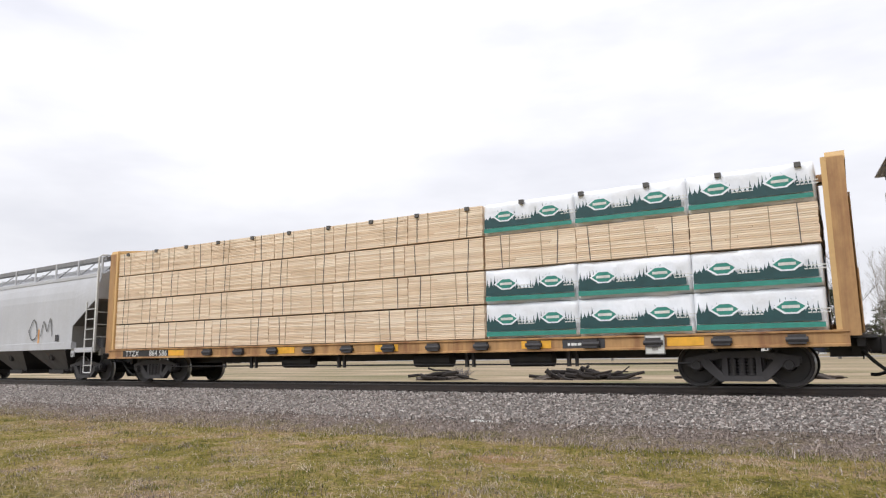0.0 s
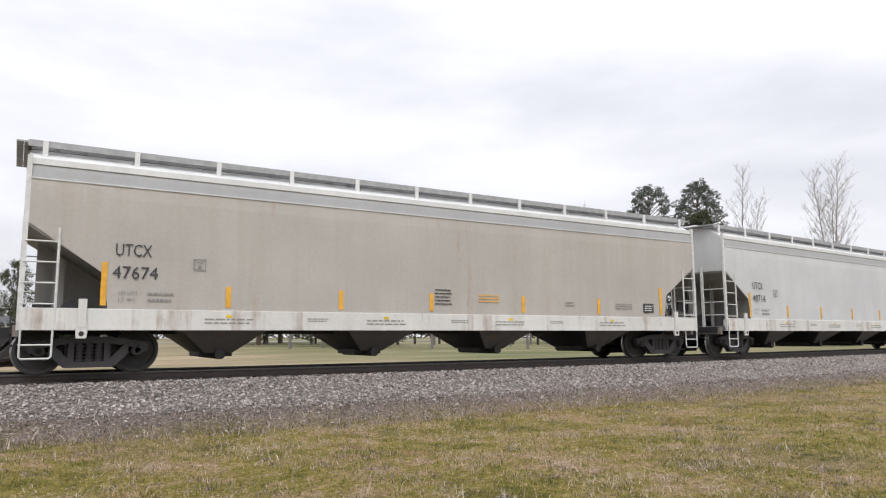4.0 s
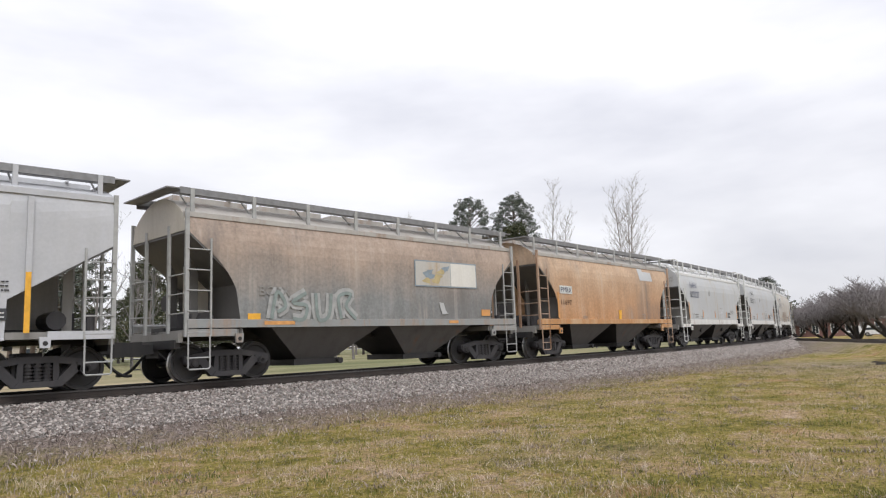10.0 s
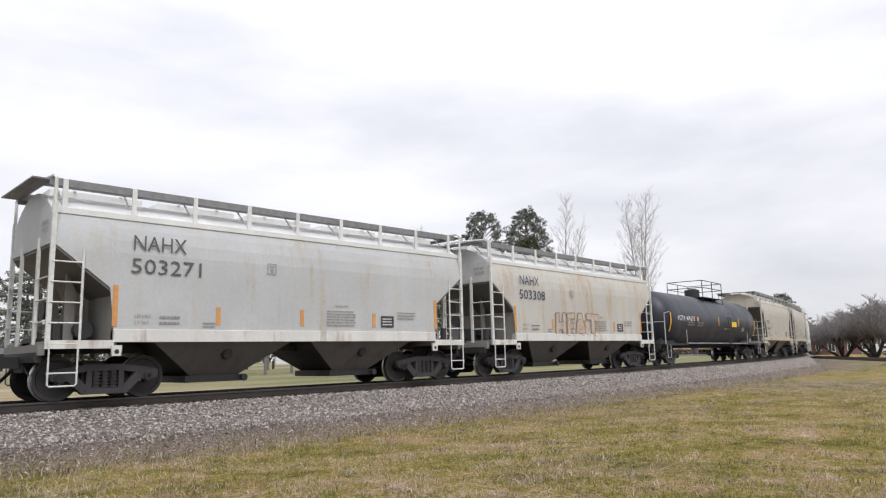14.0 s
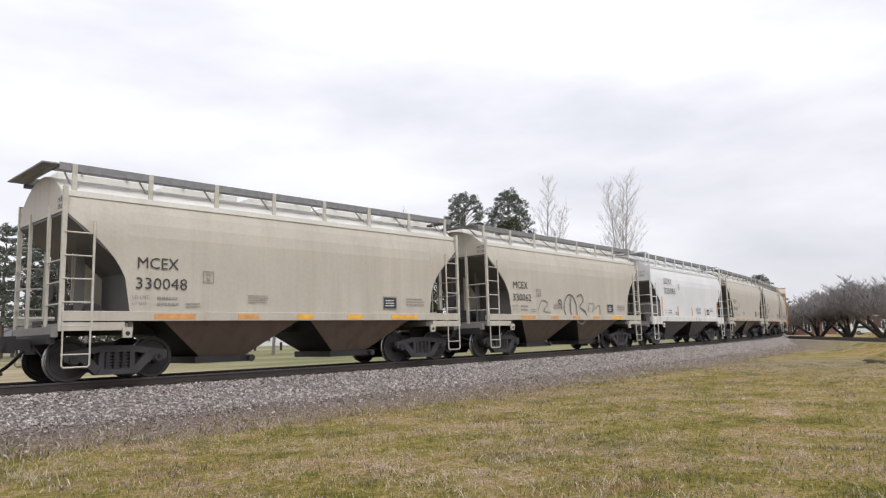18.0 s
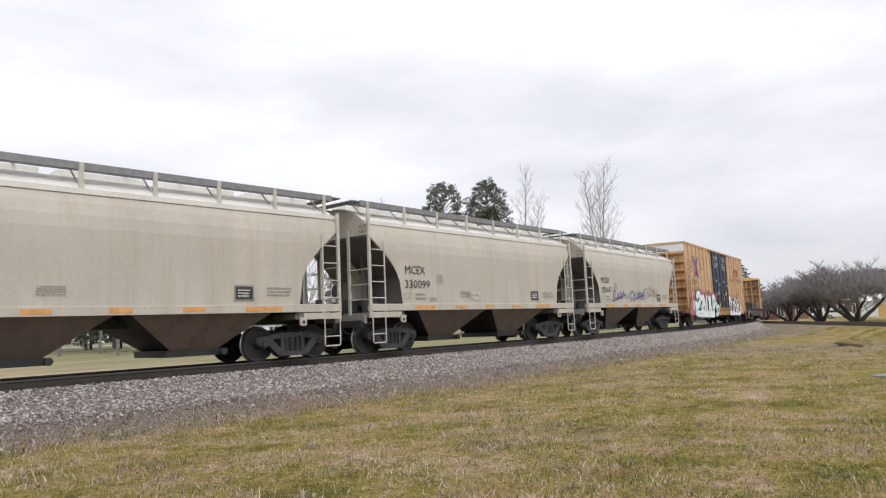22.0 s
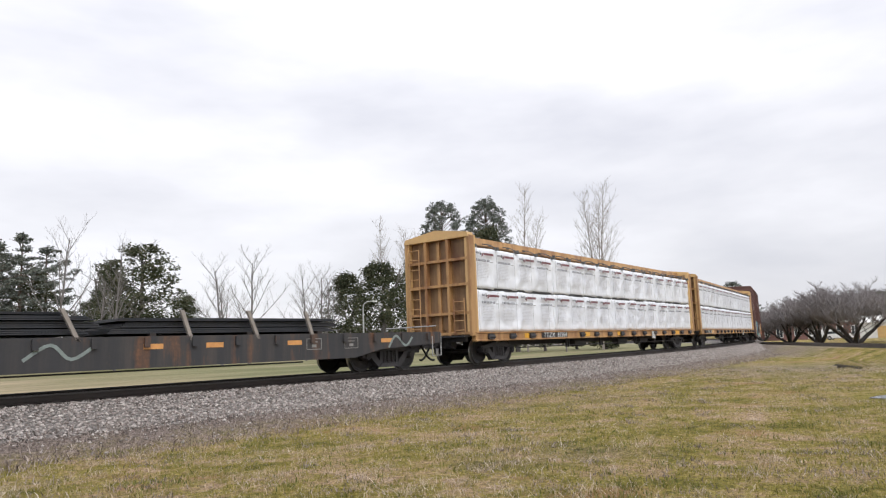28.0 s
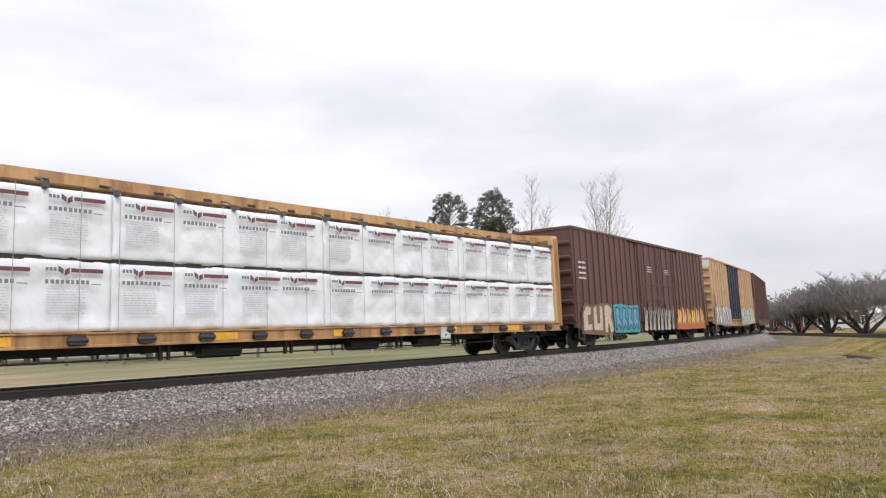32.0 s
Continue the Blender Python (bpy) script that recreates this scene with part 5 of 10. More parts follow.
NA = dict(knee=0.46, length=11.9, height=4.60, sill_low=1.06, sill_base=1.19, sill_top=1.45, eave=3.92, cut_z=3.20, inner="end_dirty", cut_x=1.24, body="nahx_white", roof="roof_white", end="nahx_white", sill="sill_white", post="roof_white",
          ladder="rail_bar_white", bay="bay_grey", bays=(-2.05, 2.05), bay_width=3.7, bay_low=0.42, gate=0.62, vibrator=True, posts=9, hatches=5, truck_in=1.28, hoop=True, rise=0.54,
          label="white two-bay covered hopper car with rust stains", stripe="stripe_worn", sill_in=1.24, roll=(0.95, 0.20), arch=2.0,
          stripes=[(-4.70, 1.52, 2.40), (-2.36, 1.58, 1.99), (-0.05, 1.58, 2.0), (2.33, 1.58, 1.96), (4.74, 1.55, 2.42)])
MC = dict(length=11.95, height=4.60, sill_low=1.06, sill_base=1.26, sill_top=1.45, eave=3.95, cut_z=3.54, cut_x=1.36, round_cut=True, roll=(0.95, 0.20), arch=2.0, body="mcex_cream", roof="roof_cream", end="mcex_cream", sill="mcex_cream",
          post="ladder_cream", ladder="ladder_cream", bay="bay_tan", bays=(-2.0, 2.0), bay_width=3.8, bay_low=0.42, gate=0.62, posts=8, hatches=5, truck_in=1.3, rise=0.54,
          label="cream two-bay covered hopper car dulled by dust", stripes=())
SO = dict(MC, body="soxx_white", roof="roof_white", end="soxx_white", inner="end_dirty", sill_base=1.20, sill_top=1.43, sill="sill_white", post="roof_white", ladder="rail_bar_white", bay="bay_grey", hoop=True, posts=9, round_cut=False, knee=0.46, cut_z=3.22, cut_x=1.10,
          label="clean white two-bay covered hopper car", stripes=[(-4.62, 1.48, 2.44), (-2.31, 1.5, 1.97), (0.0, 1.5, 1.95), (2.36, 1.5, 1.95), (4.68, 1.5, 2.37)], stripe="stripe_worn")
AR = dict(NA, knee=0.38, roll=(0.55, 0.08), arch=2.2, length=11.85, body="arux_grey", roof="arux_grey", end="arux_grey", sill="arux_grey", post="arux_grey", ladder="ladder_grey", height=4.62, eave=4.05, rise=0.42, bay="bay_pale", cut_z=3.05, cut_x=2.0, hoop=False, posts=8,
          sill_low=1.06, sill_base=1.06, sill_top=1.10, stripe="stripe", label="pale grey ribbed two-bay covered hopper car", sill_in=2.0,
          ribs=[-3.85 + 0.855 * i for i in range(10)], stripes=())
BC = dict(MC, length=12.2, body="rust_to_grey", roof="roof_soiled", end="mcex_cream", sill="grey_over", post="ladder_grey", ladder="ladder_grey", bay="bay_grey", label="grey two-bay covered hopper car patched with rust and graffiti", sill_top=1.45)
PM = dict(BC, body="rust_to_tan", roof="roof_soiled", end="rust_to_tan", ladder="ladder_rusty", sill="rust_orange", label="orange-brown rust-covered two-bay covered hopper car")
CARS = []


def in_train(car, start, end):
    """Gives a car its place in the train: metres along the track at the start of the clip."""
    CARS.append((car, (start + end) / 2))
    return car


def copy_car(car, label):
    c = copy_thing(car, Matrix.Identity(4))
    c["label"] = label
    return c


SIDE = -1.545


def marks(car, big, number, x, z, size, mat, gap, wide, wide_number, y=SIDE):
    """The reporting mark over the number, each drawn to its own width."""
    letters(car, big, x, z, size, mat, y, "reporting_mark", fit=wide)
    letters(car, number, x - 0.03, z - size - gap, size, mat, y, "car_number", fit=wide_number)


def hopper_print(car, z0, small_x, seed, ink="ink_faint"):
    """Weights, stencils and placards low on the side."""
    letters(car, "LD LMT", small_x, z0 + 0.16, 0.075, M[ink], SIDE, "small_print")
    letters(car, "LT WT", small_x, z0 + 0.02, 0.075, M[ink], SIDE, "small_print")
    bars(car, small_x + 0.55, z0 + 0.0, 0.5, 0.26, 2, M[ink], SIDE, seed=seed)


# the car ahead: a grey hopper
lead = hopper(dict(NA, knee=0.38, cut_x=1.55, sill_in=1.5, length=14.2, body="arux_grey", sill="arux_grey", roof="arux_grey", post="arux_grey", label="pale grey covered hopper car tagged with graffiti", stripes=[(3.0, 1.4, 2.0)],
                   bays=(-3.4, 0.0, 3.4), bay_width=3.1, cut_z=3.0, rise=0.42))
tag_layer(lead, [[(2.2, 1.9), (2.6, 2.4), (2.9, 1.8), (2.5, 1.6), (2.2, 2.0)], [(3.2, 1.7), (3.4, 2.3), (3.7, 1.9), (3.9, 2.4), (4.1, 1.7)]], 0.05, M["spray_grey"], SIDE - 0.01, label="grey scrawled graffiti")
sheet(lead, 4.35, 4.6, 1.5, 1.75, M["ink"], SIDE - 0.005, "placard")
in_train(lead, -36.7, -22.5 - 1.0)


# ---- centre-beam flat cars ----
def centre_beam(label, length, beam, panel=(0, 0)):
    """A deck with bulkheads at both ends and a truss wall along its middle."""
    h = length / 2
    car = thing("centre_beam_car", label, "freight car", "cars of the train")
    bm = bmesh.new()
    box(bm, -h, h, -1.42, 1.42, 1.00, 1.10)
    part("deck", bm, M["ttx_yellow_worn"], car)
    for s in (-1, 1):
        bm = bmesh.new()
        prism_x(bm, [(s * 1.30, 0.80), (s * 1.50, 0.80), (s * 1.50, 0.84), (s * 1.46, 0.86), (s * 1.46, 1.06), (s * 1.50, 1.08), (s * 1.50, 1.12), (s * 1.30, 1.12)], -h, h)
        outward(bm)
        part("side_sill", bm, M["ttx_yellow_worn"], car, "worn yellow side sill with rust")
        n = 16
        for i in range(n):
            x = -h + 0.9 + (length - 1.8) * i / (n - 1)
            if panel[0] - 0.2 < x < panel[1] + 0.2:
                continue
            bm = bmesh.new()
            box(bm, x - 0.16, x + 0.16, s * 1.51 - 0.05, s * 1.51 + 0.05, 0.86, 1.05)
            rod(bm, (x - 0.2, s * 1.53, 0.95), (x + 0.2, s * 1.53, 0.95), 0.055, n=8)
            part("winch", bm, M["frame_steel"], car, "black strap winch")
        for x in (-h * 0.72, -h * 0.30, h * 0.02, h * 0.40, h * 0.7):
            sheet(car, x, x + 0.75, 0.87, 1.05, M["stripe"], s * 1.468 - (0.006 if s < 0 else 0), "reflective_stripe", "yellow reflective strip")
        # bulkhead
        bm = bmesh.new()
        box(bm, min(s * h, s * (h - 0.12)), max(s * h, s * (h - 0.12)), -1.40, 1.40, 1.1, 4.5)
        b = part("bulkhead", bm, M["bulkhead_soiled_shaded"], car, "brown soiled plate of the end bulkhead, darkened for shade")
        for y in (-1.36, 1.36):
            bm = bmesh.new()
            box(bm, min(s * (h + 0.18), s * (h - 0.21)), max(s * (h + 0.18), s * (h - 0.21)), y - 0.10, y + 0.10, 1.1, 4.52)
            part("bulkhead_post", bm, M["ttx_yellow_bright"], b, "yellow corner post with rust")
        x0, x1 = sorted((s * (h - 0.11), s * (h + 0.20)))
        for y in (-1.42, -0.5, 0.5, 1.36):
            bm = bmesh.new()
            box(bm, x0, x1, y - 0.05, y + 0.05, 1.0, 4.5)
            part("stiffener", bm, M["ttx_yellow_worn"], b)
        for z in (1.05, 1.75, 2.75, 3.65):
            bm = bmesh.new()
            box(bm, x0 + 0.01, x1 - 0.02, -1.42, 1.42, z, z + 0.09)
            part("cross_rail", bm, M["ttx_yellow_worn"], b)
        bm = bmesh.new()
        prism_x(bm, [(-1.47, 4.45), (1.47, 4.45), (1.40, 4.62), (0.0, 4.82), (-1.40, 4.62)], x0 - 0.02, x1 + 0.02)
        outward(bm)
        part("top_cap", bm, M["ttx_yellow_bright"], b)
        bm = bmesh.new()
        xl = s * (h + 0.24)
        for y in (0.75, 1.2):
            rod(bm, (xl, y, 1.1), (xl, y, 4.2), 0.022, n=5)
        for k in range(9):
            rod(bm, (xl, 0.75, 1.3 + 0.36 * k), (xl, 1.2, 1.3 + 0.36 * k), 0.018, n=5)
        for y in (-1.2, -0.75):
            rod(bm, (xl, y, 1.1), (xl, y, 2.3), 0.022, n=5)
        for k in range(4):
            rod(bm, (xl, -1.2, 1.2 + 0.33 * k), (xl, -0.75, 1.2 + 0.33 * k), 0.018, n=5)
        part("ladder", bm, M["ttx_yellow_worn"], car)
        bm = bmesh.new()
        box(bm, min(s * h, s * (h + 0.45)), max(s * h, s * (h + 0.45)), -1.3, 1.3, 0.96, 1.02)
        box(bm, min(s * h, s * (h + 0.15)), max(s * h, s * (h + 0.15)), -0.5, 0.5, 0.6, 0.96)
        part("end_platform", bm, M["steel_dark"], car)
    # centre wall
    bm = bmesh.new()
    box(bm, -h, h, -0.22, 0.22, 1.1, 1.25)
    for i in range(15):
        x = -h + length * i / 14
        box(bm, x - 0.06, x + 0.06, -0.06, 0.06, 1.1, 4.4)
    part("centre_truss", bm, M["ttx_yellow_worn"], car)
    bm = bmesh.new()
    prism_x(bm, [(-0.78, 4.36), (-0.76, 4.62), (-0.30, 4.68), (0.30, 4.68), (0.76, 4.62), (0.78, 4.36), (0.2, 4.40), (-0.2, 4.40)] if beam else [(-0.2, 4.3), (-0.2, 4.46), (0.2, 4.46), (0.2, 4.3)], -h, h)
    outward(bm)
    chord = part("top_chord", bm, M["ttx_yellow_worn"], car, "yellow top beam with open slots")
    if beam:
        for i in range(18):
            x = -h + 0.9 + (length - 1.8) * i / 17
            sheet(chord, x - 0.12, x + 0.12, 4.37, 4.44, M["steel_dark"], -0.789, "slot", "dark slot in the beam")
    bm = bmesh.new()
    box(bm, -h + 2, h - 2, -0.35, 0.35, 0.62, 1.0)
    for x in (-3.5, 1.2, 4.0):
        rod(bm, (x, -0.9, 0.62), (x + 1.1, -0.9, 0.62), 0.18, n=12)
    for x in (-4.6, -1.2, 2.9, 5.6):
        box(bm, x - 0.04, x + 0.04, -1.25, -1.17, 0.45, 0.95)
        box(bm, x + 0.16, x + 0.22, -1.25, -1.17, 0.45, 0.95)
    rod(bm, (-h + 3, -1.2, 0.52), (h - 3, -1.2, 0.5), 0.022, n=5)
    part("underframe", bm, M["steel_dark"], car, "black underframe with brake rods")
    add_ends(car, h + 0.1, h - 2.0)
    return car


def lumber_bundle(car, x0, x1, z0, z1, s, seed, label="bundle of fresh sawn boards"):
    """Boards stacked on edge lines: every layer is a board with its own ends."""
    rng = random.Random(seed)
    bm = bmesh.new()
    layers = max(4, int((z1 - z0) / 0.045))
    dz = (z1 - z0) / layers
    for k in range(layers):
        j, e0, e1 = 0.012 * rng.random(), 0.02 * rng.random(), 0.02 * rng.random()
        y0, y1 = sorted((s * 0.24, s * (1.40 - j)))
        cut = x0 + (x1 - x0) * (0.25 + 0.5 * rng.random())
        if rng.random() < 0.35:
            box(bm, x0 + e0, cut - 0.004, y0, y1, z0 + k * dz + 0.003, z0 + (k + 1) * dz - 0.004)
            box(bm, cut + 0.004, x1 - e1, y0, y1, z0 + k * dz + 0.003, z0 + (k + 1) * dz - 0.004)
        else:
            box(bm, x0 + e0, x1 - e1, y0, y1, z0 + k * dz + 0.003, z0 + (k + 1) * dz - 0.004)
    b = part("lumber_bundle", bm, M["lumber"], car, label)
    for f, ink in ((0.17, "strap"), (0.30, "strap_tan"), (0.68, "strap_tan"), (0.84, "strap")):
        bm = bmesh.new()
        x = x0 + (x1 - x0) * f + 0.2 * (rng.random() - 0.5)
        lean = rng.uniform(-0.05, 0.05)
        prism(bm, [(x - 0.009, z0), (x + 0.009, z0), (x + 0.009 + lean, z1), (x - 0.009 + lean, z1)], *sorted((s * 1.403, s * 1.407)))
        part("strap", bm, M[ink], b)
    return b


def wrapped_bundle(car, x0, x1, z0, z1, s, seed, label, out=1.41, name="wrapped_load"):
    """A load in plastic wrap: a soft-edged block with folds."""
    rng = random.Random(seed)
    nx, nz = max(6, int((x1 - x0) / 0.09)), max(6, int((z1 - z0) / 0.09))
    bm = bmesh.new()
    face = {}
    for i in range(nx + 1):
        for k in range(nz + 1):
            u, w_ = i / nx, k / nz
            x, z = x0 + (x1 - x0) * u, z0 + (z1 - z0) * w_
            edge = min(u, 1 - u) * (x1 - x0), min(w_, 1 - w_) * (z1 - z0)
            inset = 0.008 * max(0, 1 - edge[0] / 0.07) ** 2 + 0.03 * max(0, 1 - edge[1] / 0.08) ** 2
            fold = 0.05 * noise.noise((x * 1.3 + seed, z * 1.7, seed)) + 0.03 * noise.noise((x * 4 + z * 3, z * 3.0 + seed, 2.0))
            fold += 0.05 * noise.noise((x * 2.6 - z * 1.6, seed, 0.5)) * (1 - w_) - 0.02 + 0.022 * abs(noise.noise((x * 5.0 + z * 4.2, z * 1.4 + seed, 4.0))) + 0.018 * noise.noise((x * 7.0 - z * 9.0, seed + z, 6.0))
            sag = (0.05 * noise.noise((x * 1.6, seed, 9.0)) - 0.01) if k == 0 else (0.02 * noise.noise((x * 1.1, seed, 9.0)) if k == nz else 0)
            face[i, k] = bm.verts.new((x, s * (out - 0.03 - inset + fold * 0.8), z + sag))
    for i in range(nx):
        for k in range(nz):
            q = (face[i, k], face[i + 1, k], face[i + 1, k + 1], face[i, k + 1])
            bm.faces.new(q if s < 0 else q[::-1])
    y_in = s * 0.24
    loop = [face[i, 0] for i in range(nx + 1)] + [face[nx, k] for k in range(1, nz + 1)] + [face[i, nz] for i in range(nx - 1, -1, -1)] + [face[0, k] for k in range(nz - 1, 0, -1)]
    inner = [bm.verts.new((v.co.x, y_in, v.co.z)) for v in loop]
    for i in range(len(loop)):
        j = (i + 1) % len(loop)
        q = (loop[j], loop[i], inner[i], inner[j])
        bm.faces.new(q if s < 0 else q[::-1])
    for f in bm.faces:
        f.smooth = True
    b = part(name, bm, M["wrap_white"], car, label)
    return b


def tree_print(b, x0, x1, z0, z1, seed, y):
    """The printed wrap: a jagged line of dark trees over a green band, with emblems and bars."""
    rng = random.Random(seed)
    hgt = z1 - z0
    bm = bmesh.new()
    x = x0 + 0.04
    shapes = []
    while x < x1 - 0.1:
        wd = 0.055 + 0.06 * rng.random()
        base = 0.44 * hgt + 0.07 * hgt * math.sin((x - x0) * 4.6)
        top = base + hgt * (0.08 + 0.24 * rng.random())
        xe = min(x + wd, x1 - 0.03)
        shapes.append([(x, z0 + 0.19 * hgt), (xe, z0 + 0.19 * hgt), (xe, z0 + base), (xe - 0.35 * (xe - x), z0 + base + 0.5 * (top - base)), ((x + xe) / 2, z0 + top), (x + 0.35 * (xe - x), z0 + base + 0.4 * (top - base)), (x, z0 + base)])
        x = xe
    for i, s in enumerate(shapes):
        bm.faces.new([bm.verts.new((px, y, pz)) for px, pz in s])
    part("printed_treeline", bm, M["wrap_green"], b, "dark green printed tree line")
    bm = bmesh.new()
    bm.faces.new([bm.verts.new(p) for p in ((x0 + 0.03, y, z0 + 0.03), (x1 - 0.03, y, z0 + 0.03), (x1 - 0.03, y, z0 + 0.16 * hgt), (x0 + 0.03, y, z0 + 0.18 * hgt))])
    part("printed_band", bm, M["wrap_teal"], b, "green printed band")
    n = max(1, int(round((x1 - x0) / 1.25)))
    for i in range(n):
        xc = x0 + (x1 - x0) * (i + 0.5) / n
        bm = bmesh.new()
        zc, r = z0 + 0.55 * hgt, 0.20
        bm.faces.new([bm.verts.new(p) for p in ((xc - r * 1.3, y - 0.004, zc), (xc - r * 0.5, y - 0.004, zc - r * 0.55), (xc + r * 0.5, y - 0.004, zc - r * 0.55), (xc + r * 1.3, y - 0.004, zc), (xc + r * 0.5, y - 0.004, zc + r * 0.55), (xc - r * 0.5, y - 0.004, zc + r * 0.55))])
        e = part("emblem", bm, M["wrap_teal"], b, "green six-sided emblem")
        bm = bmesh.new()
        bm.faces.new([bm.verts.new((xc + q * 1.25, y - 0.002, zc + v * 1.3)) for q, v in ((-r * 1.3, 0), (-r * 0.5, -r * 0.55), (r * 0.5, -r * 0.55), (r * 1.3, 0), (r * 0.5, r * 0.55), (-r * 0.5, r * 0.55))])
        part("emblem_rim", bm, M["wrap_white"], e)
        bm = bmesh.new()
        box(bm, xc - 0.16, xc + 0.16, y - 0.009, y - 0.006, zc - 0.03, zc + 0.03)
        part("emblem_bar", bm, M["plate_white"], e)
        bars(b, xc + 0.30, z0 + 0.36 * hgt, 0.42, 0.13, 2, M["plate_white"], y - 0.006, seed=i)


lumber_car = centre_beam("centre-beam flat car loaded with lumber bundles", 22.6, False, (-10.5, -7.6))
edges = [-11.1, -8.75, -6.2, -3.75, -1.22, 1.15, 3.52]
rows = [1.13, 1.99, 2.84, 3.70, 4.52]
for r in range(4):
    xs = edges if r % 2 == 0 else [-11.1, -8.9, -6.35, -3.6, -1.3, 1.25, 3.52]
    for i in range(6):
        for s in (-1, 1):
            lumber_bundle(lumber_car, xs[i], xs[i + 1], rows[r] + 0.012, rows[r + 1] - 0.03, s, 10 * r + i)
for r in range(4):
    xs = [3.56, 5.95, 8.5, 10.98]
    for i in range(3):
        if r == 2:
            for s in (-1, 1):
                lumber_bundle(lumber_car, xs[i], xs[i + 1], rows[r] + 0.012, rows[r + 1] - 0.03, s, 77 + i)
            continue
        b = wrapped_bundle(lumber_car, xs[i], xs[i + 1] - 0.02, rows[r] + 0.01, rows[r + 1] - 0.025, -1, 3 * r + i, "lumber bundle in white and green printed wrap")
        tree_print(b, xs[i], xs[i + 1] - 0.03, rows[r] + 0.02, rows[r + 1] - 0.03, r * 5 + i, -1.455)
        wrapped_bundle(lumber_car, xs[i], xs[i + 1] - 0.02, rows[r] + 0.01, rows[r + 1] - 0.025, 1, 40 + 3 * r + i, "lumber bundle in white and green printed wrap")
for x in [-10.6 + 1.52 * i for i in range(15)]:
    bm = bmesh.new()
    box(bm, x - 0.06, x + 0.06, -1.44, -1.30, 4.40, 4.50)
    part("corner_guard", bm, M["strap"], lumber_car, "black strap corner guard")
letters(lumber_car, "TTZX", -10.35, 0.87, 0.19, M["ink_white"], -1.475, "reporting_mark")
letters(lumber_car, "864 586", -9.1, 0.87, 0.19, M["ink_white"], -1.475, "car_number")
sheet(lumber_car, -10.5, -7.6, 0.845, 1.075, M["steel_dark"], -1.470, "number_panel", "black number panel")
sheet(lumber_car, 5.55, 6.55, 0.85, 1.07, M["ink"], -1.470, "emblem_panel", "black emblem panel")
bars(lumber_car, 5.68, 0.88, 0.75, 0.16, 1, M["ink_white"], -1.478, "emblem")
framed(lumber_car, 7.45, 0.70, 0.42, 0.42, -1.53, "placard_frame")
sheet(lumber_car, 7.45, 7.87, 0.70, 1.12, M["plate_white"], -1.52, "placard", "white inspection placard")
in_train(lumber_car, -21.92, 0.62)

# ---- four long plastics hoppers ----
ut = hopper(UT)
ut_cars = [ut] + [copy_car(ut, UT["label"]) for _ in range(3)]
ut_pos = [(1.78, 20.94), (22.40, 41.56), (43.18, 62.33), (63.91, 83.06)]
ut_no = ["47494", "47631", "47674", "48714"]
for k, (c, p, no) in enumerate(zip(ut_cars, ut_pos, ut_no)):
    for i, x in enumerate(((-7.94, -5.42, -2.74, 0.0, 2.67, 5.32, 8.10), (-8.12, -5.12, -2.38, 0.36, 2.9, 5.35, 8.02), (-8.17, -5.71, -3.07, -0.58, 2.38, 5.22, 7.9), (-8.1, -5.5, -2.9, -0.2, 2.44, 5.25, 7.81))[k]):
        faded = k == 3 and i == 6
        sheet(c, x - 0.055, x + 0.055, 1.35, 2.22 if i in (0, 6) else 1.80, M["stripe_worn" if faded else "stripe"], -1.534, "reflective_stripe", "faded pale reflective strip" if faded else "yellow reflective strip")
    marks(c, "UTCX", no, (-7.80, -7.94, -8.0, -7.9)[k], 2.36, 0.25, M["ink"], 0.21, 0.70, 0.86)
    hopper_print(c, 1.42, -7.9, k)
    framed(c, -6.46, 2.13, 0.25, 0.24, SIDE)
    for i, x in enumerate((-6.2, -2.4, 1.4, 5.2)):
        bars(c, x, 0.98, 1.05, 0.16, 2, M["ink_faint"], -1.565, seed=i + k)
        sheet(c, x + 0.45, x + 0.58, 1.13, 1.19, M["plate_yellow"], -1.565, "yellow_label")
    for i, x in enumerate((-3.9, 0.0, 3.3)):
        bars(c, x, 1.05, 0.5, 0.10, 2, M["ink_faint"], -1.565, seed=7 * i + k)
    sheet(c, 7.10, 7.55, 1.42, 1.70, M["ink"], SIDE, "placard", "black and white data panel")
    bars(c, 7.15, 1.46, 0.35, 0.2, 3, M["ink_white"], SIDE - 0.008, seed=k)
    bars(c, 5.9, 1.5, 0.7, 0.2, 3, M["ink_faint"], SIDE, seed=20 + k)
    bars(c, 3.9, 1.55, 0.35, 0.16, 2, M["ink_faint"], SIDE, seed=30 + k)
    in_train(c, *p)
sheet(ut_cars[1], -0.65, 0.15, 1.95, 2.22, M["plate_yellow"], SIDE, "placard", "yellow warning placard")
bars(ut_cars[1], -0.55, 2.0, 0.6, 0.16, 2, M["ink"], SIDE - 0.008)
bars(ut_cars[1], -0.58, 1.65, 0.55, 0.2, 3, M["ink"], SIDE, seed=3)
heart = [(-2.92, 1.62), (-3.22, 1.85), (-3.42, 2.05), (-3.38, 2.22), (-3.18, 2.22), (-2.98, 2.08), (-2.80, 2.20), (-2.56, 2.24), (-2.42, 2.12), (-2.52, 1.92), (-2.75, 1.72), (-2.92, 1.62)]
tag_layer(ut_cars[1], [heart, [(x + 0.05 * math.sin(7 * x), z - 0.04 + 0.05 * math.cos(9 * z)) for x, z in heart]], 0.010, M["spray_faded"], SIDE, label="sketchy brown outline of a heart")
scribble(ut_cars[1], -3.36, -2.46, 1.78, 2.2, 3, 12, "ink_faint", SIDE - 0.004, 0.011)
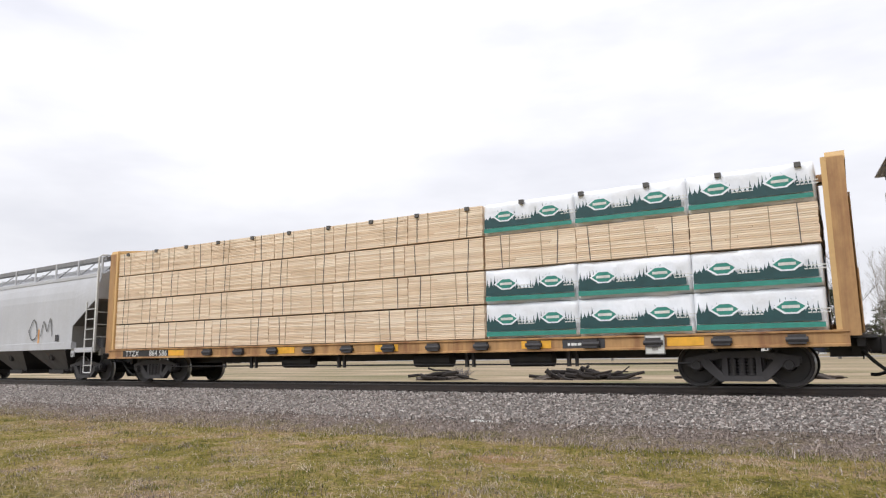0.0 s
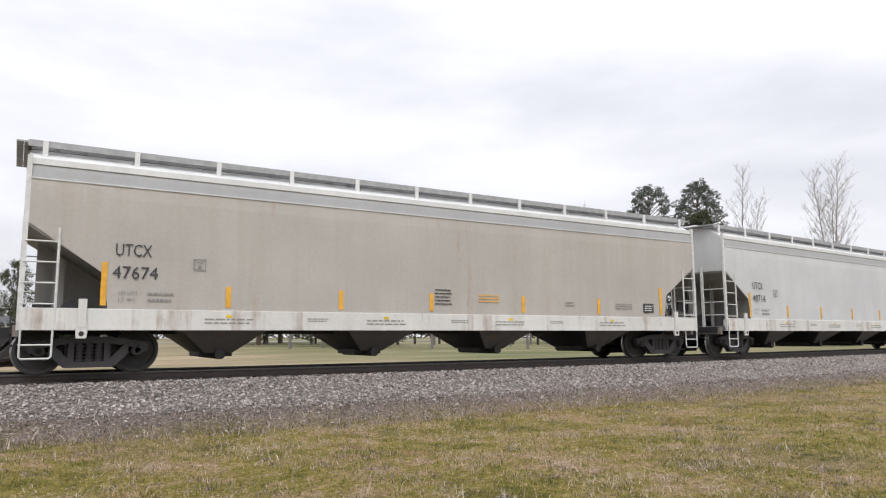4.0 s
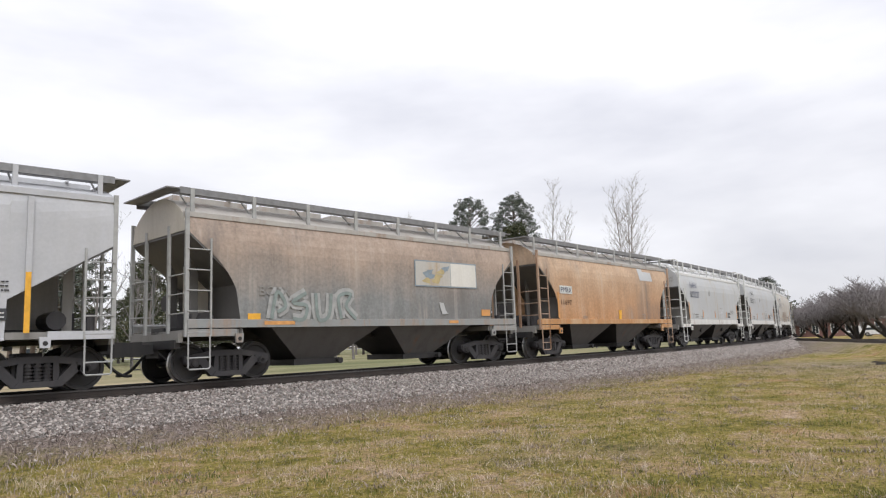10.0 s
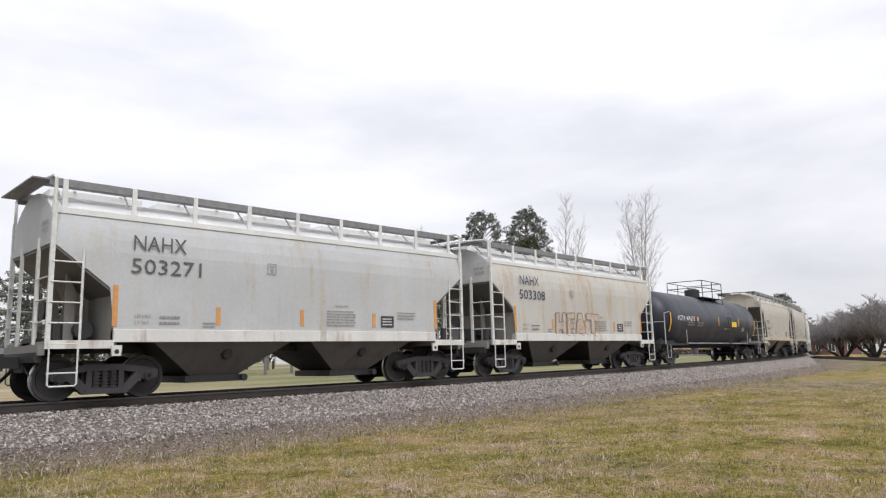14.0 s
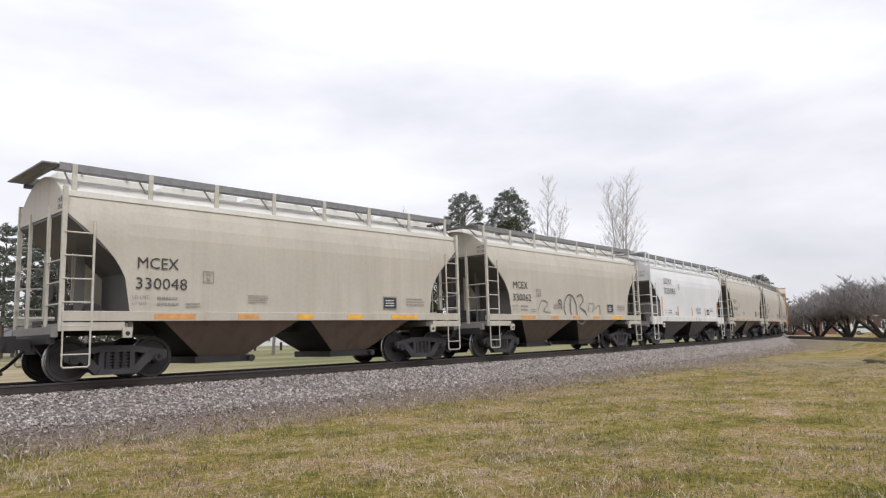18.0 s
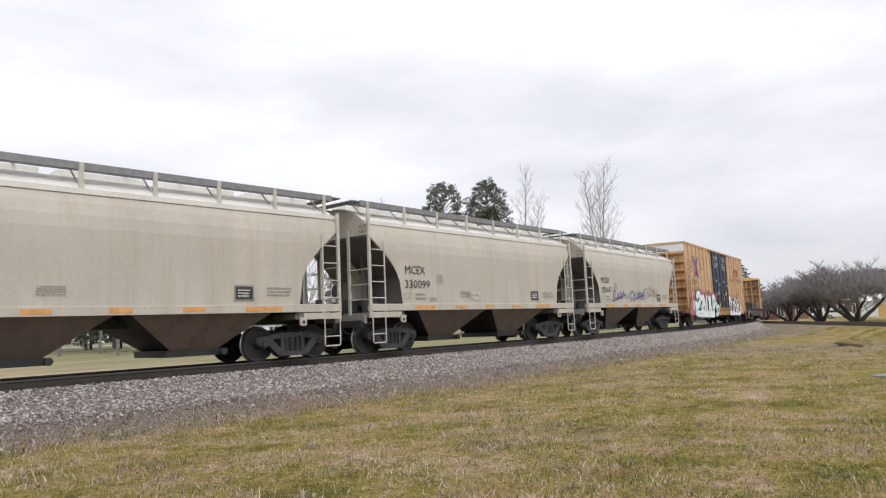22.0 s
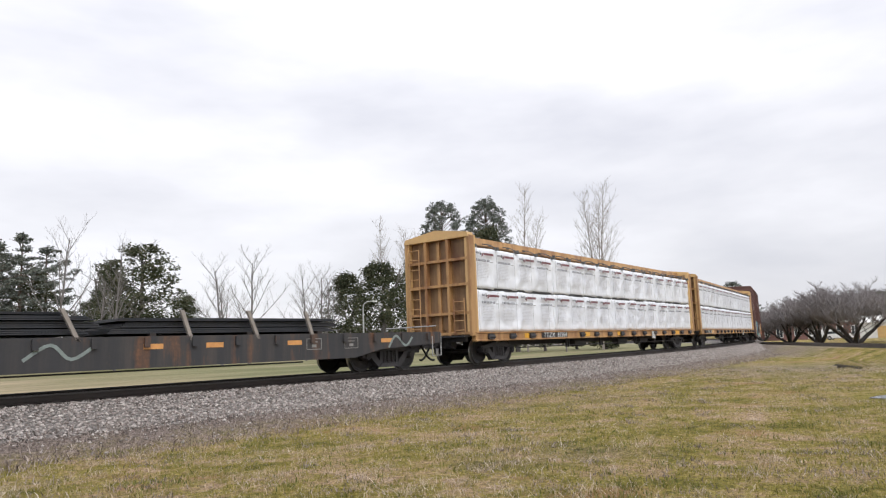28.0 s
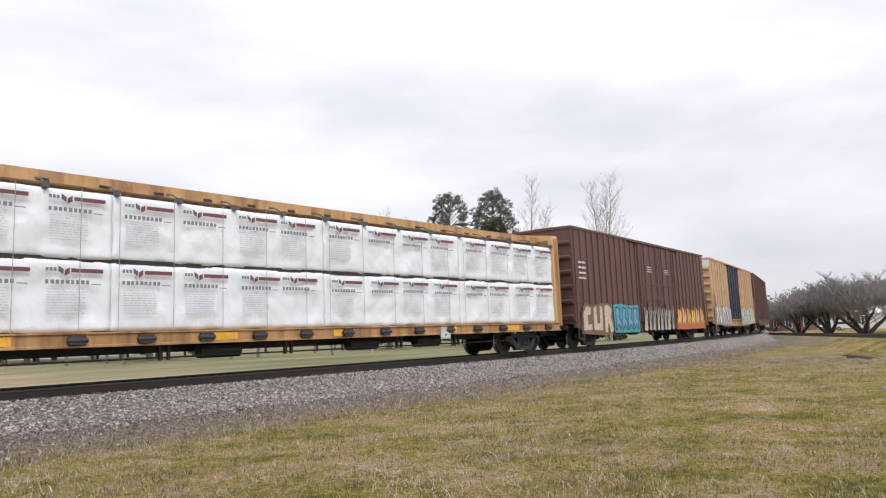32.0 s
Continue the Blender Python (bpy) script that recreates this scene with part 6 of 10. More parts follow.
bars(ut_cars[2], -0.48, 1.5, 0.5, 0.45, 5, M["ink"], SIDE, seed=5)
bars(ut_cars[2], 0.88, 1.6, 0.70, 0.24, 3, M["stripe"], SIDE, seed=6, label="orange warning lettering")
# spread of grime thrown up over the bays of the first car
repaint(ut_cars[0], "body", M["utility_grimed"])
repaint(ut_cars[2], "body", M["utility_dusty"])
for x in (-7.9, 0.9):
    tag_layer(ut_cars[0], [[(x + 1.5, 1.5), (x + 1.65, 1.75), (x + 1.7, 1.5), (x + 1.9, 1.6), (x + 1.55, 1.62)]], 0.02, M["ink_faint"], SIDE, label="faint scrawl")


# ---- box cars ----
def boxcar(spec):
    L, H, z0, w = spec["length"], spec["height"], 0.80, 1.52
    h = L / 2
    d0, d1 = spec["door"]
    car = thing("box_car", spec["label"], "freight car", "cars of the train")
    body = M[spec["body"]]
    bm = bmesh.new()
    box(bm, -h, h, -w, w, z0 + 0.25, H - 0.12)
    part("body", bm, body, car)
    bm = bmesh.new()
    prism_x(bm, [(-w - 0.05, H - 0.13), (-w - 0.05, H - 0.03), (-0.1, H + 0.0), (0.1, H + 0.0), (w + 0.05, H - 0.03), (w + 0.05, H - 0.13)], -h - 0.04, h + 0.04)
    for i in range(int(L / 1.1)):
        x = -h + 0.5 + 1.1 * i
        prism_x(bm, [(-w, H - 0.06), (-0.1, H + 0.03), (0.1, H + 0.03), (w, H - 0.06)], x - 0.03, x + 0.03)
    outward(bm)
    part("roof", bm, M[spec.get("roof", spec["body"])], car)
    for s in (-1, 1):
        bm = bmesh.new()
        y0, y1 = sorted((s * (w - 0.1), s * (w + 0.03)))
        prism(bm, [(-h, z0 + 0.08), (-h + 2.4, z0 - 0.04), (-h + 3.6, z0 - 0.13), (h - 3.6, z0 - 0.13), (h - 2.4, z0 - 0.04), (h, z0 + 0.08), (h, z0 + 0.34), (-h, z0 + 0.34)], y0, y1)
        outward(bm)
        part("side_sill", bm, M[spec["sill"]], car)
        for x in spec["ribs"]:
            bm = bmesh.new()
            y0, y1 = sorted((s * (w - 0.004), s * (w + 0.055)))
            prism(bm, [(x - 0.065, z0 + 0.34), (x + 0.065, z0 + 0.34), (x + 0.065, H - 0.14), (x - 0.065, H - 0.14)], y0, y1)
            outward(bm)
            part("rib", bm, body, car)
        for z in spec.get("bands", ()):
            for a, b in ((-h, d0), (d1, h)):
                bm = bmesh.new()
                y0, y1 = sorted((s * (w - 0.004), s * (w + 0.035)))
                box(bm, a + 0.55 * (a < 0), b - 0.4 * (b > 0), y0, y1, z - 0.03, z + 0.03)
                part("band", bm, body, car)
        # doors
        n = spec["leaves"]
        for k in range(n):
            a, b = d0 + (d1 - d0) * k / n, d0 + (d1 - d0) * (k + 1) / n
            bm = bmesh.new()
            y0, y1 = sorted((s * (w - 0.01), s * (w + 0.05)))
            box(bm, a + 0.01, b - 0.01, y0, y1, z0 + 0.36, H - 0.16)
            door = part("door", bm, M[spec["door_paint"]], car, spec["door_label"])
            y0, y1 = sorted((s * (w + 0.048), s * (w + 0.10)))
            m = spec.get("door_ribs", 3)
            for i in range(m + 1):
                bm = bmesh.new()
                x = a + 0.07 + (b - a - 0.14) * i / m
                box(bm, x - 0.035, x + 0.035, y0, y1, z0 + 0.4, H - 0.2)
                part("stiffener", bm, M[spec["door_paint"]], door)
            for z in spec.get("door_bands", ()):
                bm = bmesh.new()
                box(bm, a + 0.03, b - 0.03, y0 + (0.001 if s > 0 else 0.012), y1 - (0.012 if s > 0 else 0.001), z - 0.03, z + 0.03)
                part("door_band", bm, M[spec["door_paint"]], door)
            y = s * (w + 0.13)
            for x in (a + 0.35, b - 0.35):
                bm = bmesh.new()
                rod(bm, (x, y, z0 + 0.5), (x, y, H - 0.3), 0.02, n=6)
                part("lock_rod", bm, M[spec["door_paint"]], door)
            bm = bmesh.new()
            path_rod(bm, [(a + 0.35, y, 2.0), (a + 0.75, y, 2.05), (a + 0.95, y, 1.75)], 0.022, 5)
            part("door_lever", bm, M[spec["door_paint"]], door)
        bm = bmesh.new()
        y0, y1 = sorted((s * (w + 0.0), s * (w + 0.13)))
        box(bm, d0 - 0.15, d1 + 0.15, y0, y1, z0 + 0.30, z0 + 0.36)
        part("door_track", bm, M[spec["sill"]], car)
        bm = bmesh.new()
        box(bm, d0 - 1.0, d1 + 1.0, y0, y1, H - 0.17, H - 0.12)
        part("door_track", bm, M[spec["sill"]], car)
        # ends
        bm = bmesh.new()
        n = spec.get("end_ribs", 7)
        for k in range(n):
            z = z0 + 0.55 + (H - z0 - 1.3) * k / (n - 1)
            prism(bm, [(s * h, z - 0.15), (s * (h + 0.10), z - 0.03), (s * (h + 0.10), z + 0.05), (s * h, z + 0.11)], -w + 0.06, w - 0.06)
        outward(bm)
        part("end_rib", bm, M[spec["end_paint"]] if "end_paint" in spec else body, car)
        # a darker end paint holds both dirt and the end's shaded look
        if "end_paint" in spec:
            bm = bmesh.new()
            box(bm, min(s * h, s * (h + 0.010)), max(s * h, s * (h + 0.010)), -w + 0.03, w - 0.03, z0 + 0.1, H - 0.63)
            part("end_sheet", bm, M[spec["end_paint"]], car, "soiled yellow end sheet, darkened for shade")
        if spec.get("white_top"):
            bm = bmesh.new()
            box(bm, min(s * h, s * (h + 0.012)), max(s * h, s * (h + 0.012)), -w, w, H - 0.62, H - 0.12)
            part("end_panel", bm, M["roof_white"], car, "white reflective upper end panel")
        for f in (-1, 1):
            bm = bmesh.new()
            yl = f * (w + 0.08)
            xa, xb = s * (h - 0.08), s * (h - 0.55)
            path_rod(bm, [(xa, yl, z0 + 2.0), (xa, yl, z0 - 0.36), (xa + (xb - xa) * 0.1, yl, z0 - 0.4), (xb - (xb - xa) * 0.1, yl, z0 - 0.4), (xb, yl, z0 - 0.36), (xb, yl, z0 + 2.0)], 0.02, 5)
            lad = part("ladder", bm, M[spec["sill"]], car)
            for k in range(6):
                bm = bmesh.new()
                z = z0 + 0.01 + 0.39 * k
                rod(bm, (xa, yl, z), (xb, yl, z), 0.017, n=5)
                part("rung", bm, M[spec["sill"]], lad)
            for k in range(4):
                bm = bmesh.new()
                z = z0 + 0.45 + 0.39 * k
                rod(bm, (s * (h + 0.15), f * (w - 0.1), z), (s * (h + 0.15), f * (w - 0.55), z), 0.017, n=5)
                part("grab_iron", bm, M[spec["sill"]], car)
        bm = bmesh.new()
        box(bm, min(s * h, s * (h + 0.28)), max(s * h, s * (h + 0.28)), -1.2, 1.2, z0 + 0.12, z0 + 0.17)
        rod(bm, (s * (h + 0.16), 0.55, 2.0), (s * (h + 0.19), 0.55, 2.0), 0.16, n=14)
        box(bm, min(s * h, s * (h + 0.14)), max(s * h, s * (h + 0.14)), 0.45, 0.66, 1.6, 1.95)
        part("brake_gear", bm, M["frame_steel"], car)
    bm = bmesh.new()
    box(bm, -h, h, -0.4, 0.4, 0.70, z0 + 0.26)
    for x in (-h * 0.35, h * 0.1, h * 0.3):
        box(bm, x, x + 0.9, -1.1, -0.6, 0.55, 0.85)
        rod(bm, (x + 1.3, -0.9, 0.62), (x + 2.1, -0.9, 0.62), 0.17, n=12)
    rod(bm, (-h + 2.8, -1.25, 0.60), (h - 2.8, -1.25, 0.58), 0.02, n=5)
    for x in (-h * 0.45, 0.0, h * 0.45):
        box(bm, x - 0.03, x + 0.03, -1.28, -1.22, 0.5, z0 + 0.1)
    part("underframe", bm, M["steel_dark"], car, "black underframe with brake gear")
    add_ends(car, h + 0.12, h - 2.05)
    return car


def crossed_arrows(car, x, z, k, y):
    """The emblem of two crossing arrows."""
    up = [[(x - 0.62 * k, z + 0.62 * k), (x - 0.1 * k, z + 0.15 * k), (x + 0.02 * k, z), (x - 0.05 * k, z - 0.18 * k), (x - 0.62 * k, z - 0.62 * k)]]
    tag_layer(car, [[(x + 0.6 * k, z + 0.48 * k), (x, z + 0.02), (x + 0.6 * k, z - 0.32 * k)], [(x - 0.62 * k, z + 0.35 * k), (x - 0.02 * k, z + 0.0), (x - 0.62 * k, z - 0.35 * k)]], 0.22 * k, M["logo_red"], y, "emblem", "red and blue crossed-arrow emblem")
    tag_layer(car, up + [[(x + 0.62 * k, z + 0.62 * k), (x + 0.15 * k, z + 0.3 * k), (x + 0.1 * k, z), (x + 0.15 * k, z - 0.3 * k), (x + 0.62 * k, z - 0.68 * k)]], 0.17 * k, M["logo_blue"], y - 0.004, "emblem", "red and blue crossed-arrow emblem")


def letter_piece(car, x0, z0, hgt, glyphs, fat, fill, rim, y, label):
    """Fat sprayed letters with a rim: glyphs are lists of strokes in a unit square, one square each."""
    out, core = [], []
    for i, (adv, g) in enumerate(glyphs):
        for s in g:
            pts = [(x0 + (adv + px) * hgt, z0 + pz * hgt) for px, pz in s]
            out.append(pts)
    tag_layer(car, out, fat + 0.20, M[rim], y, "graffiti", label)
    tag_layer(car, out, fat, M[fill], y - 0.022, "graffiti", label)


YB = dict(height=5.25, body="ttx_yellow", sill="ttx_yellow_worn", door_paint="door_navy", door_label="dark navy plug door", white_top=True, bands=(1.85, 3.13, 4.45), door_bands=(1.6, 2.5, 3.2, 4.2))
fb = boxcar(dict(YB, body="ttx_yellow_bright", length=16.5, door=(-2.35, 1.42), leaves=2, door_ribs=2, label="yellow box car with a navy door and black graffiti", ribs=[-7.55, -6.7, -5.83, -4.95, -4.1, -3.25, 2.3, 3.15, 4.0, 4.85, 5.7, 6.55, 7.4]))
YS = -1.585
letters(fb, "next\nload", -7.42, 3.98, 0.20, M["ink_brown"], YS, "slogan", shear=0.2)
letters(fb, "any\nroad", -4.75, 3.90, 0.20, M["ink_brown"], YS, "slogan", shear=0.2)
crossed_arrows(fb, -5.95, 3.75, 0.95, YS)
letters(fb, "FB  OX", -6.6, 2.55, 0.27, M["ink_brown"], YS, "reporting_mark", shear=0.2, fit=1.36)
letters(fb, "6  04  08  6", -7.2, 2.05, 0.25, M["ink_brown"], YS, "car_number", shear=0.1, fit=2.5)
outlined(fb, [(-8.0, 0.80), (-7.87, 1.44), (-7.6, 1.82), (-7.61, 2.18), (-7.41, 2.11), (-6.89, 2.14), (-6.83, 2.02), (-5.98, 2.12), (-5.33, 2.13), (-4.93, 2.04), (-4.69, 2.23), (-4.31, 2.22), (-4.33, 1.91), (-4.15, 1.91), (-4.05, 2.18), (-3.61, 2.07), (-2.99, 2.12), (-2.9, 1.74), (-2.39, 1.72), (-2.12, 1.17), (-2.1, 0.7), (-5.73, 0.67)], "spray_white", YS - 0.004, 0.02, "spray_grey", "white ground of a jagged graffiti piece")
for k, shape in enumerate((
        [(-7.55, 2.11), (-6.9, 2.08), (-7.01, 1.72), (-7.49, 1.72)], [(-7.92, 0.87), (-7.8, 1.42), (-7.62, 1.64), (-7.54, 1.57), (-7.4, 1.38), (-7.51, 1.17), (-7.39, 0.85)],
        [(-7.41, 1.65), (-7.08, 1.65), (-6.93, 1.1), (-6.77, 0.88), (-7.11, 0.86), (-7.33, 1.07), (-7.4, 1.4)], [(-6.9, 1.93), (-5.98, 2.04), (-6.04, 1.76), (-6.9, 1.72)],
        [(-6.23, 1.71), (-5.98, 1.71), (-6.1, 1.34), (-6.44, 1.3)], [(-5.94, 1.73), (-5.84, 2.01), (-5.0, 1.99), (-5.03, 1.73)], [(-6.0, 1.42), (-5.2, 1.52), (-5.26, 1.28), (-6.0, 1.21)])):
    outlined(fb, shape, "spray_black", YS - 0.008 - 0.0007 * k, 0.022, "spray_plum", "jagged black graffiti letters")
for k, shape in enumerate((
        [(-6.71, 1.01), (-6.59, 1.19), (-4.94, 1.08), (-4.9, 0.68), (-5.34, 0.69), (-6.35, 0.97), (-6.41, 0.84), (-6.65, 0.84)], [(-4.92, 1.75), (-4.67, 2.16), (-4.37, 2.16), (-4.43, 1.79), (-4.78, 1.72)],
        [(-4.79, 1.43), (-4.24, 1.76), (-3.87, 1.77), (-4.03, 1.45), (-4.79, 1.36)], [(-4.79, 1.31), (-4.46, 1.27), (-3.49, 0.69), (-4.18, 0.69), (-4.65, 1.21)], [(-4.09, 2.1), (-3.65, 2.03), (-3.76, 1.82), (-4.12, 1.92)],
        [(-3.6, 1.96), (-3.0, 2.09), (-3.0, 1.79), (-3.79, 1.76)], [(-4.16, 1.17), (-3.9, 1.71), (-3.62, 1.67), (-3.59, 1.33), (-3.07, 1.21), (-3.45, 0.84), (-3.96, 1.05)],
        [(-3.3, 1.68), (-3.05, 1.61), (-2.73, 1.34), (-2.16, 1.03), (-2.13, 0.75), (-2.66, 0.75), (-2.85, 1.16), (-3.21, 1.33)], [(-2.84, 1.66), (-2.47, 1.66), (-2.44, 1.35), (-2.66, 1.39)])):
    outlined(fb, shape, "spray_black", YS - 0.008 - 0.0007 * k, 0.022, "spray_plum", "jagged black graffiti letters")
poly(fb, [[(-4.79, 0.86), (-4.66, 0.7), (-4.79, 0.69)], [(-3.38, 0.72), (-3.08, 0.81), (-3.11, 0.69)]], M["spray_yellow"], YS - 0.02, label="yellow graffiti facet")
poly(fb, [[(-5.01, 1.66), (-4.89, 1.66), (-4.91, 1.35), (-5.02, 1.35)]], M["stripe"], YS - 0.02, label="orange mark under the graffiti")
bars(fb, -6.68, 1.36, 0.4, 0.26, 4, M["ink_faint"], YS - 0.02, seed=11)
bars(fb, -5.85, 1.38, 0.45, 0.24, 4, M["ink_faint"], YS - 0.02, seed=12)
blobs(fb, [(-2.9 + 0.27 * math.cos(a), 2.53 + 0.2 * math.sin(a), 0.17) for a in [0.7 * i for i in range(9)]], M["spray_white"], YS - 0.006, label="white haze round a tag")
tag_layer(fb, [[(-3.2, 2.28), (-3.17, 2.78)], [(-2.93, 2.78), (-3.14, 2.52), (-2.95, 2.28)], [(-2.95, 2.76), (-2.68, 2.74)], [(-2.81, 2.74), (-2.83, 2.30)], [(-2.52, 2.70), (-2.66, 2.62), (-2.69, 2.42), (-2.56, 2.32), (-2.50, 2.45)]], 0.065, M["spray_black"], YS - 0.02, label="black tag on white")
scribble(fb, -7.60, -7.13, 2.38, 2.74, 3, 4, "spray_grey", YS - 0.004, 0.04)
outlined(fb, [(1.45, 1.41), (1.52, 1.85), (1.69, 2.28), (2.09, 2.45), (2.58, 2.40), (2.87, 2.03), (3.01, 1.42), (2.84, 0.82), (2.2, 0.72), (1.51, 0.80)], "spray_black", YS - 0.006, 0.05, "spray_white", "black bubble letter with a white rim")
outlined(fb, [(2.76, 2.25), (3.22, 2.42), (3.74, 2.36), (4.10, 1.90), (4.13, 1.28), (3.77, 0.72), (2.90, 0.72), (3.06, 1.27), (2.98, 1.75)], "spray_black", YS - 0.010, 0.05, "spray_white", "black bubble letter with a white rim")
outlined(fb, [(3.80, 2.28), (4.45, 2.34), (4.69, 2.26), (5.29, 2.25), (5.16, 0.78), (4.05, 0.74), (4.16, 1.5), (4.08, 1.95)], "spray_blue", YS - 0.013, 0.05, "spray_white", "blue graffiti letter with a white rim")
outlined(fb, [(4.39, 1.67), (4.87, 1.72), (4.77, 0.88), (4.32, 0.89)], "spray_pale", YS - 0.0165, 0.04, "spray_white", "pale middle of a blue letter")
poly(fb, [[(4.62, 1.55), (4.74, 1.55), (4.70, 0.95), (4.58, 0.95)]], M["spray_yellow"], YS - 0.021, label="yellow stroke in a graffiti letter")
outlined(fb, [(4.97, 2.24), (5.35, 2.30), (5.29, 0.76), (4.91, 0.76)], "spray_black", YS - 0.0175, 0.03, "spray_plum", "black stroke of a graffiti letter")
outlined(fb, [(5.30, 0.82), (5.31, 1.28), (5.75, 1.61), (6.27, 1.61), (6.23, 1.28), (5.67, 1.24), (5.66, 1.12), (6.22, 1.16), (6.19, 0.82)], "spray_black", YS - 0.019, 0.045, "spray_white", "black graffiti letter with a white rim")
outlined(fb, [(6.02, 2.23), (6.26, 2.30), (6.30, 1.70), (6.95, 1.62), (6.91, 2.13), (7.10, 2.17), (7.12, 0.80), (6.85, 0.80), (6.88, 1.30), (6.25, 1.36), (6.20, 0.80), (5.98, 0.80)], "spray_brown", YS - 0.022, 0.04, "spray_white", "dark graffiti letter with a white rim")
outlined(fb, oval(2.28, 1.56, 0.42, 0.52), "spray_white", YS - 0.024, 0.03, "spray_black", "white eye of a bubble letter")
outlined(fb, oval(2.28, 1.52, 0.25, 0.34), "spray_pale", YS - 0.028, 0.03, "spray_silver", "pale eye of a bubble letter")
outlined(fb, oval(3.48, 1.36, 0.37, 0.48), "spray_white", YS - 0.024, 0.03, "spray_black", "white eye of a bubble letter")
outlined(fb, oval(3.50, 1.52, 0.17, 0.15), "spray_pale", YS - 0.028, 0.04, "spray_black", "pale eye of a bubble letter")
outlined(fb, [(3.26, 1.22), (3.72, 1.30), (3.66, 1.02), (3.40, 0.98)], "spray_black", YS - 0.0285, 0.02, "spray_silver", "dark mouth of a bubble letter")
poly(fb, [[(7.20, 0.80), (7.30, 1.80), (8.0, 1.84), (7.95, 0.80)]], M["spray_pale"], YS - 0.005, label="pale green graffiti patch")
outlined(fb, [(7.10, 3.04), (7.5, 3.16), (7.92, 3.20), (7.92, 2.52), (7.5, 2.46), (7.11, 2.51)], "spray_blue", YS - 0.003, 0.02, "spray_blue", "blue graffiti patch")
sheet(fb, 5.75, 7.75, 3.80, 4.25, M["ink"], YS - 0.002, "emblem_panel", "black emblem panel")
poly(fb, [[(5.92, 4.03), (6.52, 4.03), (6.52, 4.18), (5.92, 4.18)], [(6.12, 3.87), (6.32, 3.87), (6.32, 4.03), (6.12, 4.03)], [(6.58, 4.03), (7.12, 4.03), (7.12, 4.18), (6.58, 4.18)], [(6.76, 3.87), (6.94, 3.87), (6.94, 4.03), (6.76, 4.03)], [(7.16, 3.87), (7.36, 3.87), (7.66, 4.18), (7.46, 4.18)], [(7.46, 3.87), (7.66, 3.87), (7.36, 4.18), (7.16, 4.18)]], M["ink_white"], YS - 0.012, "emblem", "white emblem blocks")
letters(fb, "Railcar Pooling\nExperts", 6.35, 3.52, 0.13, M["ink_brown"], YS, "slogan", fit=1.25, shear=0.15)
bars(fb, 5.5, 2.5, 0.5, 0.45, 4, M["stripe_worn"], YS, seed=2)
letters(fb, "CLOSE AND LOCK DOORS\n BEFORE MOVING CAR", -1.95, 4.52, 0.10, M["ink_white"], -1.66, "door_notice")
framed(fb, -3.95, 2.35, 0.25, 0.28, YS)
poly(fb, [[(0.72, 2.12), (0.95, 2.0), (1.05, 2.3), (1.28, 2.25), (1.22, 1.7), (1.35, 1.22), (0.95, 1.35), (0.56, 1.26), (0.85, 1.6)]], M["spray_silver"], -1.626, label="pale overspray on the door")
sheet(fb, -2.17, -1.69, 1.26, 1.44, M["plate_white"], -1.66, "label_plate")
sheet(fb, -0.60, -0.37, 1.84, 2.05, M["plate_white"], -1.66, "label_plate")
blobs(fb, [(-0.34, 2.36, 0.15), (-0.34, 2.36, 0.06)], M["ink_faint"], -1.66, "lock_plate", "round door lock plate")
tag_layer(fb, [[(-1.5, 1.2), (-1.2, 1.32), (-0.9, 1.2), (-0.5, 1.3), (-0.1, 1.18), (0.4, 1.3), (0.9, 1.2)]], 0.03, M["ink_white"], -1.662, label="white scrawl along the foot of the door")
for x in (-0.62, 0.9):
    sheet(fb, x - 1.2, x - 1.08, 1.3, 1.85, M["stripe"], -1.66, "reflective_stripe")
    bars(fb, x - 0.3, 2.1, 0.35, 0.35, 4, M["ink_white"], -1.66, seed=3)
for x in (-7.45, 4.6):
    sheet(fb, x, x + 0.12, 1.15, 1.9, M["stripe"], YS - 0.026, "reflective_stripe")
in_train(fb, 84.69, 101.68)

# ---- ribbed grey hopper, then two rusty ones ----
ar = hopper(dict(AR, ribs=[-4.4 + 0.965 * i for i in range(10)]))
letters(ar, "AR", -4.24, 2.53, 0.27, M["ink_blue"], SIDE, "reporting_mark", bold=0.008, fit=0.46)
letters(ar, "UX", -3.24, 2.53, 0.27, M["ink_blue"], SIDE, "reporting_mark", bold=0.008, fit=0.40)
letters(ar, "10", -4.13, 2.09, 0.22, M["ink"], SIDE, "car_number", fit=0.26)
letters(ar, "037", -3.25, 2.09, 0.22, M["ink"], SIDE, "car_number", fit=0.42)
letters(ar, "LD LMT", -4.2, 1.68, 0.10, M["ink"], SIDE, "small_print")
letters(ar, "LT WT", -4.2, 1.48, 0.10, M["ink"], SIDE, "small_print")
letters(ar, "238800", -3.25, 1.68, 0.09, M["ink"], SIDE, "small_print")
letters(ar, "55200", -3.2, 1.50, 0.09, M["ink"], SIDE, "small_print")
framed(ar, -2.25, 2.15, 0.26, 0.26, SIDE)
for x, top in ((-4.4, 2.3), (-2.47, 1.65), (0.425, 1.65), (2.35, 1.65), (4.285, 2.4)):
    sheet(ar, x - 0.052, x + 0.052, 1.2, top, M["stripe"], -1.60, "reflective_stripe", "yellow reflective strip")
bars(ar, -2.2, 1.5, 0.3, 0.15, 3, M["ink"], SIDE)
bars(ar, 0.65, 1.5, 0.5, 0.22, 4, M["logo_red"], SIDE)
bars(ar, 3.55, 2.0, 0.45, 0.25, 3, M["ink"], SIDE)
sheet(ar, 3.6, 3.95, 1.45, 1.68, M["ink"], SIDE, "placard")
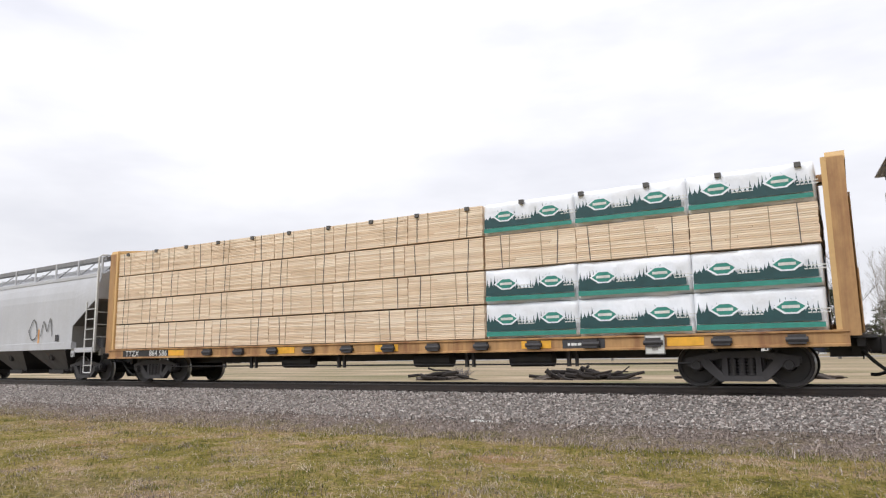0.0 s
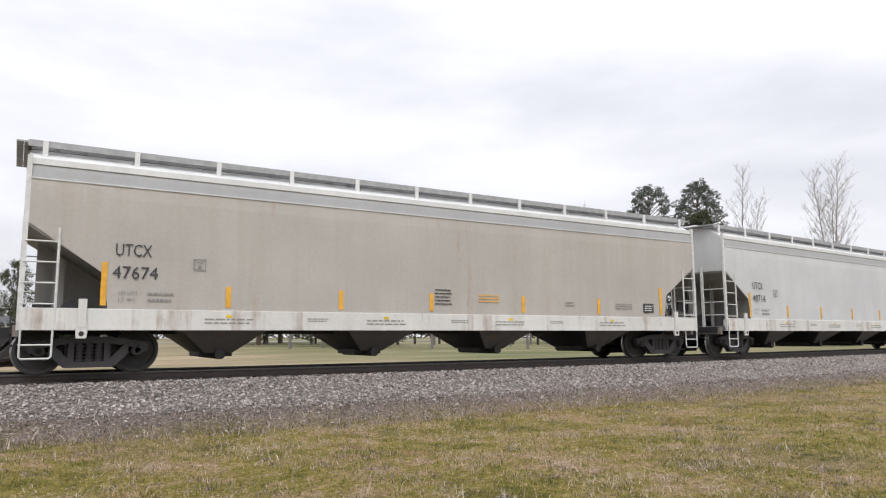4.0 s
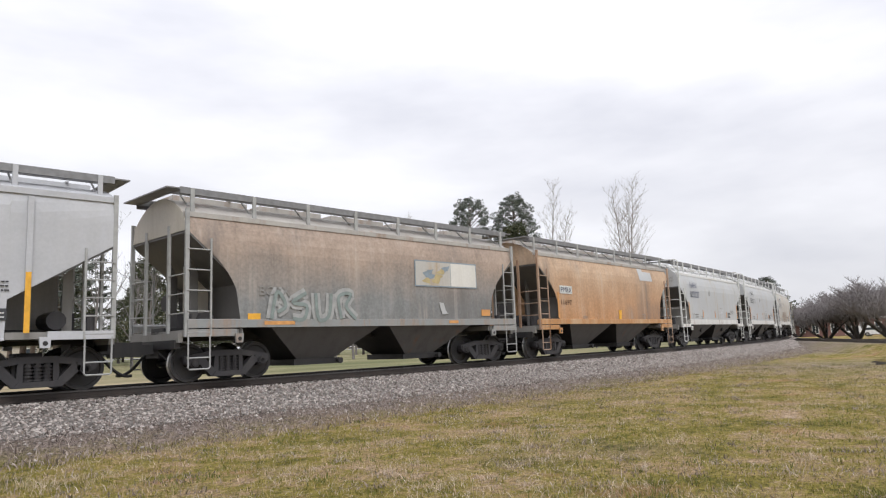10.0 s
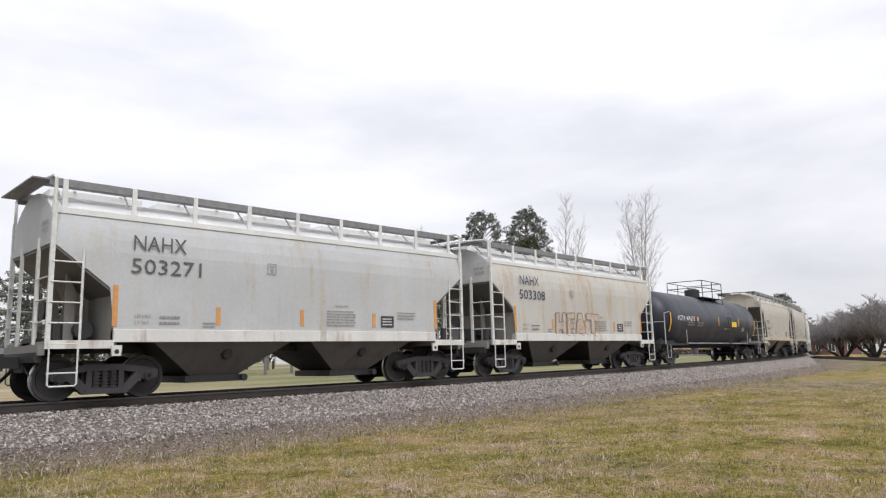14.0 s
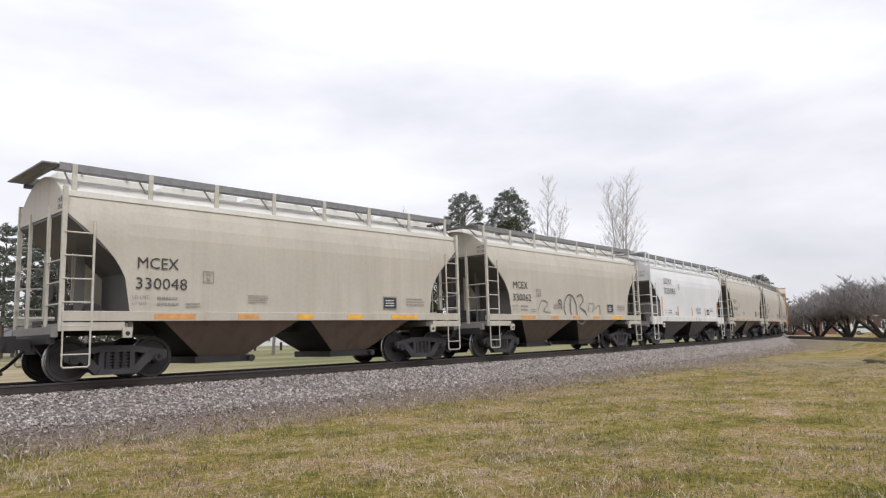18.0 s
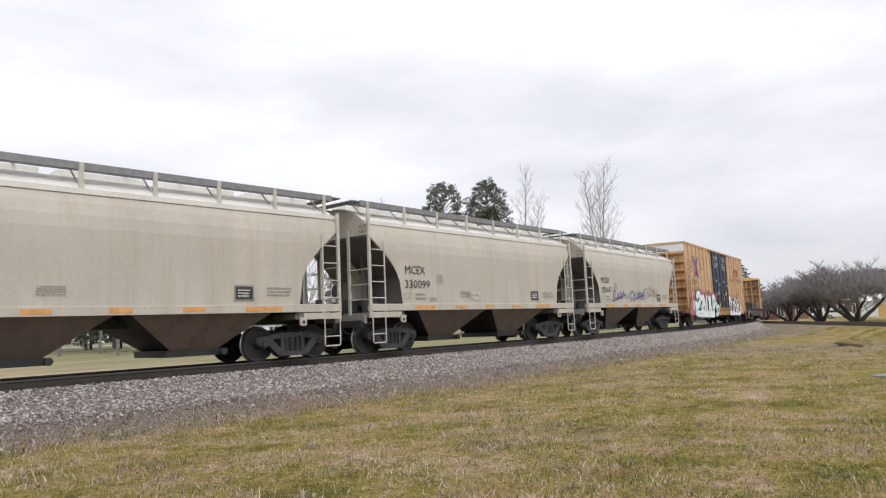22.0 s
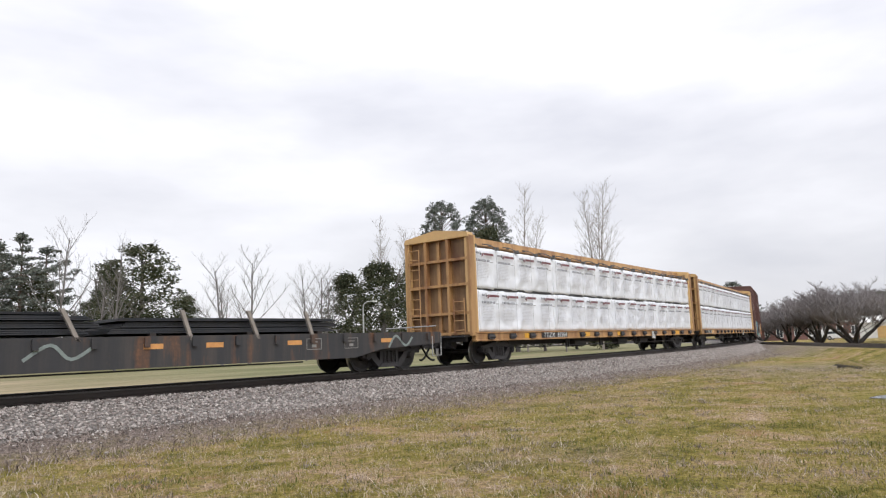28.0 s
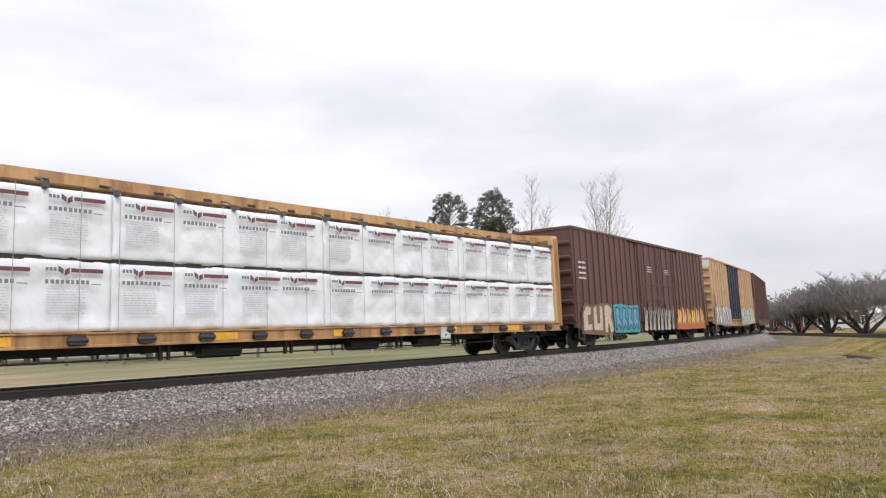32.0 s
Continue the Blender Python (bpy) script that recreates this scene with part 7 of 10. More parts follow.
bars(ar, 3.65, 1.48, 0.26, 0.16, 2, M["ink_white"], SIDE - 0.008)
for x in (-0.75, 0.15 + 0.5):
    bm = bmesh.new()
    box(bm, x, x + 0.07, -1.60, -1.52, 2.1, 3.5)
    part("spout", bm, M["ladder_grey"], ar, "narrow recessed side slot")
letters(ar, "ARUX", -1.30, 3.72, 0.1, M["ink_faint"], SIDE, "small_print").matrix_basis = pose(-5.955, -1.2, 3.75, 90, 0, -90)
in_train(ar, 103.33, 115.16)

bc = hopper(BC)
letters(bc, "BCAX", -4.25, 2.05, 0.24, M["ink_faint"], SIDE, "reporting_mark")
sheet(bc, 1.18, 4.06, 2.46, 3.28, M["patch_rim"], SIDE + 0.004, "painted_patch", "faded blue border of a painted-over patch")
sheet(bc, 1.22, 2.78, 2.50, 3.24, M["nahx_cream"], SIDE, "painted_patch", "pale painted-over patch")
rng = random.Random(19)
for k in range(9):
    x, z = rng.uniform(1.4, 2.9), rng.uniform(2.62, 3.08)
    poly(bc, [[(x + rng.uniform(0.08, 0.3) * math.cos(a), z + rng.uniform(0.05, 0.13) * math.sin(a)) for a in (0.2, 0.9, 1.7, 2.6, 3.4, 4.3, 5.2)]], M["patch_yellow" if k % 2 else "patch_rim"], SIDE - 0.004 - 0.0006 * k, "faded_print", "faded print showing through the patch")
letter_piece(bc, -3.9, 1.38, 0.85, [(0.0, [[(0.0, 0.1), (0.2, 0.9), (0.5, 0.5), (0.2, 0.3)]]), (0.75, [[(0.5, 0.9), (0.0, 0.6), (0.5, 0.5), (0.4, 0.1), (0.0, 0.1)]]), (1.6, [[(0.0, 0.9), (0.1, 0.1), (0.5, 0.2), (0.6, 0.9)]]), (2.5, [[(0.1, 0.1), (0.0, 0.8), (0.5, 0.9), (0.3, 0.5), (0.7, 0.1)]])], 0.10, "spray_teal_faded", "spray_silver", SIDE, "faded grey-green graffiti letters")
sheet(bc, -4.55, -4.2, 1.35, 1.6, M["stripe"], SIDE, "reflective_stripe")
sheet(bc, 4.25, 4.70, 1.56, 1.77, M["stripe_worn"], SIDE - 0.002, "placard", "orange warning placard")
sheet(bc, 2.63, 3.06, 1.32, 1.41, M["stripe_worn"], -1.563, "reflective_stripe", "faded orange strip on the sill")
sheet(bc, -4.1, -3.2, 1.32, 1.41, M["stripe_worn"], -1.563, "reflective_stripe", "faded orange strip on the sill")
poly(bc, [[(2.22, 1.98), (2.42, 1.96), (2.50, 1.72), (2.62, 1.62), (2.34, 1.60), (2.26, 1.80)]], M["nahx_white"], SIDE, "faded_print", "pale sprayed smear")
sheet(bc, 2.80, 4.02, 2.50, 3.24, M["roof_cream"], SIDE - 0.002, "painted_patch", "pale painted-over patch")
in_train(bc, 116.67, 128.89)

pm = hopper(PM)
sheet(pm, -4.66, -3.72, 2.45, 2.76, M["plate_white"], SIDE, "number_panel", "pale panel under the mark")
letters(pm, "PMRX", -4.61, 2.50, 0.21, M["ink_blue"], SIDE - 0.01, "reporting_mark", fit=0.84)
letters(pm, "11697", -4.68, 2.01, 0.20, M["ink_brown"], SIDE, "car_number", fit=0.9)
sheet(pm, -4.86, -4.74, 1.5, 2.5, M["stripe_worn"], SIDE, "reflective_stripe")
curved_patch(pm, 2.75, 4.15, 3.28, 3.72, M["nahx_white"], "painted_patch", "pale painted-over patch")
curved_patch(pm, 2.75, 3.25, 3.72, 3.86, M["nahx_white"], "painted_patch", "pale painted-over patch")
sheet(pm, 0.3, 0.55, 1.4, 1.85, M["stripe"], SIDE, "reflective_stripe")
framed(pm, 2.7, 1.4, 0.32, 0.28, SIDE)
framed(pm, -2.9, 1.4, 0.3, 0.18, SIDE)
in_train(pm, 130.41, 142.62)

# ---- three white two-bay hoppers ----
na = hopper(NA)
na_cars = [na, copy_car(na, NA["label"]), copy_car(na, "white two-bay covered hopper car with brown graffiti letters")]
for k, (c, no, p) in enumerate(zip(na_cars, ("503227", "503271", "503308"), ((144.14, 156.03), (157.53, 169.43), (170.91, 182.80)))):
    marks(c, "NAHX", no, -4.40, 3.18, 0.33, M["ink_blue"] if k != 1 else M["spray_grey"], 0.18, 1.22, 1.62)
    hopper_print(c, 1.55, -4.3, k)
    framed(c, -1.08, 2.86, 0.25, 0.27, SIDE)
    bars(c, -2.75, 1.5, 0.32, 0.16, 2, M["ink_faint"], SIDE, seed=k)
    sheet(c, 2.58, 3.05, 1.58, 1.90, M["ink"], SIDE, "placard", "black data panel")
    bars(c, 2.63, 1.62, 0.36, 0.24, 3, M["ink_white"], SIDE - 0.008, seed=k)
    letters(c, "WARNING", 0.95, 2.10, 0.07, M["ink_faint"], SIDE, "small_print")
    bars(c, 0.72, 1.58, 0.95, 0.45, 6, M["wrap_print"] if k == 0 else M["ink_faint"], SIDE, seed=40 + k)
    bars(c, 3.20, 1.80, 0.7, 0.25, 3, M["ink_faint"], SIDE, seed=50 + k)
    letters(c, "NAHX\n" + no, -4.0, 3.5, 0.11, M["ink_faint"], SIDE, "small_print").matrix_basis = pose(-5.98, -0.75, 3.62, 90, 0, -90)
    in_train(c, *p)
heat = na_cars[2]
repaint(heat, "body", M["nahx_cream"])
for shape in ([(-2.20, 1.25), (-1.98, 1.24), (-1.97, 1.60), (-1.73, 1.62), (-1.74, 1.26), (-1.50, 1.25), (-1.45, 2.24), (-1.68, 2.26), (-1.71, 1.90), (-1.95, 1.88), (-1.93, 2.25), (-2.16, 2.22)],
              [(-1.40, 1.26), (-0.86, 1.24), (-0.85, 1.46), (-1.16, 1.48), (-1.16, 1.64), (-0.95, 1.65), (-0.94, 1.86), (-1.15, 1.86), (-1.14, 2.02), (-0.84, 2.03), (-0.83, 2.26), (-1.37, 2.24)],
              [(-0.84, 1.24), (-0.62, 1.24), (-0.56, 1.48), (-0.28, 1.48), (-0.24, 1.23), (0.0, 1.23), (-0.28, 2.26), (-0.56, 2.27)],
              [(0.40, 1.22), (0.66, 1.22), (0.68, 1.98), (1.02, 1.97), (1.03, 2.24), (0.04, 2.28), (0.04, 2.03), (0.40, 2.01)]):
    outlined(heat, shape, "spray_peach", SIDE - 0.004, 0.045, "spray_faded", "peach block graffiti letter with a brown outline")
scribble(heat, -2.1, 0.9, 1.32, 2.1, 3, 4, "spray_faded", SIDE - 0.012, 0.018)


# ---- tank car ----
def tank_car():
    car = thing("tank_car", "black tank car with white lettering", "freight car", "cars of the train")
    h, r, zc = 8.0, 1.47, 2.30
    bm = bmesh.new()
    n = 40
    prof = [(-h + 0.0, 0.02), (-h + 0.05, 0.55), (-h + 0.18, 1.0), (-h + 0.38, 1.28), (-h + 0.62, r)] + [(-h + 0.62 + (2 * h - 1.24) * i / 12, r) for i in range(1, 13)] + [(h - 0.38, 1.28), (h - 0.18, 1.0), (h - 0.05, 0.55), (h, 0.02)]
    rings = [[bm.verts.new((x, rr * math.cos(2 * math.pi * i / n), zc + rr * math.sin(2 * math.pi * i / n))) for i in range(n)] for x, rr in prof]
    for a, b in zip(rings, rings[1:]):
        for i in range(n):
            f = bm.faces.new((a[i], a[(i + 1) % n], b[(i + 1) % n], b[i]))
            f.smooth = True
    outward(bm)
    part("tank", bm, M["tank_navy"], car)
    for x in (-4.0, 0.9, 4.4):
        bm = bmesh.new()
        for i in range(n):
            a0, a1 = 2 * math.pi * i / n, 2 * math.pi * (i + 1) / n
            q = [(x - 0.03, a0, r + 0.004), (x + 0.03, a0, r + 0.004), (x + 0.03, a1, r + 0.004), (x - 0.03, a1, r + 0.004)]
            bm.faces.new([bm.verts.new((xx, rr * math.cos(a), zc + rr * math.sin(a))) for xx, a, rr in q])
        outward(bm)
        part("weld_band", bm, M["tank_navy"], car)
    bm = bmesh.new()
    rod(bm, (0.3, 0, zc + r - 0.05), (0.3, 0, zc + r + 0.42), 0.42, n=20)
    rod(bm, (0.3, 0, zc + r + 0.42), (0.3, 0, zc + r + 0.5), 0.36, 0.2, n=20)
    part("dome", bm, M["steel_dark"], car, "black manway dome")
    bm = bmesh.new()
    box(bm, -0.9, 2.6, -1.0, 1.0, zc + r - 0.12, zc + r - 0.08)
    for x in (-0.9, 0.8, 2.6):
        for y in (-1.0, 1.0):
            rod(bm, (x, y, zc + r - 0.5), (x, y, zc + r + 0.85), 0.022, n=6)
    for z in (0.45, 0.85):
        path_rod(bm, [(-0.9, -1.0, zc + r + z), (2.6, -1.0, zc + r + z), (2.6, 1.0, zc + r + z), (-0.9, 1.0, zc + r + z), (-0.9, -1.0, zc + r + z)], 0.022, 6)
    part("platform_rail", bm, M["steel_dark"], car, "black platform with handrails")
    bm = bmesh.new()
    for s in (-1, 1):
        for x in (1.7, 2.15):
            path_rod(bm, [(x, s * 0.95, zc + r - 0.3), (x, s * 1.54, zc + 0.1), (x, s * 1.54, 0.75)], 0.02, 5)
        for k in range(8):
            rod(bm, (1.7, s * 1.54, 0.85 + 0.28 * k), (2.15, s * 1.54, 0.85 + 0.28 * k), 0.016, n=5)
    part("ladder", bm, M["steel_dark"], car)
    for s in (-1, 1):
        bm = bmesh.new()
        box(bm, min(s * 5.2, s * 8.2), max(s * 5.2, s * 8.2), -1.45, 1.45, 0.98, 1.06)
        prism(bm, [(s * 5.6, 1.05), (s * 7.7, 1.05), (s * 7.3, 1.7), (s * 6.0, 1.4)], -1.0, 1.0)
        outward(bm)
        part("cradle", bm, M["steel_dark"], car)
        bm = bmesh.new()
        path_rod(bm, [(s * 5.4, -1.5, 1.05), (s * 5.4, -1.5, 1.75)], 0.02)
        path_rod(bm, [(s * 8.15, -1.45, 1.05), (s * 8.15, -1.45, 2.5), (s * 7.6, -1.5, 2.6)], 0.02)
        path_rod(bm, [(s * 8.2, -1.45, 1.05), (s * 8.2, -1.45, 2.1), (s * 8.2, 1.45, 2.1), (s * 8.2, 1.45, 1.05)], 0.02)
        path_rod(bm, [(s * 8.15, -1.5, 1.0), (s * 8.15, -1.5, 0.4), (s * 7.7, -1.5, 0.4), (s * 7.7, -1.5, 1.0)], 0.02)
        part("handrail", bm, M["ladder_grey"], car)
    bm = bmesh.new()
    rod(bm, (-5.3, -1.5, 1.07), (5.3, -1.5, 1.05), 0.025, n=6)
    rod(bm, (-5.3, 1.5, 1.07), (5.3, 1.5, 1.05), 0.025, n=6)
    rod(bm, (0, 0, 0.5), (0, 0, 0.9), 0.2, n=12)
    part("side_rail", bm, M["ladder_grey"], car)
    add_ends(car, 8.15, 6.75)
    return car


def wrap_on_tank(ob, r=1.478, zc=2.30):
    """Lays flat lettering onto the round shell."""
    for v in ob.data.vertices:
        z = ob.location.z + v.co.y
        y = -math.sqrt(max(0.01, r * r - (z - zc) ** 2))
        v.co.z = -(y - ob.location.y)
    return ob


tk = tank_car()
wrap_on_tank(letters(tk, "PGTX 400053", -6.40, 2.22, 0.24, M["ink_white"], -1.48, "reporting_mark", fit=2.45))
for k, (x, z, w_, hh, rws, ink) in enumerate(((-5.0, 1.95, 1.0, 0.26, 2, "ink_faint"), (-3.5, 1.95, 1.0, 0.26, 2, "ink_faint"), (1.2, 1.85, 0.9, 0.06, 1, "ink_white"), (6.15, 2.07, 1.2, 0.53, 8, "ink_faint"), (4.65, 1.80, 0.42, 0.22, 4, "ink_white"))):
    b = bars(tk, x, z, w_, hh, rws, M[ink], -1.485, seed=k)
    for v in b.data.vertices:
        v.co.y += 1.485 - math.sqrt(1.485 ** 2 - (v.co.z - 2.3) ** 2)
for x, a, b_, wd in ((-7.36, 1.65, 2.55, 0.07), (0.03, 2.05, 2.52, 0.055), (3.88, 2.07, 2.52, 0.055), (7.45, 1.63, 2.52, 0.07)):
    bm = bmesh.new()
    for i in range(6):
        za, zb = a + (b_ - a) * i / 6, a + (b_ - a) * (i + 1) / 6
        bm.faces.new([bm.verts.new((xx, -math.sqrt(1.48 ** 2 - (zz - 2.3) ** 2), zz)) for xx, zz in ((x - wd, za), (x + wd, za), (x + wd, zb), (x - wd, zb))])
    part("reflective_stripe", bm, M["stripe"], tk)
sheet(tk, 2.45, 3.40, 2.02, 2.32, M["plate_yellow"], -1.487, "placard", "yellow placard")
sheet(tk, -3.60, -3.35, 2.22, 2.44, M["stripe_worn"], -1.487, "placard")
in_train(tk, 184.17, 200.36)

# ---- cream sand hoppers and the white one among them ----
mc = hopper(MC)
mc_cars = [mc] + [copy_car(mc, MC["label"]) for _ in range(4)]
mc_pos = [(201.92, 213.86), (215.36, 227.31), (242.18, 254.12), (255.25, 267.20), (268.52, 280.46)]
for k, (c, no, p) in enumerate(zip(mc_cars, ("330048", "330062", "330054", "330099", "330147"), mc_pos)):
    marks(c, "MCEX", no, -4.50, 2.41, 0.25, M["ink"], 0.20, 0.96, 1.2)
    hopper_print(c, 1.58, -4.58, k)
    framed(c, -2.94, 2.15, 0.27, 0.27, SIDE)
    bars(c, -3.35, 1.55, 0.35, 0.14, 2, M["ink_faint"], SIDE, seed=k)
    sheet(c, 2.70, 3.18, 1.60, 1.92, M["ink"], SIDE, "placard", "black data panel")
    framed(c, 2.67, 1.57, 0.54, 0.38, SIDE)
    bars(c, 2.76, 1.65, 0.34, 0.22, 3, M["ink_white"], SIDE - 0.008, seed=k)
    bars(c, 3.6, 1.68, 0.75, 0.26, 3, M["ink_faint"], SIDE, seed=60 + k)
    bars(c, -1.75, 1.68, 0.6, 0.22, 4, M["ink_faint"], SIDE, seed=70 + k)
    for i, (x0, x1) in enumerate(((-4.09, -3.12), (-2.03, -1.47), (-0.33, 0.16), (1.33, 1.87), (2.97, 4.04))):
        fresh = i >= (2, 4, 9, 9, 9)[k]
        sheet(c, x0, x1, 1.30, 1.41, M["stripe" if fresh else "stripe_worn"], -1.563, "reflective_stripe", "bright yellow strip on the sill" if fresh else "faded orange strip on the sill")
    letters(c, "MCEX\n" + no, -4.0, 3.5, 0.10, M["ink"], SIDE, "small_print").matrix_basis = pose(-6.0, -1.1, 3.75, 90, 0, -90)
    in_train(c, *p)
tag_layer(mc_cars[1], [[(-0.75, 1.25), (-1.0, 1.75), (-0.75, 2.2), (-0.35, 2.25), (-0.05, 1.9), (0.0, 1.3)], [(-0.45, 2.2), (-0.5, 1.6), (-0.3, 1.25)], [(0.05, 2.2), (0.4, 2.3), (0.55, 2.05), (0.25, 1.8), (0.7, 1.6), (0.75, 1.3), (0.35, 1.1), (0.0, 1.2)],
                       [(-1.25, 1.85), (-1.4, 1.95), (-1.35, 2.05), (-1.2, 2.0), (-1.2, 1.7)]], 0.05, M["spray_grey"], SIDE - 0.004, label="dark outlined graffiti letters")
tag_layer(mc_cars[1], [[(-2.9, 1.6), (-2.6, 2.0), (-2.2, 1.9), (-2.5, 1.6), (-2.0, 1.55)], [(0.95, 1.6), (1.1, 1.95), (1.5, 1.9), (1.3, 1.6), (1.9, 1.9), (2.0, 1.5)]], 0.04, M["ink_faint"], SIDE, label="faint scrawl")
scribble(mc_cars[3], -1.25, -0.5, 1.55, 1.92, 2, 5, "spray_pale_white", SIDE - 0.004, 0.035)
tag_layer(mc_cars[4], [[(x + 0.4, z - 0.06) for x, z in w] for w in [[(-3.6, 1.7), (-3.5, 2.1), (-3.25, 2.05), (-3.4, 1.85), (-3.1, 1.7), (-3.0, 2.0), (-2.85, 1.7), (-2.7, 2.05), (-2.5, 1.75), (-2.35, 2.1), (-2.2, 1.8)], [(-3.7, 1.6), (-2.1, 1.95)], [(-1.35, 1.6), (-1.45, 2.0), (-1.1, 2.1), (-0.95, 1.85), (-1.3, 1.75)], [(-0.85, 2.1), (-0.8, 1.78), (-0.6, 1.8)], [(-0.55, 2.05), (-0.5, 1.75), (-0.3, 2.1), (-0.25, 1.75)], [(-0.15, 2.1), (0.1, 1.75), (-0.1, 1.75), (0.15, 2.1)], [(0.2, 2.1), (0.3, 1.85), (0.4, 2.2), (0.28, 1.7)], [(-1.2, 1.65), (0.3, 1.95)]]], 0.05, M["spray_deep_blue"], SIDE - 0.004, label="blue scrawled graffiti")
tag_layer(mc_cars[4], [[(0.85, 2.2), (1.15, 2.25)], [(1.05, 2.22), (1.1, 1.75), (0.9, 1.7)], [(1.2, 2.2), (1.4, 2.2), (1.25, 2.0), (1.42, 1.95), (1.4, 1.78), (1.22, 1.75)], [(1.55, 1.75), (1.62, 2.3), (1.85, 2.25), (1.65, 2.05), (1.9, 1.78)], [(1.98, 2.3), (2.0, 1.8)], [(2.2, 2.3), (2.2, 1.8)], [(1.98, 2.05), (2.2, 2.08)], [(2.35, 2.25), (2.3, 1.85), (2.5, 1.85)], [(2.3, 2.05), (2.48, 2.08)], [(2.6, 2.2), (2.7, 2.2), (2.72, 1.9), (2.6, 1.88), (2.6, 2.2)]], 0.028, M["spray_brown"], SIDE - 0.004, label="thin brown scrawled letters")


so = hopper(SO)
marks(so, "SOXX", "325085", -4.27, 3.12, 0.30, M["spray_grey"], 0.2, 1.2, 1.73)
hopper_print(so, 1.58, -4.33, 3)
framed(so, -2.15, 2.9, 0.26, 0.28, SIDE)
bars(so, -2.75, 1.55, 0.32, 0.16, 2, M["ink_faint"], SIDE, seed=5)
bars(so, 0.7, 1.6, 0.85, 0.4, 5, M["ink_faint"], SIDE, seed=9)
bars(so, 3.3, 1.75, 0.6, 0.25, 3, M["ink_faint"], SIDE)
sheet(so, 2.66, 3.07, 1.58, 1.89, M["ink"], SIDE, "placard", "black data panel")
bars(so, 2.70, 1.62, 0.32, 0.22, 3, M["ink_white"], SIDE - 0.008, seed=2)
letters(so, "SOXX\n32508", -4.0, 3.5, 0.12, M["ink_faint"], SIDE, "small_print").matrix_basis = pose(-6.0, -0.8, 3.6, 90, 0, -90)
in_train(so, 228.78, 240.72)

# ---- long yellow box car with two navy doors ----
tb = boxcar(dict(YB, end_paint="ttx_yellow_worn", length=19.4, door=(-2.35, 2.5), leaves=2, door_ribs=2, label="long yellow box car with two navy doors and bright graffiti", ribs=[-8.75 + 1.0 * i for i in range(7)] + [3.2 + 0.98 * i for i in range(7)]))
TB_BUILT = set(tb.children)
letters(tb, "next\nload", -9.05, 3.98, 0.21, M["ink_brown"], YS, "slogan", shear=0.2)
letters(tb, "any\nroad", -6.4, 3.90, 0.21, M["ink_brown"], YS, "slogan", shear=0.2)
crossed_arrows(tb, -7.42, 3.75, 1.0, YS)
letters(tb, "TB  OX", -8.95, 2.66, 0.28, M["ink_brown"], YS, "reporting_mark", shear=0.2, fit=1.5)
letters(tb, "63  81  91", -8.95, 2.20, 0.27, M["ink_brown"], YS, "car_number", shear=0.2, fit=2.3)
scribble(tb, -9.93, -9.28, 2.05, 3.62, 7, 3, "spray_grey", YS - 0.004, 0.032)
scribble(tb, -9.0, -8.5, 3.35, 3.7, 2, 8, "spray_grey", YS - 0.004, 0.03)
tag_layer(tb, [[(-9.82, 4.10), (-9.45, 3.78)], [(-9.5, 4.12), (-9.78, 3.80)], [(-9.64, 4.2), (-9.66, 3.7)]], 0.04, M["spray_grey"], YS - 0.004, label="black scrawled star")
letters(tb, "RAILCAR POOLING EXPERTS", 3.37, 3.20, 0.22, M["ink_brown"], YS - 0.004, "slogan", fit=5.0)
poly(tb, [[(5.25, 3.98), (6.3, 3.98), (6.3, 4.16), (5.25, 4.16)], [(5.45, 3.55), (5.65, 3.55), (5.65, 3.97), (5.45, 3.97)], [(5.95, 3.55), (6.15, 3.55), (6.15, 3.97), (5.95, 3.97)], [(6.4, 3.55), (7.15, 4.16), (7.0, 4.16), (6.4, 3.72)], [(7.0, 3.55), (7.15, 3.68), (6.6, 4.16), (6.42, 4.16)]], M["logo_maroon"], YS - 0.006, "emblem", "worn maroon emblem")
for x, txt in ((-2.25, "CLOSE THIS DOOR\nBEFORE CLOSING\n   MAIN DOOR\n\nCIERRE ESTA PUERTA\nANTES DE CERRAR\nLA PUESTA PRINCIPAL"), (0.25, "CLOSE AND LOCK\nBOTH DOORS BEFORE\n  MOVING CAR\n\n CIERRE Y PONGA\nEL SEGURO EN AMBAS\nPUERTAS ANTES DE\nMOVER EL CARRO")):
    letters(tb, txt, x, 4.72, 0.085, M["ink_white"], -1.66, "door_notice")
for x in (-2.1, 0.5):
    sheet(tb, x, x + 0.32, 3.0, 3.1, M["plate_white"], -1.66, "label_plate")
    sheet(tb, x + 0.6, x + 0.82, 2.1, 2.35, M["plate_white"], -1.66, "label_plate")
    sheet(tb, x + 0.25, x + 0.42, 2.05, 2.2, M["logo_red"], -1.66, "label_plate")
    bars(tb, x + 1.0, 2.7, 0.5, 0.2, 2, M["ink_white"], -1.66, seed=4)
    sheet(tb, x - 0.22, x - 0.12, 1.7, 2.2, M["stripe"], -1.66, "reflective_stripe")
rng = random.Random(25)
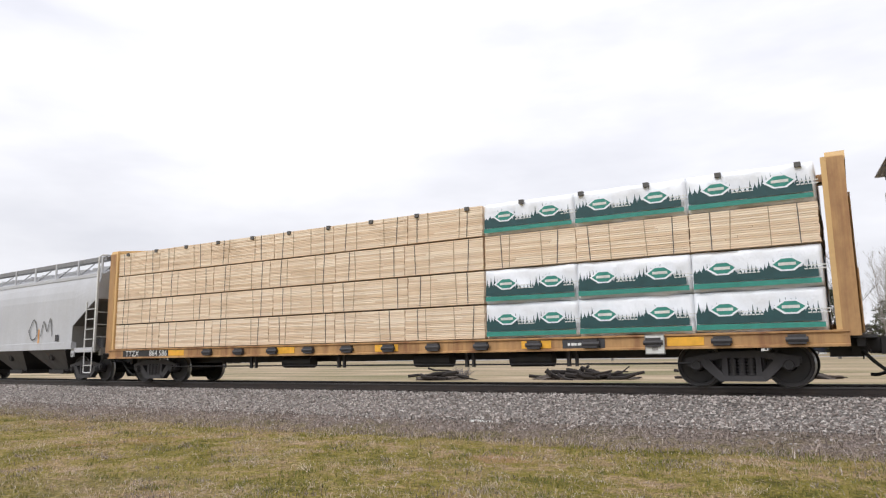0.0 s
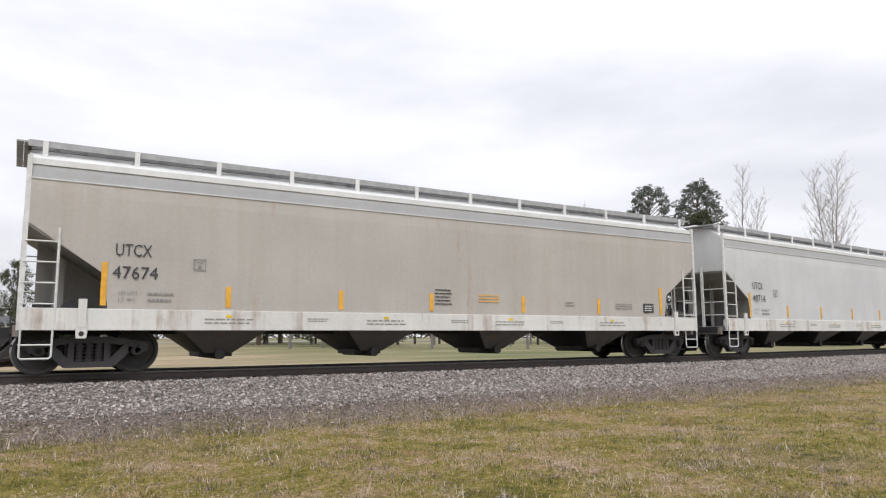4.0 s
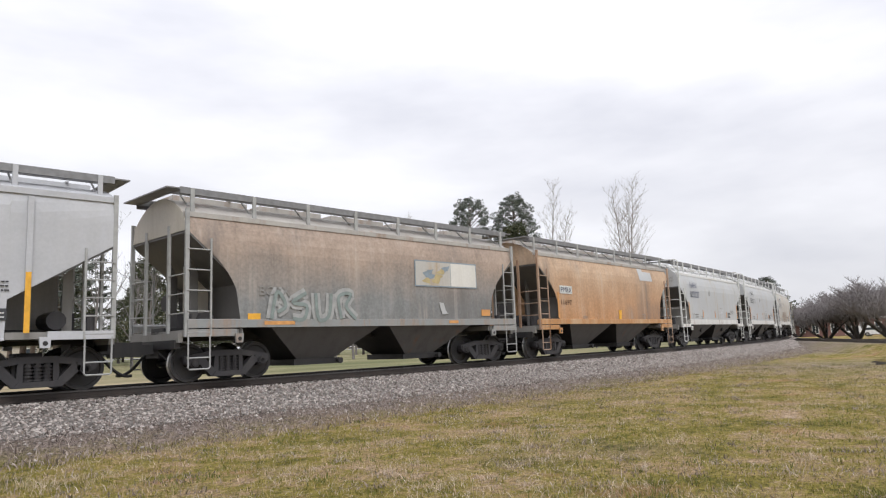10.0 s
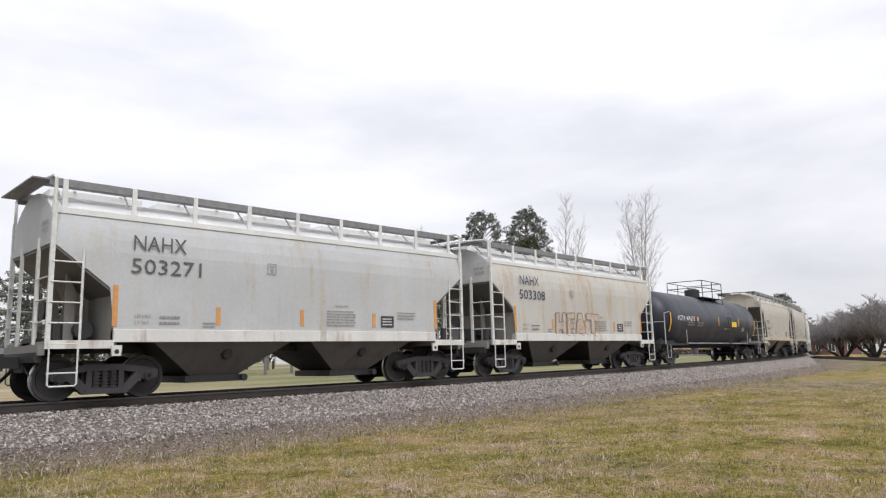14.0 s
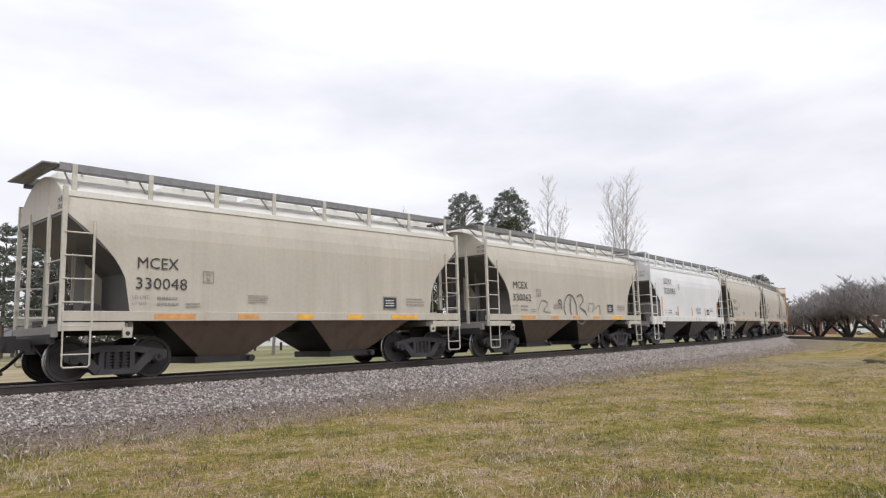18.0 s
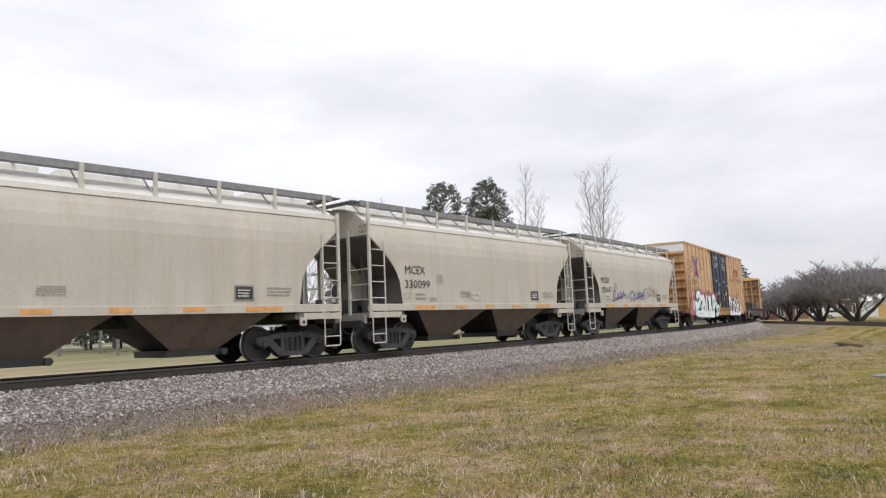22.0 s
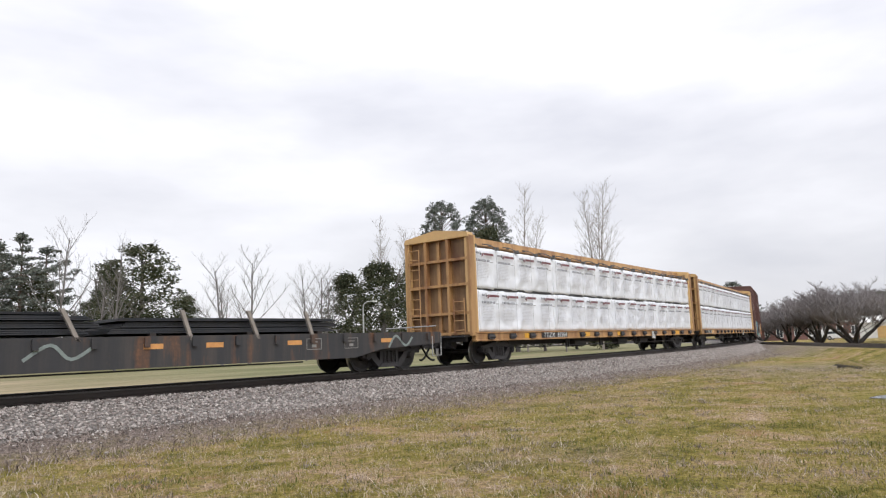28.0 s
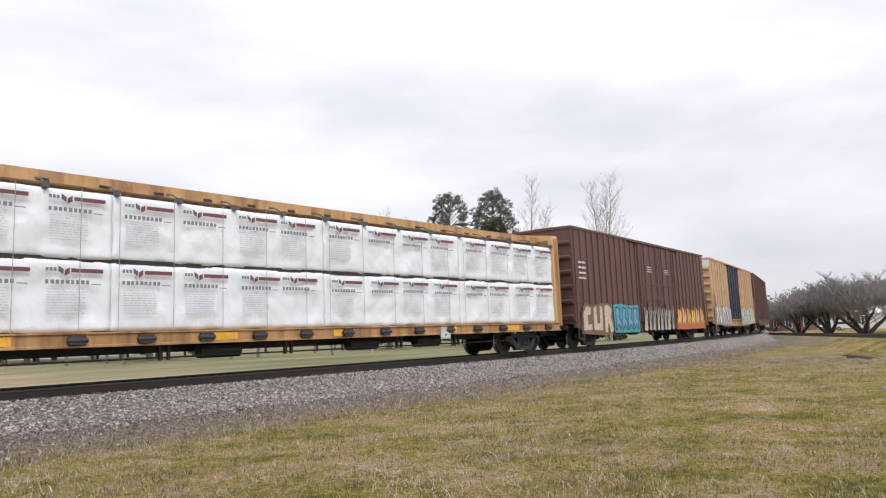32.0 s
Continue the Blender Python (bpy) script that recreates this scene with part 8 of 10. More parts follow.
for base, far, ink, n, lift, lab in ((-9.9, -8.5, "spray_pink", 26, 0.004, "pink graffiti clouds"), (-8.6, -2.0, "spray_pink", 30, 0.004, "pink graffiti clouds"), (-9.95, -8.7, "logo_red", 9, 0.006, "red graffiti bubbles"), (-9.9, -8.8, "spray_plum", 10, 0.008, "plum graffiti dots"), (-8.4, -2.2, "spray_plum", 14, 0.007, "plum graffiti dots")):
    spots = []
    for _ in range(n):
        x = rng.uniform(base, far)
        top = 1.85 if x < -8.5 and x > -9.5 else 1.25 if x < -9.5 else 2.22 - 0.10 * max(0.0, x + 4.0) ** 2
        z = rng.uniform(0.86, top) if x < -8.4 else top - abs(rng.gauss(0, 0.14))
        spots.append((x, z, rng.uniform(0.06, 0.12) if ink == "spray_plum" else rng.uniform(0.12, 0.22)))
    blobs(tb, spots, M[ink], YS - lift, label=lab)
for x, z in ((-9.16, 1.19), (-5.95, 2.12), (-1.23, 1.32)):
    poly(tb, [[(x - 0.16, z), (x - 0.05, z + 0.06), (x, z + 0.26), (x + 0.06, z + 0.06), (x + 0.18, z), (x + 0.06, z - 0.06), (x, z - 0.2), (x - 0.06, z - 0.06)]], M["spray_yellow"], -1.664 if x > -3 else YS - 0.016, label="yellow graffiti star")
sheet(tb, -9.05, -8.62, 1.07, 1.60, M["plate_white"], YS - 0.016, "placard", "white printed placard")
bars(tb, -9.0, 1.12, 0.34, 0.42, 7, M["ink_faint"], YS - 0.022, seed=31)
WORD = [[(-8.12, 1.80), (-7.78, 2.03), (-7.30, 2.00), (-7.15, 1.74), (-7.54, 1.45), (-8.12, 1.18), (-8.50, 0.97), (-8.04, 0.83), (-7.25, 0.82)], [(-8.60, 1.40), (-8.0, 1.38)], [(-6.92, 1.70), (-6.48, 1.84), (-6.12, 1.70), (-6.47, 1.38), (-6.89, 1.16), (-6.81, 0.89), (-6.22, 0.89)],
        [(-6.05, 1.76), (-5.94, 1.23), (-5.88, 0.80)], [(-5.33, 1.98), (-5.45, 1.38), (-5.28, 0.85), (-4.72, 0.85), (-4.63, 1.46), (-4.75, 1.95)], [(-4.22, 1.97), (-4.29, 1.3), (-4.04, 0.82)], [(-3.42, 0.76), (-3.51, 1.38), (-3.42, 1.90), (-2.86, 1.76), (-2.96, 1.40), (-3.40, 1.28)], [(-2.59, 1.36), (-2.05, 1.28), (-1.78, 1.04), (-2.2, 0.82), (-2.74, 0.80)], [(-7.3, 0.80), (-6.0, 0.78), (-4.6, 0.76), (-3.2, 0.74)]]
tag_layer(tb, WORD, 0.52, M["spray_black"], YS - 0.020, label="black rim of a graffiti piece")
tag_layer(tb, WORD, 0.455, M["spray_teal"], YS - 0.030, label="teal inner rim of a graffiti piece")
tag_layer(tb, WORD, 0.38, M["spray_white"], YS - 0.040, label="white graffiti letters")
tag_layer(tb, [[(x + 0.03, z - 0.05) for x, z in w[1:-1]] for w in WORD[:1] + WORD[2:3] + WORD[4:5] + WORD[6:7]], 0.022, M["spray_teal"], YS - 0.050, label="teal lines inside graffiti letters")
outlined(tb, [(-7.62, 1.22), (-7.22, 1.42), (-7.05, 1.15), (-7.35, 1.02)], "spray_teal", YS - 0.052, 0.025, "spray_black", "teal gap between graffiti letters")
outlined(tb, [(-5.75, 1.75), (-5.62, 1.2), (-5.72, 1.0)], "spray_pink", YS - 0.052, 0.02, "spray_black", "pink gap between graffiti letters")
outlined(tb, [(-3.92, 1.62), (-3.72, 1.5), (-3.78, 1.0), (-3.95, 1.1)], "spray_teal", YS - 0.052, 0.025, "spray_black", "teal gap between graffiti letters")
scribble(tb, -7.9, -7.0, 0.72, 0.92, 1, 6, "spray_teal", YS - 0.056, 0.025)
outlined(tb, [(-2.75, 0.9), (-2.7, 1.3), (-2.3, 1.42), (-1.95, 1.4), (-1.65, 1.3), (-1.75, 1.05), (-2.1, 0.9)], "spray_white", -1.664, 0.05, "spray_teal", "white cloud of a graffiti piece")
poly(tb, [[(-2.5, 1.0), (-2.2, 1.25), (-1.9, 1.2), (-2.1, 0.95)]], M["spray_teal"], -1.672, label="teal graffiti fill")
poly(tb, [[(-1.55, 1.3), (-1.4, 1.45), (-1.34, 1.62), (-1.25, 1.45), (-1.1, 1.4), (-1.22, 1.28), (-1.34, 1.2)]], M["spray_yellow"], -1.664, label="yellow graffiti star")
poly(tb, [[(2.14, 2.14), (3.00, 2.00), (3.38, 2.15), (3.59, 2.01), (4.10, 2.17), (4.41, 2.04), (5.19, 2.14), (5.89, 1.94), (6.06, 2.07), (6.69, 1.97), (7.11, 1.63), (7.47, 1.65), (7.58, 1.19), (8.24, 1.12), (8.28, 0.74), (7.54, 0.68), (3.24, 0.72), (2.14, 0.76)]], M["spray_mauve"], YS - 0.004, label="mauve haze round a graffiti piece")
poly(tb, [[(2.14, 2.04), (3.00, 1.89), (3.38, 2.05), (3.59, 1.91), (4.10, 2.06), (4.41, 1.93), (5.19, 2.03), (5.89, 1.82), (6.06, 1.95), (6.69, 1.84), (7.11, 1.50), (7.47, 1.52), (7.58, 1.06), (8.24, 0.98), (8.28, 0.74), (7.54, 0.68), (3.24, 0.72), (2.14, 0.76)]], M["spray_amber"], YS - 0.008, label="amber graffiti flame")
poly(tb, [[(2.24, 2.17), (2.83, 2.18), (3.04, 1.95), (3.47, 1.88), (3.80, 1.80), (4.02, 1.97), (4.33, 1.91), (4.72, 2.02), (4.97, 1.83), (5.15, 1.98), (5.56, 1.99), (5.91, 1.58), (6.17, 1.34), (6.86, 1.37), (7.24, 1.15), (7.54, 0.77), (6.50, 0.57), (5.28, 0.57), (4.33, 0.56), (2.28, 0.61)]], M["spray_black"], YS - 0.012, label="black ground of a graffiti piece")
for shape in ([(2.35, 2.08), (2.77, 2.10), (3.16, 1.75), (3.49, 1.71), (3.49, 1.56), (3.21, 1.55), (2.91, 0.92), (3.59, 0.87), (3.59, 0.61), (2.32, 0.65), (2.33, 0.88), (2.66, 0.93), (2.97, 1.61), (2.67, 1.71), (2.67, 1.34), (2.35, 1.34)],
              [(3.75, 1.70), (4.19, 1.67), (4.35, 1.16), (4.28, 0.85), (4.58, 0.84), (4.58, 0.65), (3.64, 0.64), (3.63, 0.90), (3.83, 1.30)]):
    poly(tb, [shape], M["spray_white"], YS - 0.018, label="white graffiti letter")
tag_layer(tb, [[(4.89, 1.75), (4.67, 1.85), (4.50, 1.74), (4.52, 1.53), (4.75, 1.32), (4.91, 1.06), (4.97, 0.70)], [(5.33, 1.84), (5.38, 1.36), (5.30, 0.72)], [(5.47, 1.31), (5.73, 1.42), (5.94, 1.31), (5.91, 1.02), (5.72, 0.73)]], 0.25, M["spray_white"], YS - 0.018, label="white graffiti letter")
tag_layer(tb, [[(2.32, 0.74), (3.59, 0.72), (4.96, 0.70), (6.50, 0.68)]], 0.17, M["spray_white"], YS - 0.020, label="white foot of the graffiti letters")
tag_layer(tb, [[(6.08, 0.78), (6.41, 0.84), (6.69, 1.18), (6.98, 1.24), (7.09, 1.01), (6.86, 0.83), (6.50, 0.71)]], 0.2, M["spray_white"], YS - 0.018, label="white graffiti tail")
for shape in ([(3.92, 1.40), (4.11, 1.40), (4.14, 0.94), (3.97, 0.91)],):
    poly(tb, [shape], M["spray_black"], YS - 0.024, label="dark gap between graffiti letters")
tag_layer(tb, [[(2.35, 0.80), (3.55, 0.76)], [(5.98, 1.09), (6.22, 1.13)], [(4.80, 1.50), (4.72, 1.71), (4.57, 1.70)]], 0.03, M["spray_black"], YS - 0.026, label="black inner lines of a graffiti piece")
tag_layer(tb, [[(6.11, 1.68), (6.32, 1.59), (6.19, 1.43), (6.50, 1.51), (6.41, 1.28)], [(7.80, 1.26), (7.98, 1.33), (7.91, 1.14), (8.06, 1.22)]], 0.05, M["spray_black"], YS - 0.014, label="small black scrawl")
bars(tb, 5.7, 2.2, 1.6, 0.45, 4, M["stripe_worn"], YS - 0.003, seed=8)
for o in tb.children:
    if o not in TB_BUILT:
        o.location.x += 0.25
in_train(tb, 282.2, 301.6)


# ---- flat car with steel plates ----
def flat_car():
    car = thing("flat_car", "grimy black flat car loaded with steel plates", "freight car", "cars of the train")
    h = 10.2
    bm = bmesh.new()
    box(bm, -h, h, -1.45, 1.45, 1.02, 1.12)
    part("deck", bm, M["wood_old"], car, "worn timber deck")
    for s in (-1, 1):
        bm = bmesh.new()
        y0, y1 = sorted((s * 1.36, s * 1.50))
        prism(bm, [(-h, 0.80), (-h + 2.6, 0.66), (-h + 3.6, 0.45), (h - 3.6, 0.45), (h - 2.6, 0.66), (h, 0.80), (h, 1.15), (-h, 1.15)], y0, y1)
        outward(bm)
        part("side_sill", bm, M["flat_grey"], car)
        for i in range(18):
            x = -h + 0.6 + (2 * h - 1.2) * i / 17
            bm = bmesh.new()
            box(bm, x - 0.06, x + 0.06, s * 1.53 - 0.04, s * 1.53 + 0.04, 0.9, 1.12)
            part("stake_pocket", bm, M["flat_grey"], car)
        bm = bmesh.new()
        path_rod(bm, [(s * (h + 0.05), -1.45, 1.1), (s * (h + 0.05), -1.45, 0.4), (s * (h - 0.4), -1.5, 0.4), (s * (h - 0.4), -1.5, 1.0)], 0.02)
        rod(bm, (s * (h + 0.1), -1.2, 1.35), (s * (h + 0.1), 1.2, 1.35), 0.02)
        part("handrail", bm, M["ladder_grey"], car)
    bm = bmesh.new()
    box(bm, -h, h, -0.5, 0.5, 0.5, 1.02)
    rod(bm, (-5, -1.2, 0.4), (5, -1.2, 0.4), 0.02)
    part("centre_sill", bm, M["steel_dark"], car)
    for k, (x0, x1, z0, z1, d) in enumerate(((-8.9, -0.6, 1.22, 1.34, 0.0), (-8.6, -0.3, 1.36, 1.50, 0.02), (-8.8, -0.5, 1.52, 1.62, -0.04), (-0.2, 6.0, 1.22, 1.34, 0.0), (0.1, 6.2, 1.36, 1.48, 0.03), (0.0, 6.1, 1.5, 1.58, -0.03), (-7.5, -1.0, 1.64, 1.70, 0.0))):
        bm = bmesh.new()
        for j in range(3):
            a = z0 + (z1 - z0) * j / 3
            box(bm, x0 + 0.05 * j, x1 - 0.07 * j, -1.28 + d + 0.02 * j, 1.25 + d, a, a + (z1 - z0) / 3 - 0.008)
        part("steel_plate", bm, M["steel_plate"], car, "stack of dark steel plates")
    for x in (-8.2, -5.5, -2.6, 0.8, 3.3, 5.5):
        bm = bmesh.new()
        box(bm, x - 0.07, x + 0.07, -1.3, 1.3, 1.12, 1.22)
        part("timber_bearer", bm, M["wood_old"], car)
    for x, lean in ((-4.1, -0.25), (-2.9, -0.3), (-0.9, -0.35), (1.6, -0.25), (3.4, -0.3), (5.1, -0.25)):
        bm = bmesh.new()
        prism(bm, [(x, 1.05), (x + 0.09, 1.05), (x + 0.09 + lean, 1.75), (x + lean, 1.75)], -1.50, -1.42)
        outward(bm)
        part("stake", bm, M["bark_pale"], car, "leaning wooden stake")
    sheet(car, -9.9, -9.3, 0.85, 1.05, M["stripe"], -1.508, "reflective_stripe", "yellow reflective strip")
    for x in (-3.5, 0.5, 2.0, 4.3, 7.6):
        sheet(car, x, x + 0.45, 0.86, 0.98, M["stripe_worn"], -1.508, "reflective_stripe")
    for x in (4.9, 6.2):
        framed(car, x, 0.72, 0.5, 0.3, -1.512)
    tag_layer(car, [[(-1.9, 0.7), (-1.4, 1.0), (-1.0, 0.7), (-0.5, 1.0)], [(7.9, 0.7), (8.2, 1.05), (8.6, 0.75), (8.9, 1.0)]], 0.07, M["spray_teal_faded"], -1.508, label="faded blue-green graffiti")
    letters(car, "ATW", -8.5, 0.78, 0.26, M["ink_white"], -1.512, "reporting_mark")
    letters(car, "164099", -6.95, 0.78, 0.26, M["ink_white"], -1.512, "car_number", fit=1.0)
    bm = bmesh.new()
    box(bm, -9.4, -8.9, -1.2, -0.4, 1.13, 1.22)
    part("white_bundle", bm, M["plate_white"], car, "white wrapped bundle on the deck")
    add_ends(car, h + 0.1, h - 1.9)
    return car


in_train(flat_car(), 303.64, 324.17)

# ---- two centre-beam cars with wrapped wallboard ----
for k, (a, b, no, px) in enumerate(((325.69, 349.37, "87384", -7.15), (350.94, 374.62, "34158", -10.05))):
    c = centre_beam("centre-beam flat car loaded with white wrapped wallboard", 23.5, True, (px, px + 2.2))
    xs0 = [-11.6 + 23.24 * i / 16 for i in range(17)]
    # black strips added to make the gap between the tiers a dark line
    for x in range(8):
        bm = bmesh.new()
        box(bm, -11.5 + 2.9 * x, -8.62 + 2.9 * x, -1.345, 1.345, 2.60, 2.70)
        part("dunnage", bm, M["steel_dark"], c, "dark strip added in the gap between the two tiers")
    for r, (z0, z1) in enumerate(((1.14, 2.625), (2.67, 4.12))):
        for i in range(0, 16, 4):
            for s in (-1, 1):
                wb = wrapped_bundle(c, xs0[i] + 0.001, xs0[i + 4] - 0.001, z0, z1, s, 100 * k + 10 * r + i + (50 if s > 0 else 0), "wallboard stack in white plastic wrap")
                if s > 0:
                    continue
                rng = random.Random(i * 7 + 31 * r + k)
                shift = rng.uniform(-0.02, 0.1)
                for j in range(4):
                    x, y, tilt = xs0[i] + 0.16 + 1.40 * j + shift + rng.uniform(-0.12, 0.12), -1.462, rng.uniform(-0.02, 0.02)
                    top = z1 - 0.22 + tilt
                    end = xs0[i + 4] - 0.02
                    sheet(wb, min(x + 0.52, end - 0.05), min(x + 1.16, end), top - 0.042, top + 0.042, M["wrap_maroon"], y, "printed_bar", "maroon printed bar")
                    poly(wb, [[(x + 0.27, top + 0.09), (x + 0.37, top + 0.02), (x + 0.37, top - 0.09), (x + 0.27, top - 0.02)]], M["spray_grey"], y, "printed_mark")
                    poly(wb, [[(x + 0.39, top), (x + 0.49, top + 0.06), (x + 0.49, top - 0.06), (x + 0.39, top - 0.12)]], M["wrap_maroon"], y, "printed_mark")
                    bm = bmesh.new()
                    for q in range(3):
                        box(bm, x + 0.03 + 0.075 * q, x + 0.085 + 0.075 * q, y, y + 0.003, top - 0.02, top + 0.05)
                    tagged(part("printed_bar", bm, M["wrap_text"], wb, "short grey printed bars"), kind="stuff")
                    bm = bmesh.new()
                    for q in range(9):
                        if x + 0.11 + 0.098 * q < end:
                            box(bm, x + 0.03 + 0.098 * q, x + (0.088, 0.100, 0.094)[q % 3] + 0.098 * q, y, y + 0.003, top - 0.285, top - 0.20)
                    tagged(part("printed_bar", bm, M["wrap_text"], wb, "row of dark grey printed blocks"), kind="stuff")
                    sheet(wb, min(x + 0.93, end - 0.05), min(x + 1.12, end), top - 0.29, top - 0.268, M["ink_faint"], y, "printed_bar", "grey printed bar")
                    if rng.random() < 0.85:
                        bars(wb, x + 0.06, z0 + 0.35, 0.75, 0.55, 10, M["wrap_print"], y, "small_print", seed=9 + i + j)
                for x in [xs0[i] + 0.12 + 1.25 * q for q in range(5) if q < 4 or i < 12]:
                    bm = bmesh.new()
                    box(bm, x - 0.007, x + 0.007, -1.476, -1.472, z0 - 0.04, z1 + 0.03)
                    part("strap", bm, M["strap_grey"], wb)
    for i in range(17):
        bm = bmesh.new()
        x = min(11.5, xs0[i] + 0.08)
        box(bm, x - 0.055, x + 0.055, -1.47, -1.30, 4.10, 4.22)
        path_rod(bm, [(x, -1.36, 4.20), (x, -1.05, 4.36), (x, -0.78, 4.42)], 0.022, 5)
        part("corner_guard", bm, M["strap"], c, "black strap corner guard")
    letters(c, "TTZX", px + 0.13, 0.87, 0.19, M["ink_white"], -1.475, "reporting_mark", fit=0.98, shear=0.15)
    letters(c, no, px + 1.3, 0.87, 0.19, M["ink_white"], -1.475, "car_number", fit=0.82, shear=0.15)
    sheet(c, px, px + 2.2, 0.845, 1.075, M["steel_dark"], -1.470, "number_panel", "black number panel")
    sheet(c, 4.58, 5.05, 0.66, 1.04, M["plate_white"], -1.54, "placard", "white inspection placard")
    framed(c, 4.61, 0.68, 0.41, 0.34, -1.548, "placard_frame")
    in_train(c, a, b)

# ---- brown box car, then another yellow one ----
br = boxcar(dict(length=18.3, height=5.24, body="oxide_brown", sill="oxide_brown", door=(-1.9, 3.2), leaves=2, door_paint="oxide_brown", door_label="brown-red sliding door", door_bands=(2.2, 3.0, 4.0), end_ribs=6,
                 label="brown-red box car with colourful graffiti", ribs=[-8.9 + 0.62 * i for i in range(12)] + [3.6 + 0.62 * i for i in range(9)]))
poly(br, [[(-8.75, 0.62), (-8.7, 1.55), (-8.35, 1.92), (-7.6, 1.80), (-6.6, 1.95), (-5.5, 1.88), (-5.4, 0.72), (-6.0, 0.50)]], M["spray_brown"], YS - 0.003, label="brown backing of a graffiti piece")
for shape in ([(-8.6, 0.72), (-8.62, 1.5), (-8.2, 1.84), (-7.75, 1.74), (-7.8, 1.42), (-8.12, 1.36), (-8.1, 1.04), (-7.72, 1.06), (-7.7, 0.74)],
              [(-7.6, 0.72), (-7.55, 1.78), (-7.2, 1.84), (-7.18, 1.08), (-6.95, 1.08), (-6.92, 1.86), (-6.55, 1.80), (-6.62, 0.70)],
              [(-6.45, 0.62), (-6.42, 1.85), (-6.0, 1.92), (-5.55, 1.70), (-5.7, 1.32), (-5.42, 0.72), (-5.8, 0.55), (-6.02, 1.0), (-6.1, 0.6)]):
    outlined(br, shape, "spray_cream", YS - 0.010, 0.08, "spray_brown", "cream block graffiti letter")
poly(br, [[(-5.35, 0.60), (-5.4, 1.88), (-4.6, 1.94), (-3.6, 1.86), (-2.35, 1.92), (-2.3, 0.58)]], M["spray_teal"], YS - 0.020, label="teal field of a graffiti piece")
for x0 in (-5.2, -4.45, -3.75, -3.05):
    outlined(br, [(x0, 0.70), (x0 + 0.06, 1.78), (x0 + 0.5, 1.70), (x0 + 0.36, 1.30), (x0 + 0.58, 1.12), (x0 + 0.52, 0.72), (x0 + 0.3, 0.98)], "spray_blue", YS - 0.024, 0.06, "spray_black", "blue outlined graffiti letter")
rng = random.Random(14)
for k in range(8):
    x = -1.75 + 0.56 * k
    a, b_ = rng.uniform(-0.1, 0.12), rng.uniform(-0.15, 0.15)
    poly(br, [[(x + a, 0.66), (x + 0.08, 1.75 + b_), (x + 0.3, 1.55), (x + 0.44, 1.85 + a), (x + 0.5, 1.1 + b_), (x + 0.36, 0.62)]], M["spray_silver" if k % 3 else "spray_cream"], -1.665 - 0.0004 * k, label="silver scrawled graffiti")
    tag_layer(br, [[(x + a, 0.75), (x + 0.2, 1.65 + b_), (x + 0.42, 0.85), (x + 0.5, 1.6)]], 0.06, M["spray_black"], -1.674, label="black lines of scrawled graffiti")
poly(br, [[(3.3, 0.62), (3.35, 1.25), (4.6, 1.05), (6.0, 1.30), (7.6, 1.0), (8.5, 1.15), (8.5, 0.62)]], M["spray_orange"], YS - 0.004, label="orange-red graffiti field")
for k in range(6):
    x, a = 3.45 + 0.82 * k, rng.uniform(-0.15, 0.15)
    outlined(br, [(x, 0.80), (x + 0.1, 1.85 + a), (x + 0.4, 1.70), (x + 0.34, 1.30), (x + 0.62, 1.80 - a), (x + 0.74, 1.35), (x + 0.5, 0.80), (x + 0.3, 1.05)], ("spray_yellow", "spray_cream", "spray_amber")[k % 3], YS - 0.010, 0.06, "spray_orange", "yellow and cream graffiti letter")
bars(br, -8.7, 2.9, 0.7, 0.9, 4, M["ink_white"], YS, seed=3)
bars(br, -0.9, 3.6, 0.7, 0.35, 3, M["ink_white"], -1.665, seed=4)
bars(br, 1.6, 3.6, 0.7, 0.3, 3, M["ink_white"], -1.665, seed=5)
in_train(br, 375.8, 394.17)
ye = boxcar(dict(YB, length=16.5, door=(-2.35, 1.42), leaves=2, door_ribs=2, label="yellow box car with navy doors and pale graffiti", ribs=[-7.55 + 0.86 * i for i in range(6)] + [2.3 + 0.86 * i for i in range(7)]))
poly(ye, [[(-8.1, 0.85), (-8.1, 1.9), (-6.8, 2.2), (-5.6, 1.8), (-4.2, 2.15), (-2.5, 1.8), (-2.45, 0.75)]], M["spray_silver"], YS - 0.004, label="silver field of a graffiti piece")
letter_piece(ye, -7.8, 0.9, 1.15, [(0.0, [[(0.0, 0.1), (0.3, 0.9), (0.6, 0.1)]]), (1.0, [[(0.0, 0.9), (0.1, 0.1), (0.5, 0.5)]]), (2.0, [[(0.0, 0.1), (0.0, 0.9), (0.5, 0.6)]]), (3.0, [[(0.0, 0.9), (0.5, 0.2)]]), (3.8, [[(0.0, 0.1), (0.4, 0.9)]])], 0.22, "spray_white", "spray_grey", YS - 0.008, "white graffiti letters")
poly(ye, [[(1.6, 0.75), (1.6, 1.9), (3.0, 2.1), (4.5, 1.8), (6.0, 2.1), (7.9, 1.8), (8.0, 0.85)]], M["spray_pale"], YS - 0.004, label="pale green field of a graffiti piece")
letter_piece(ye, 1.9, 0.95, 1.0, [(0.0, [[(0.0, 0.1), (0.3, 0.9), (0.6, 0.1)]]), (1.2, [[(0.0, 0.9), (0.1, 0.1), (0.5, 0.5)]]), (2.4, [[(0.0, 0.1), (0.0, 0.9), (0.5, 0.6)]]), (3.6, [[(0.0, 0.9), (0.5, 0.2)]])], 0.2, "spray_white", "spray_grey", YS - 0.008, "white graffiti letters")
in_train(ye, 395.97, 412.47)
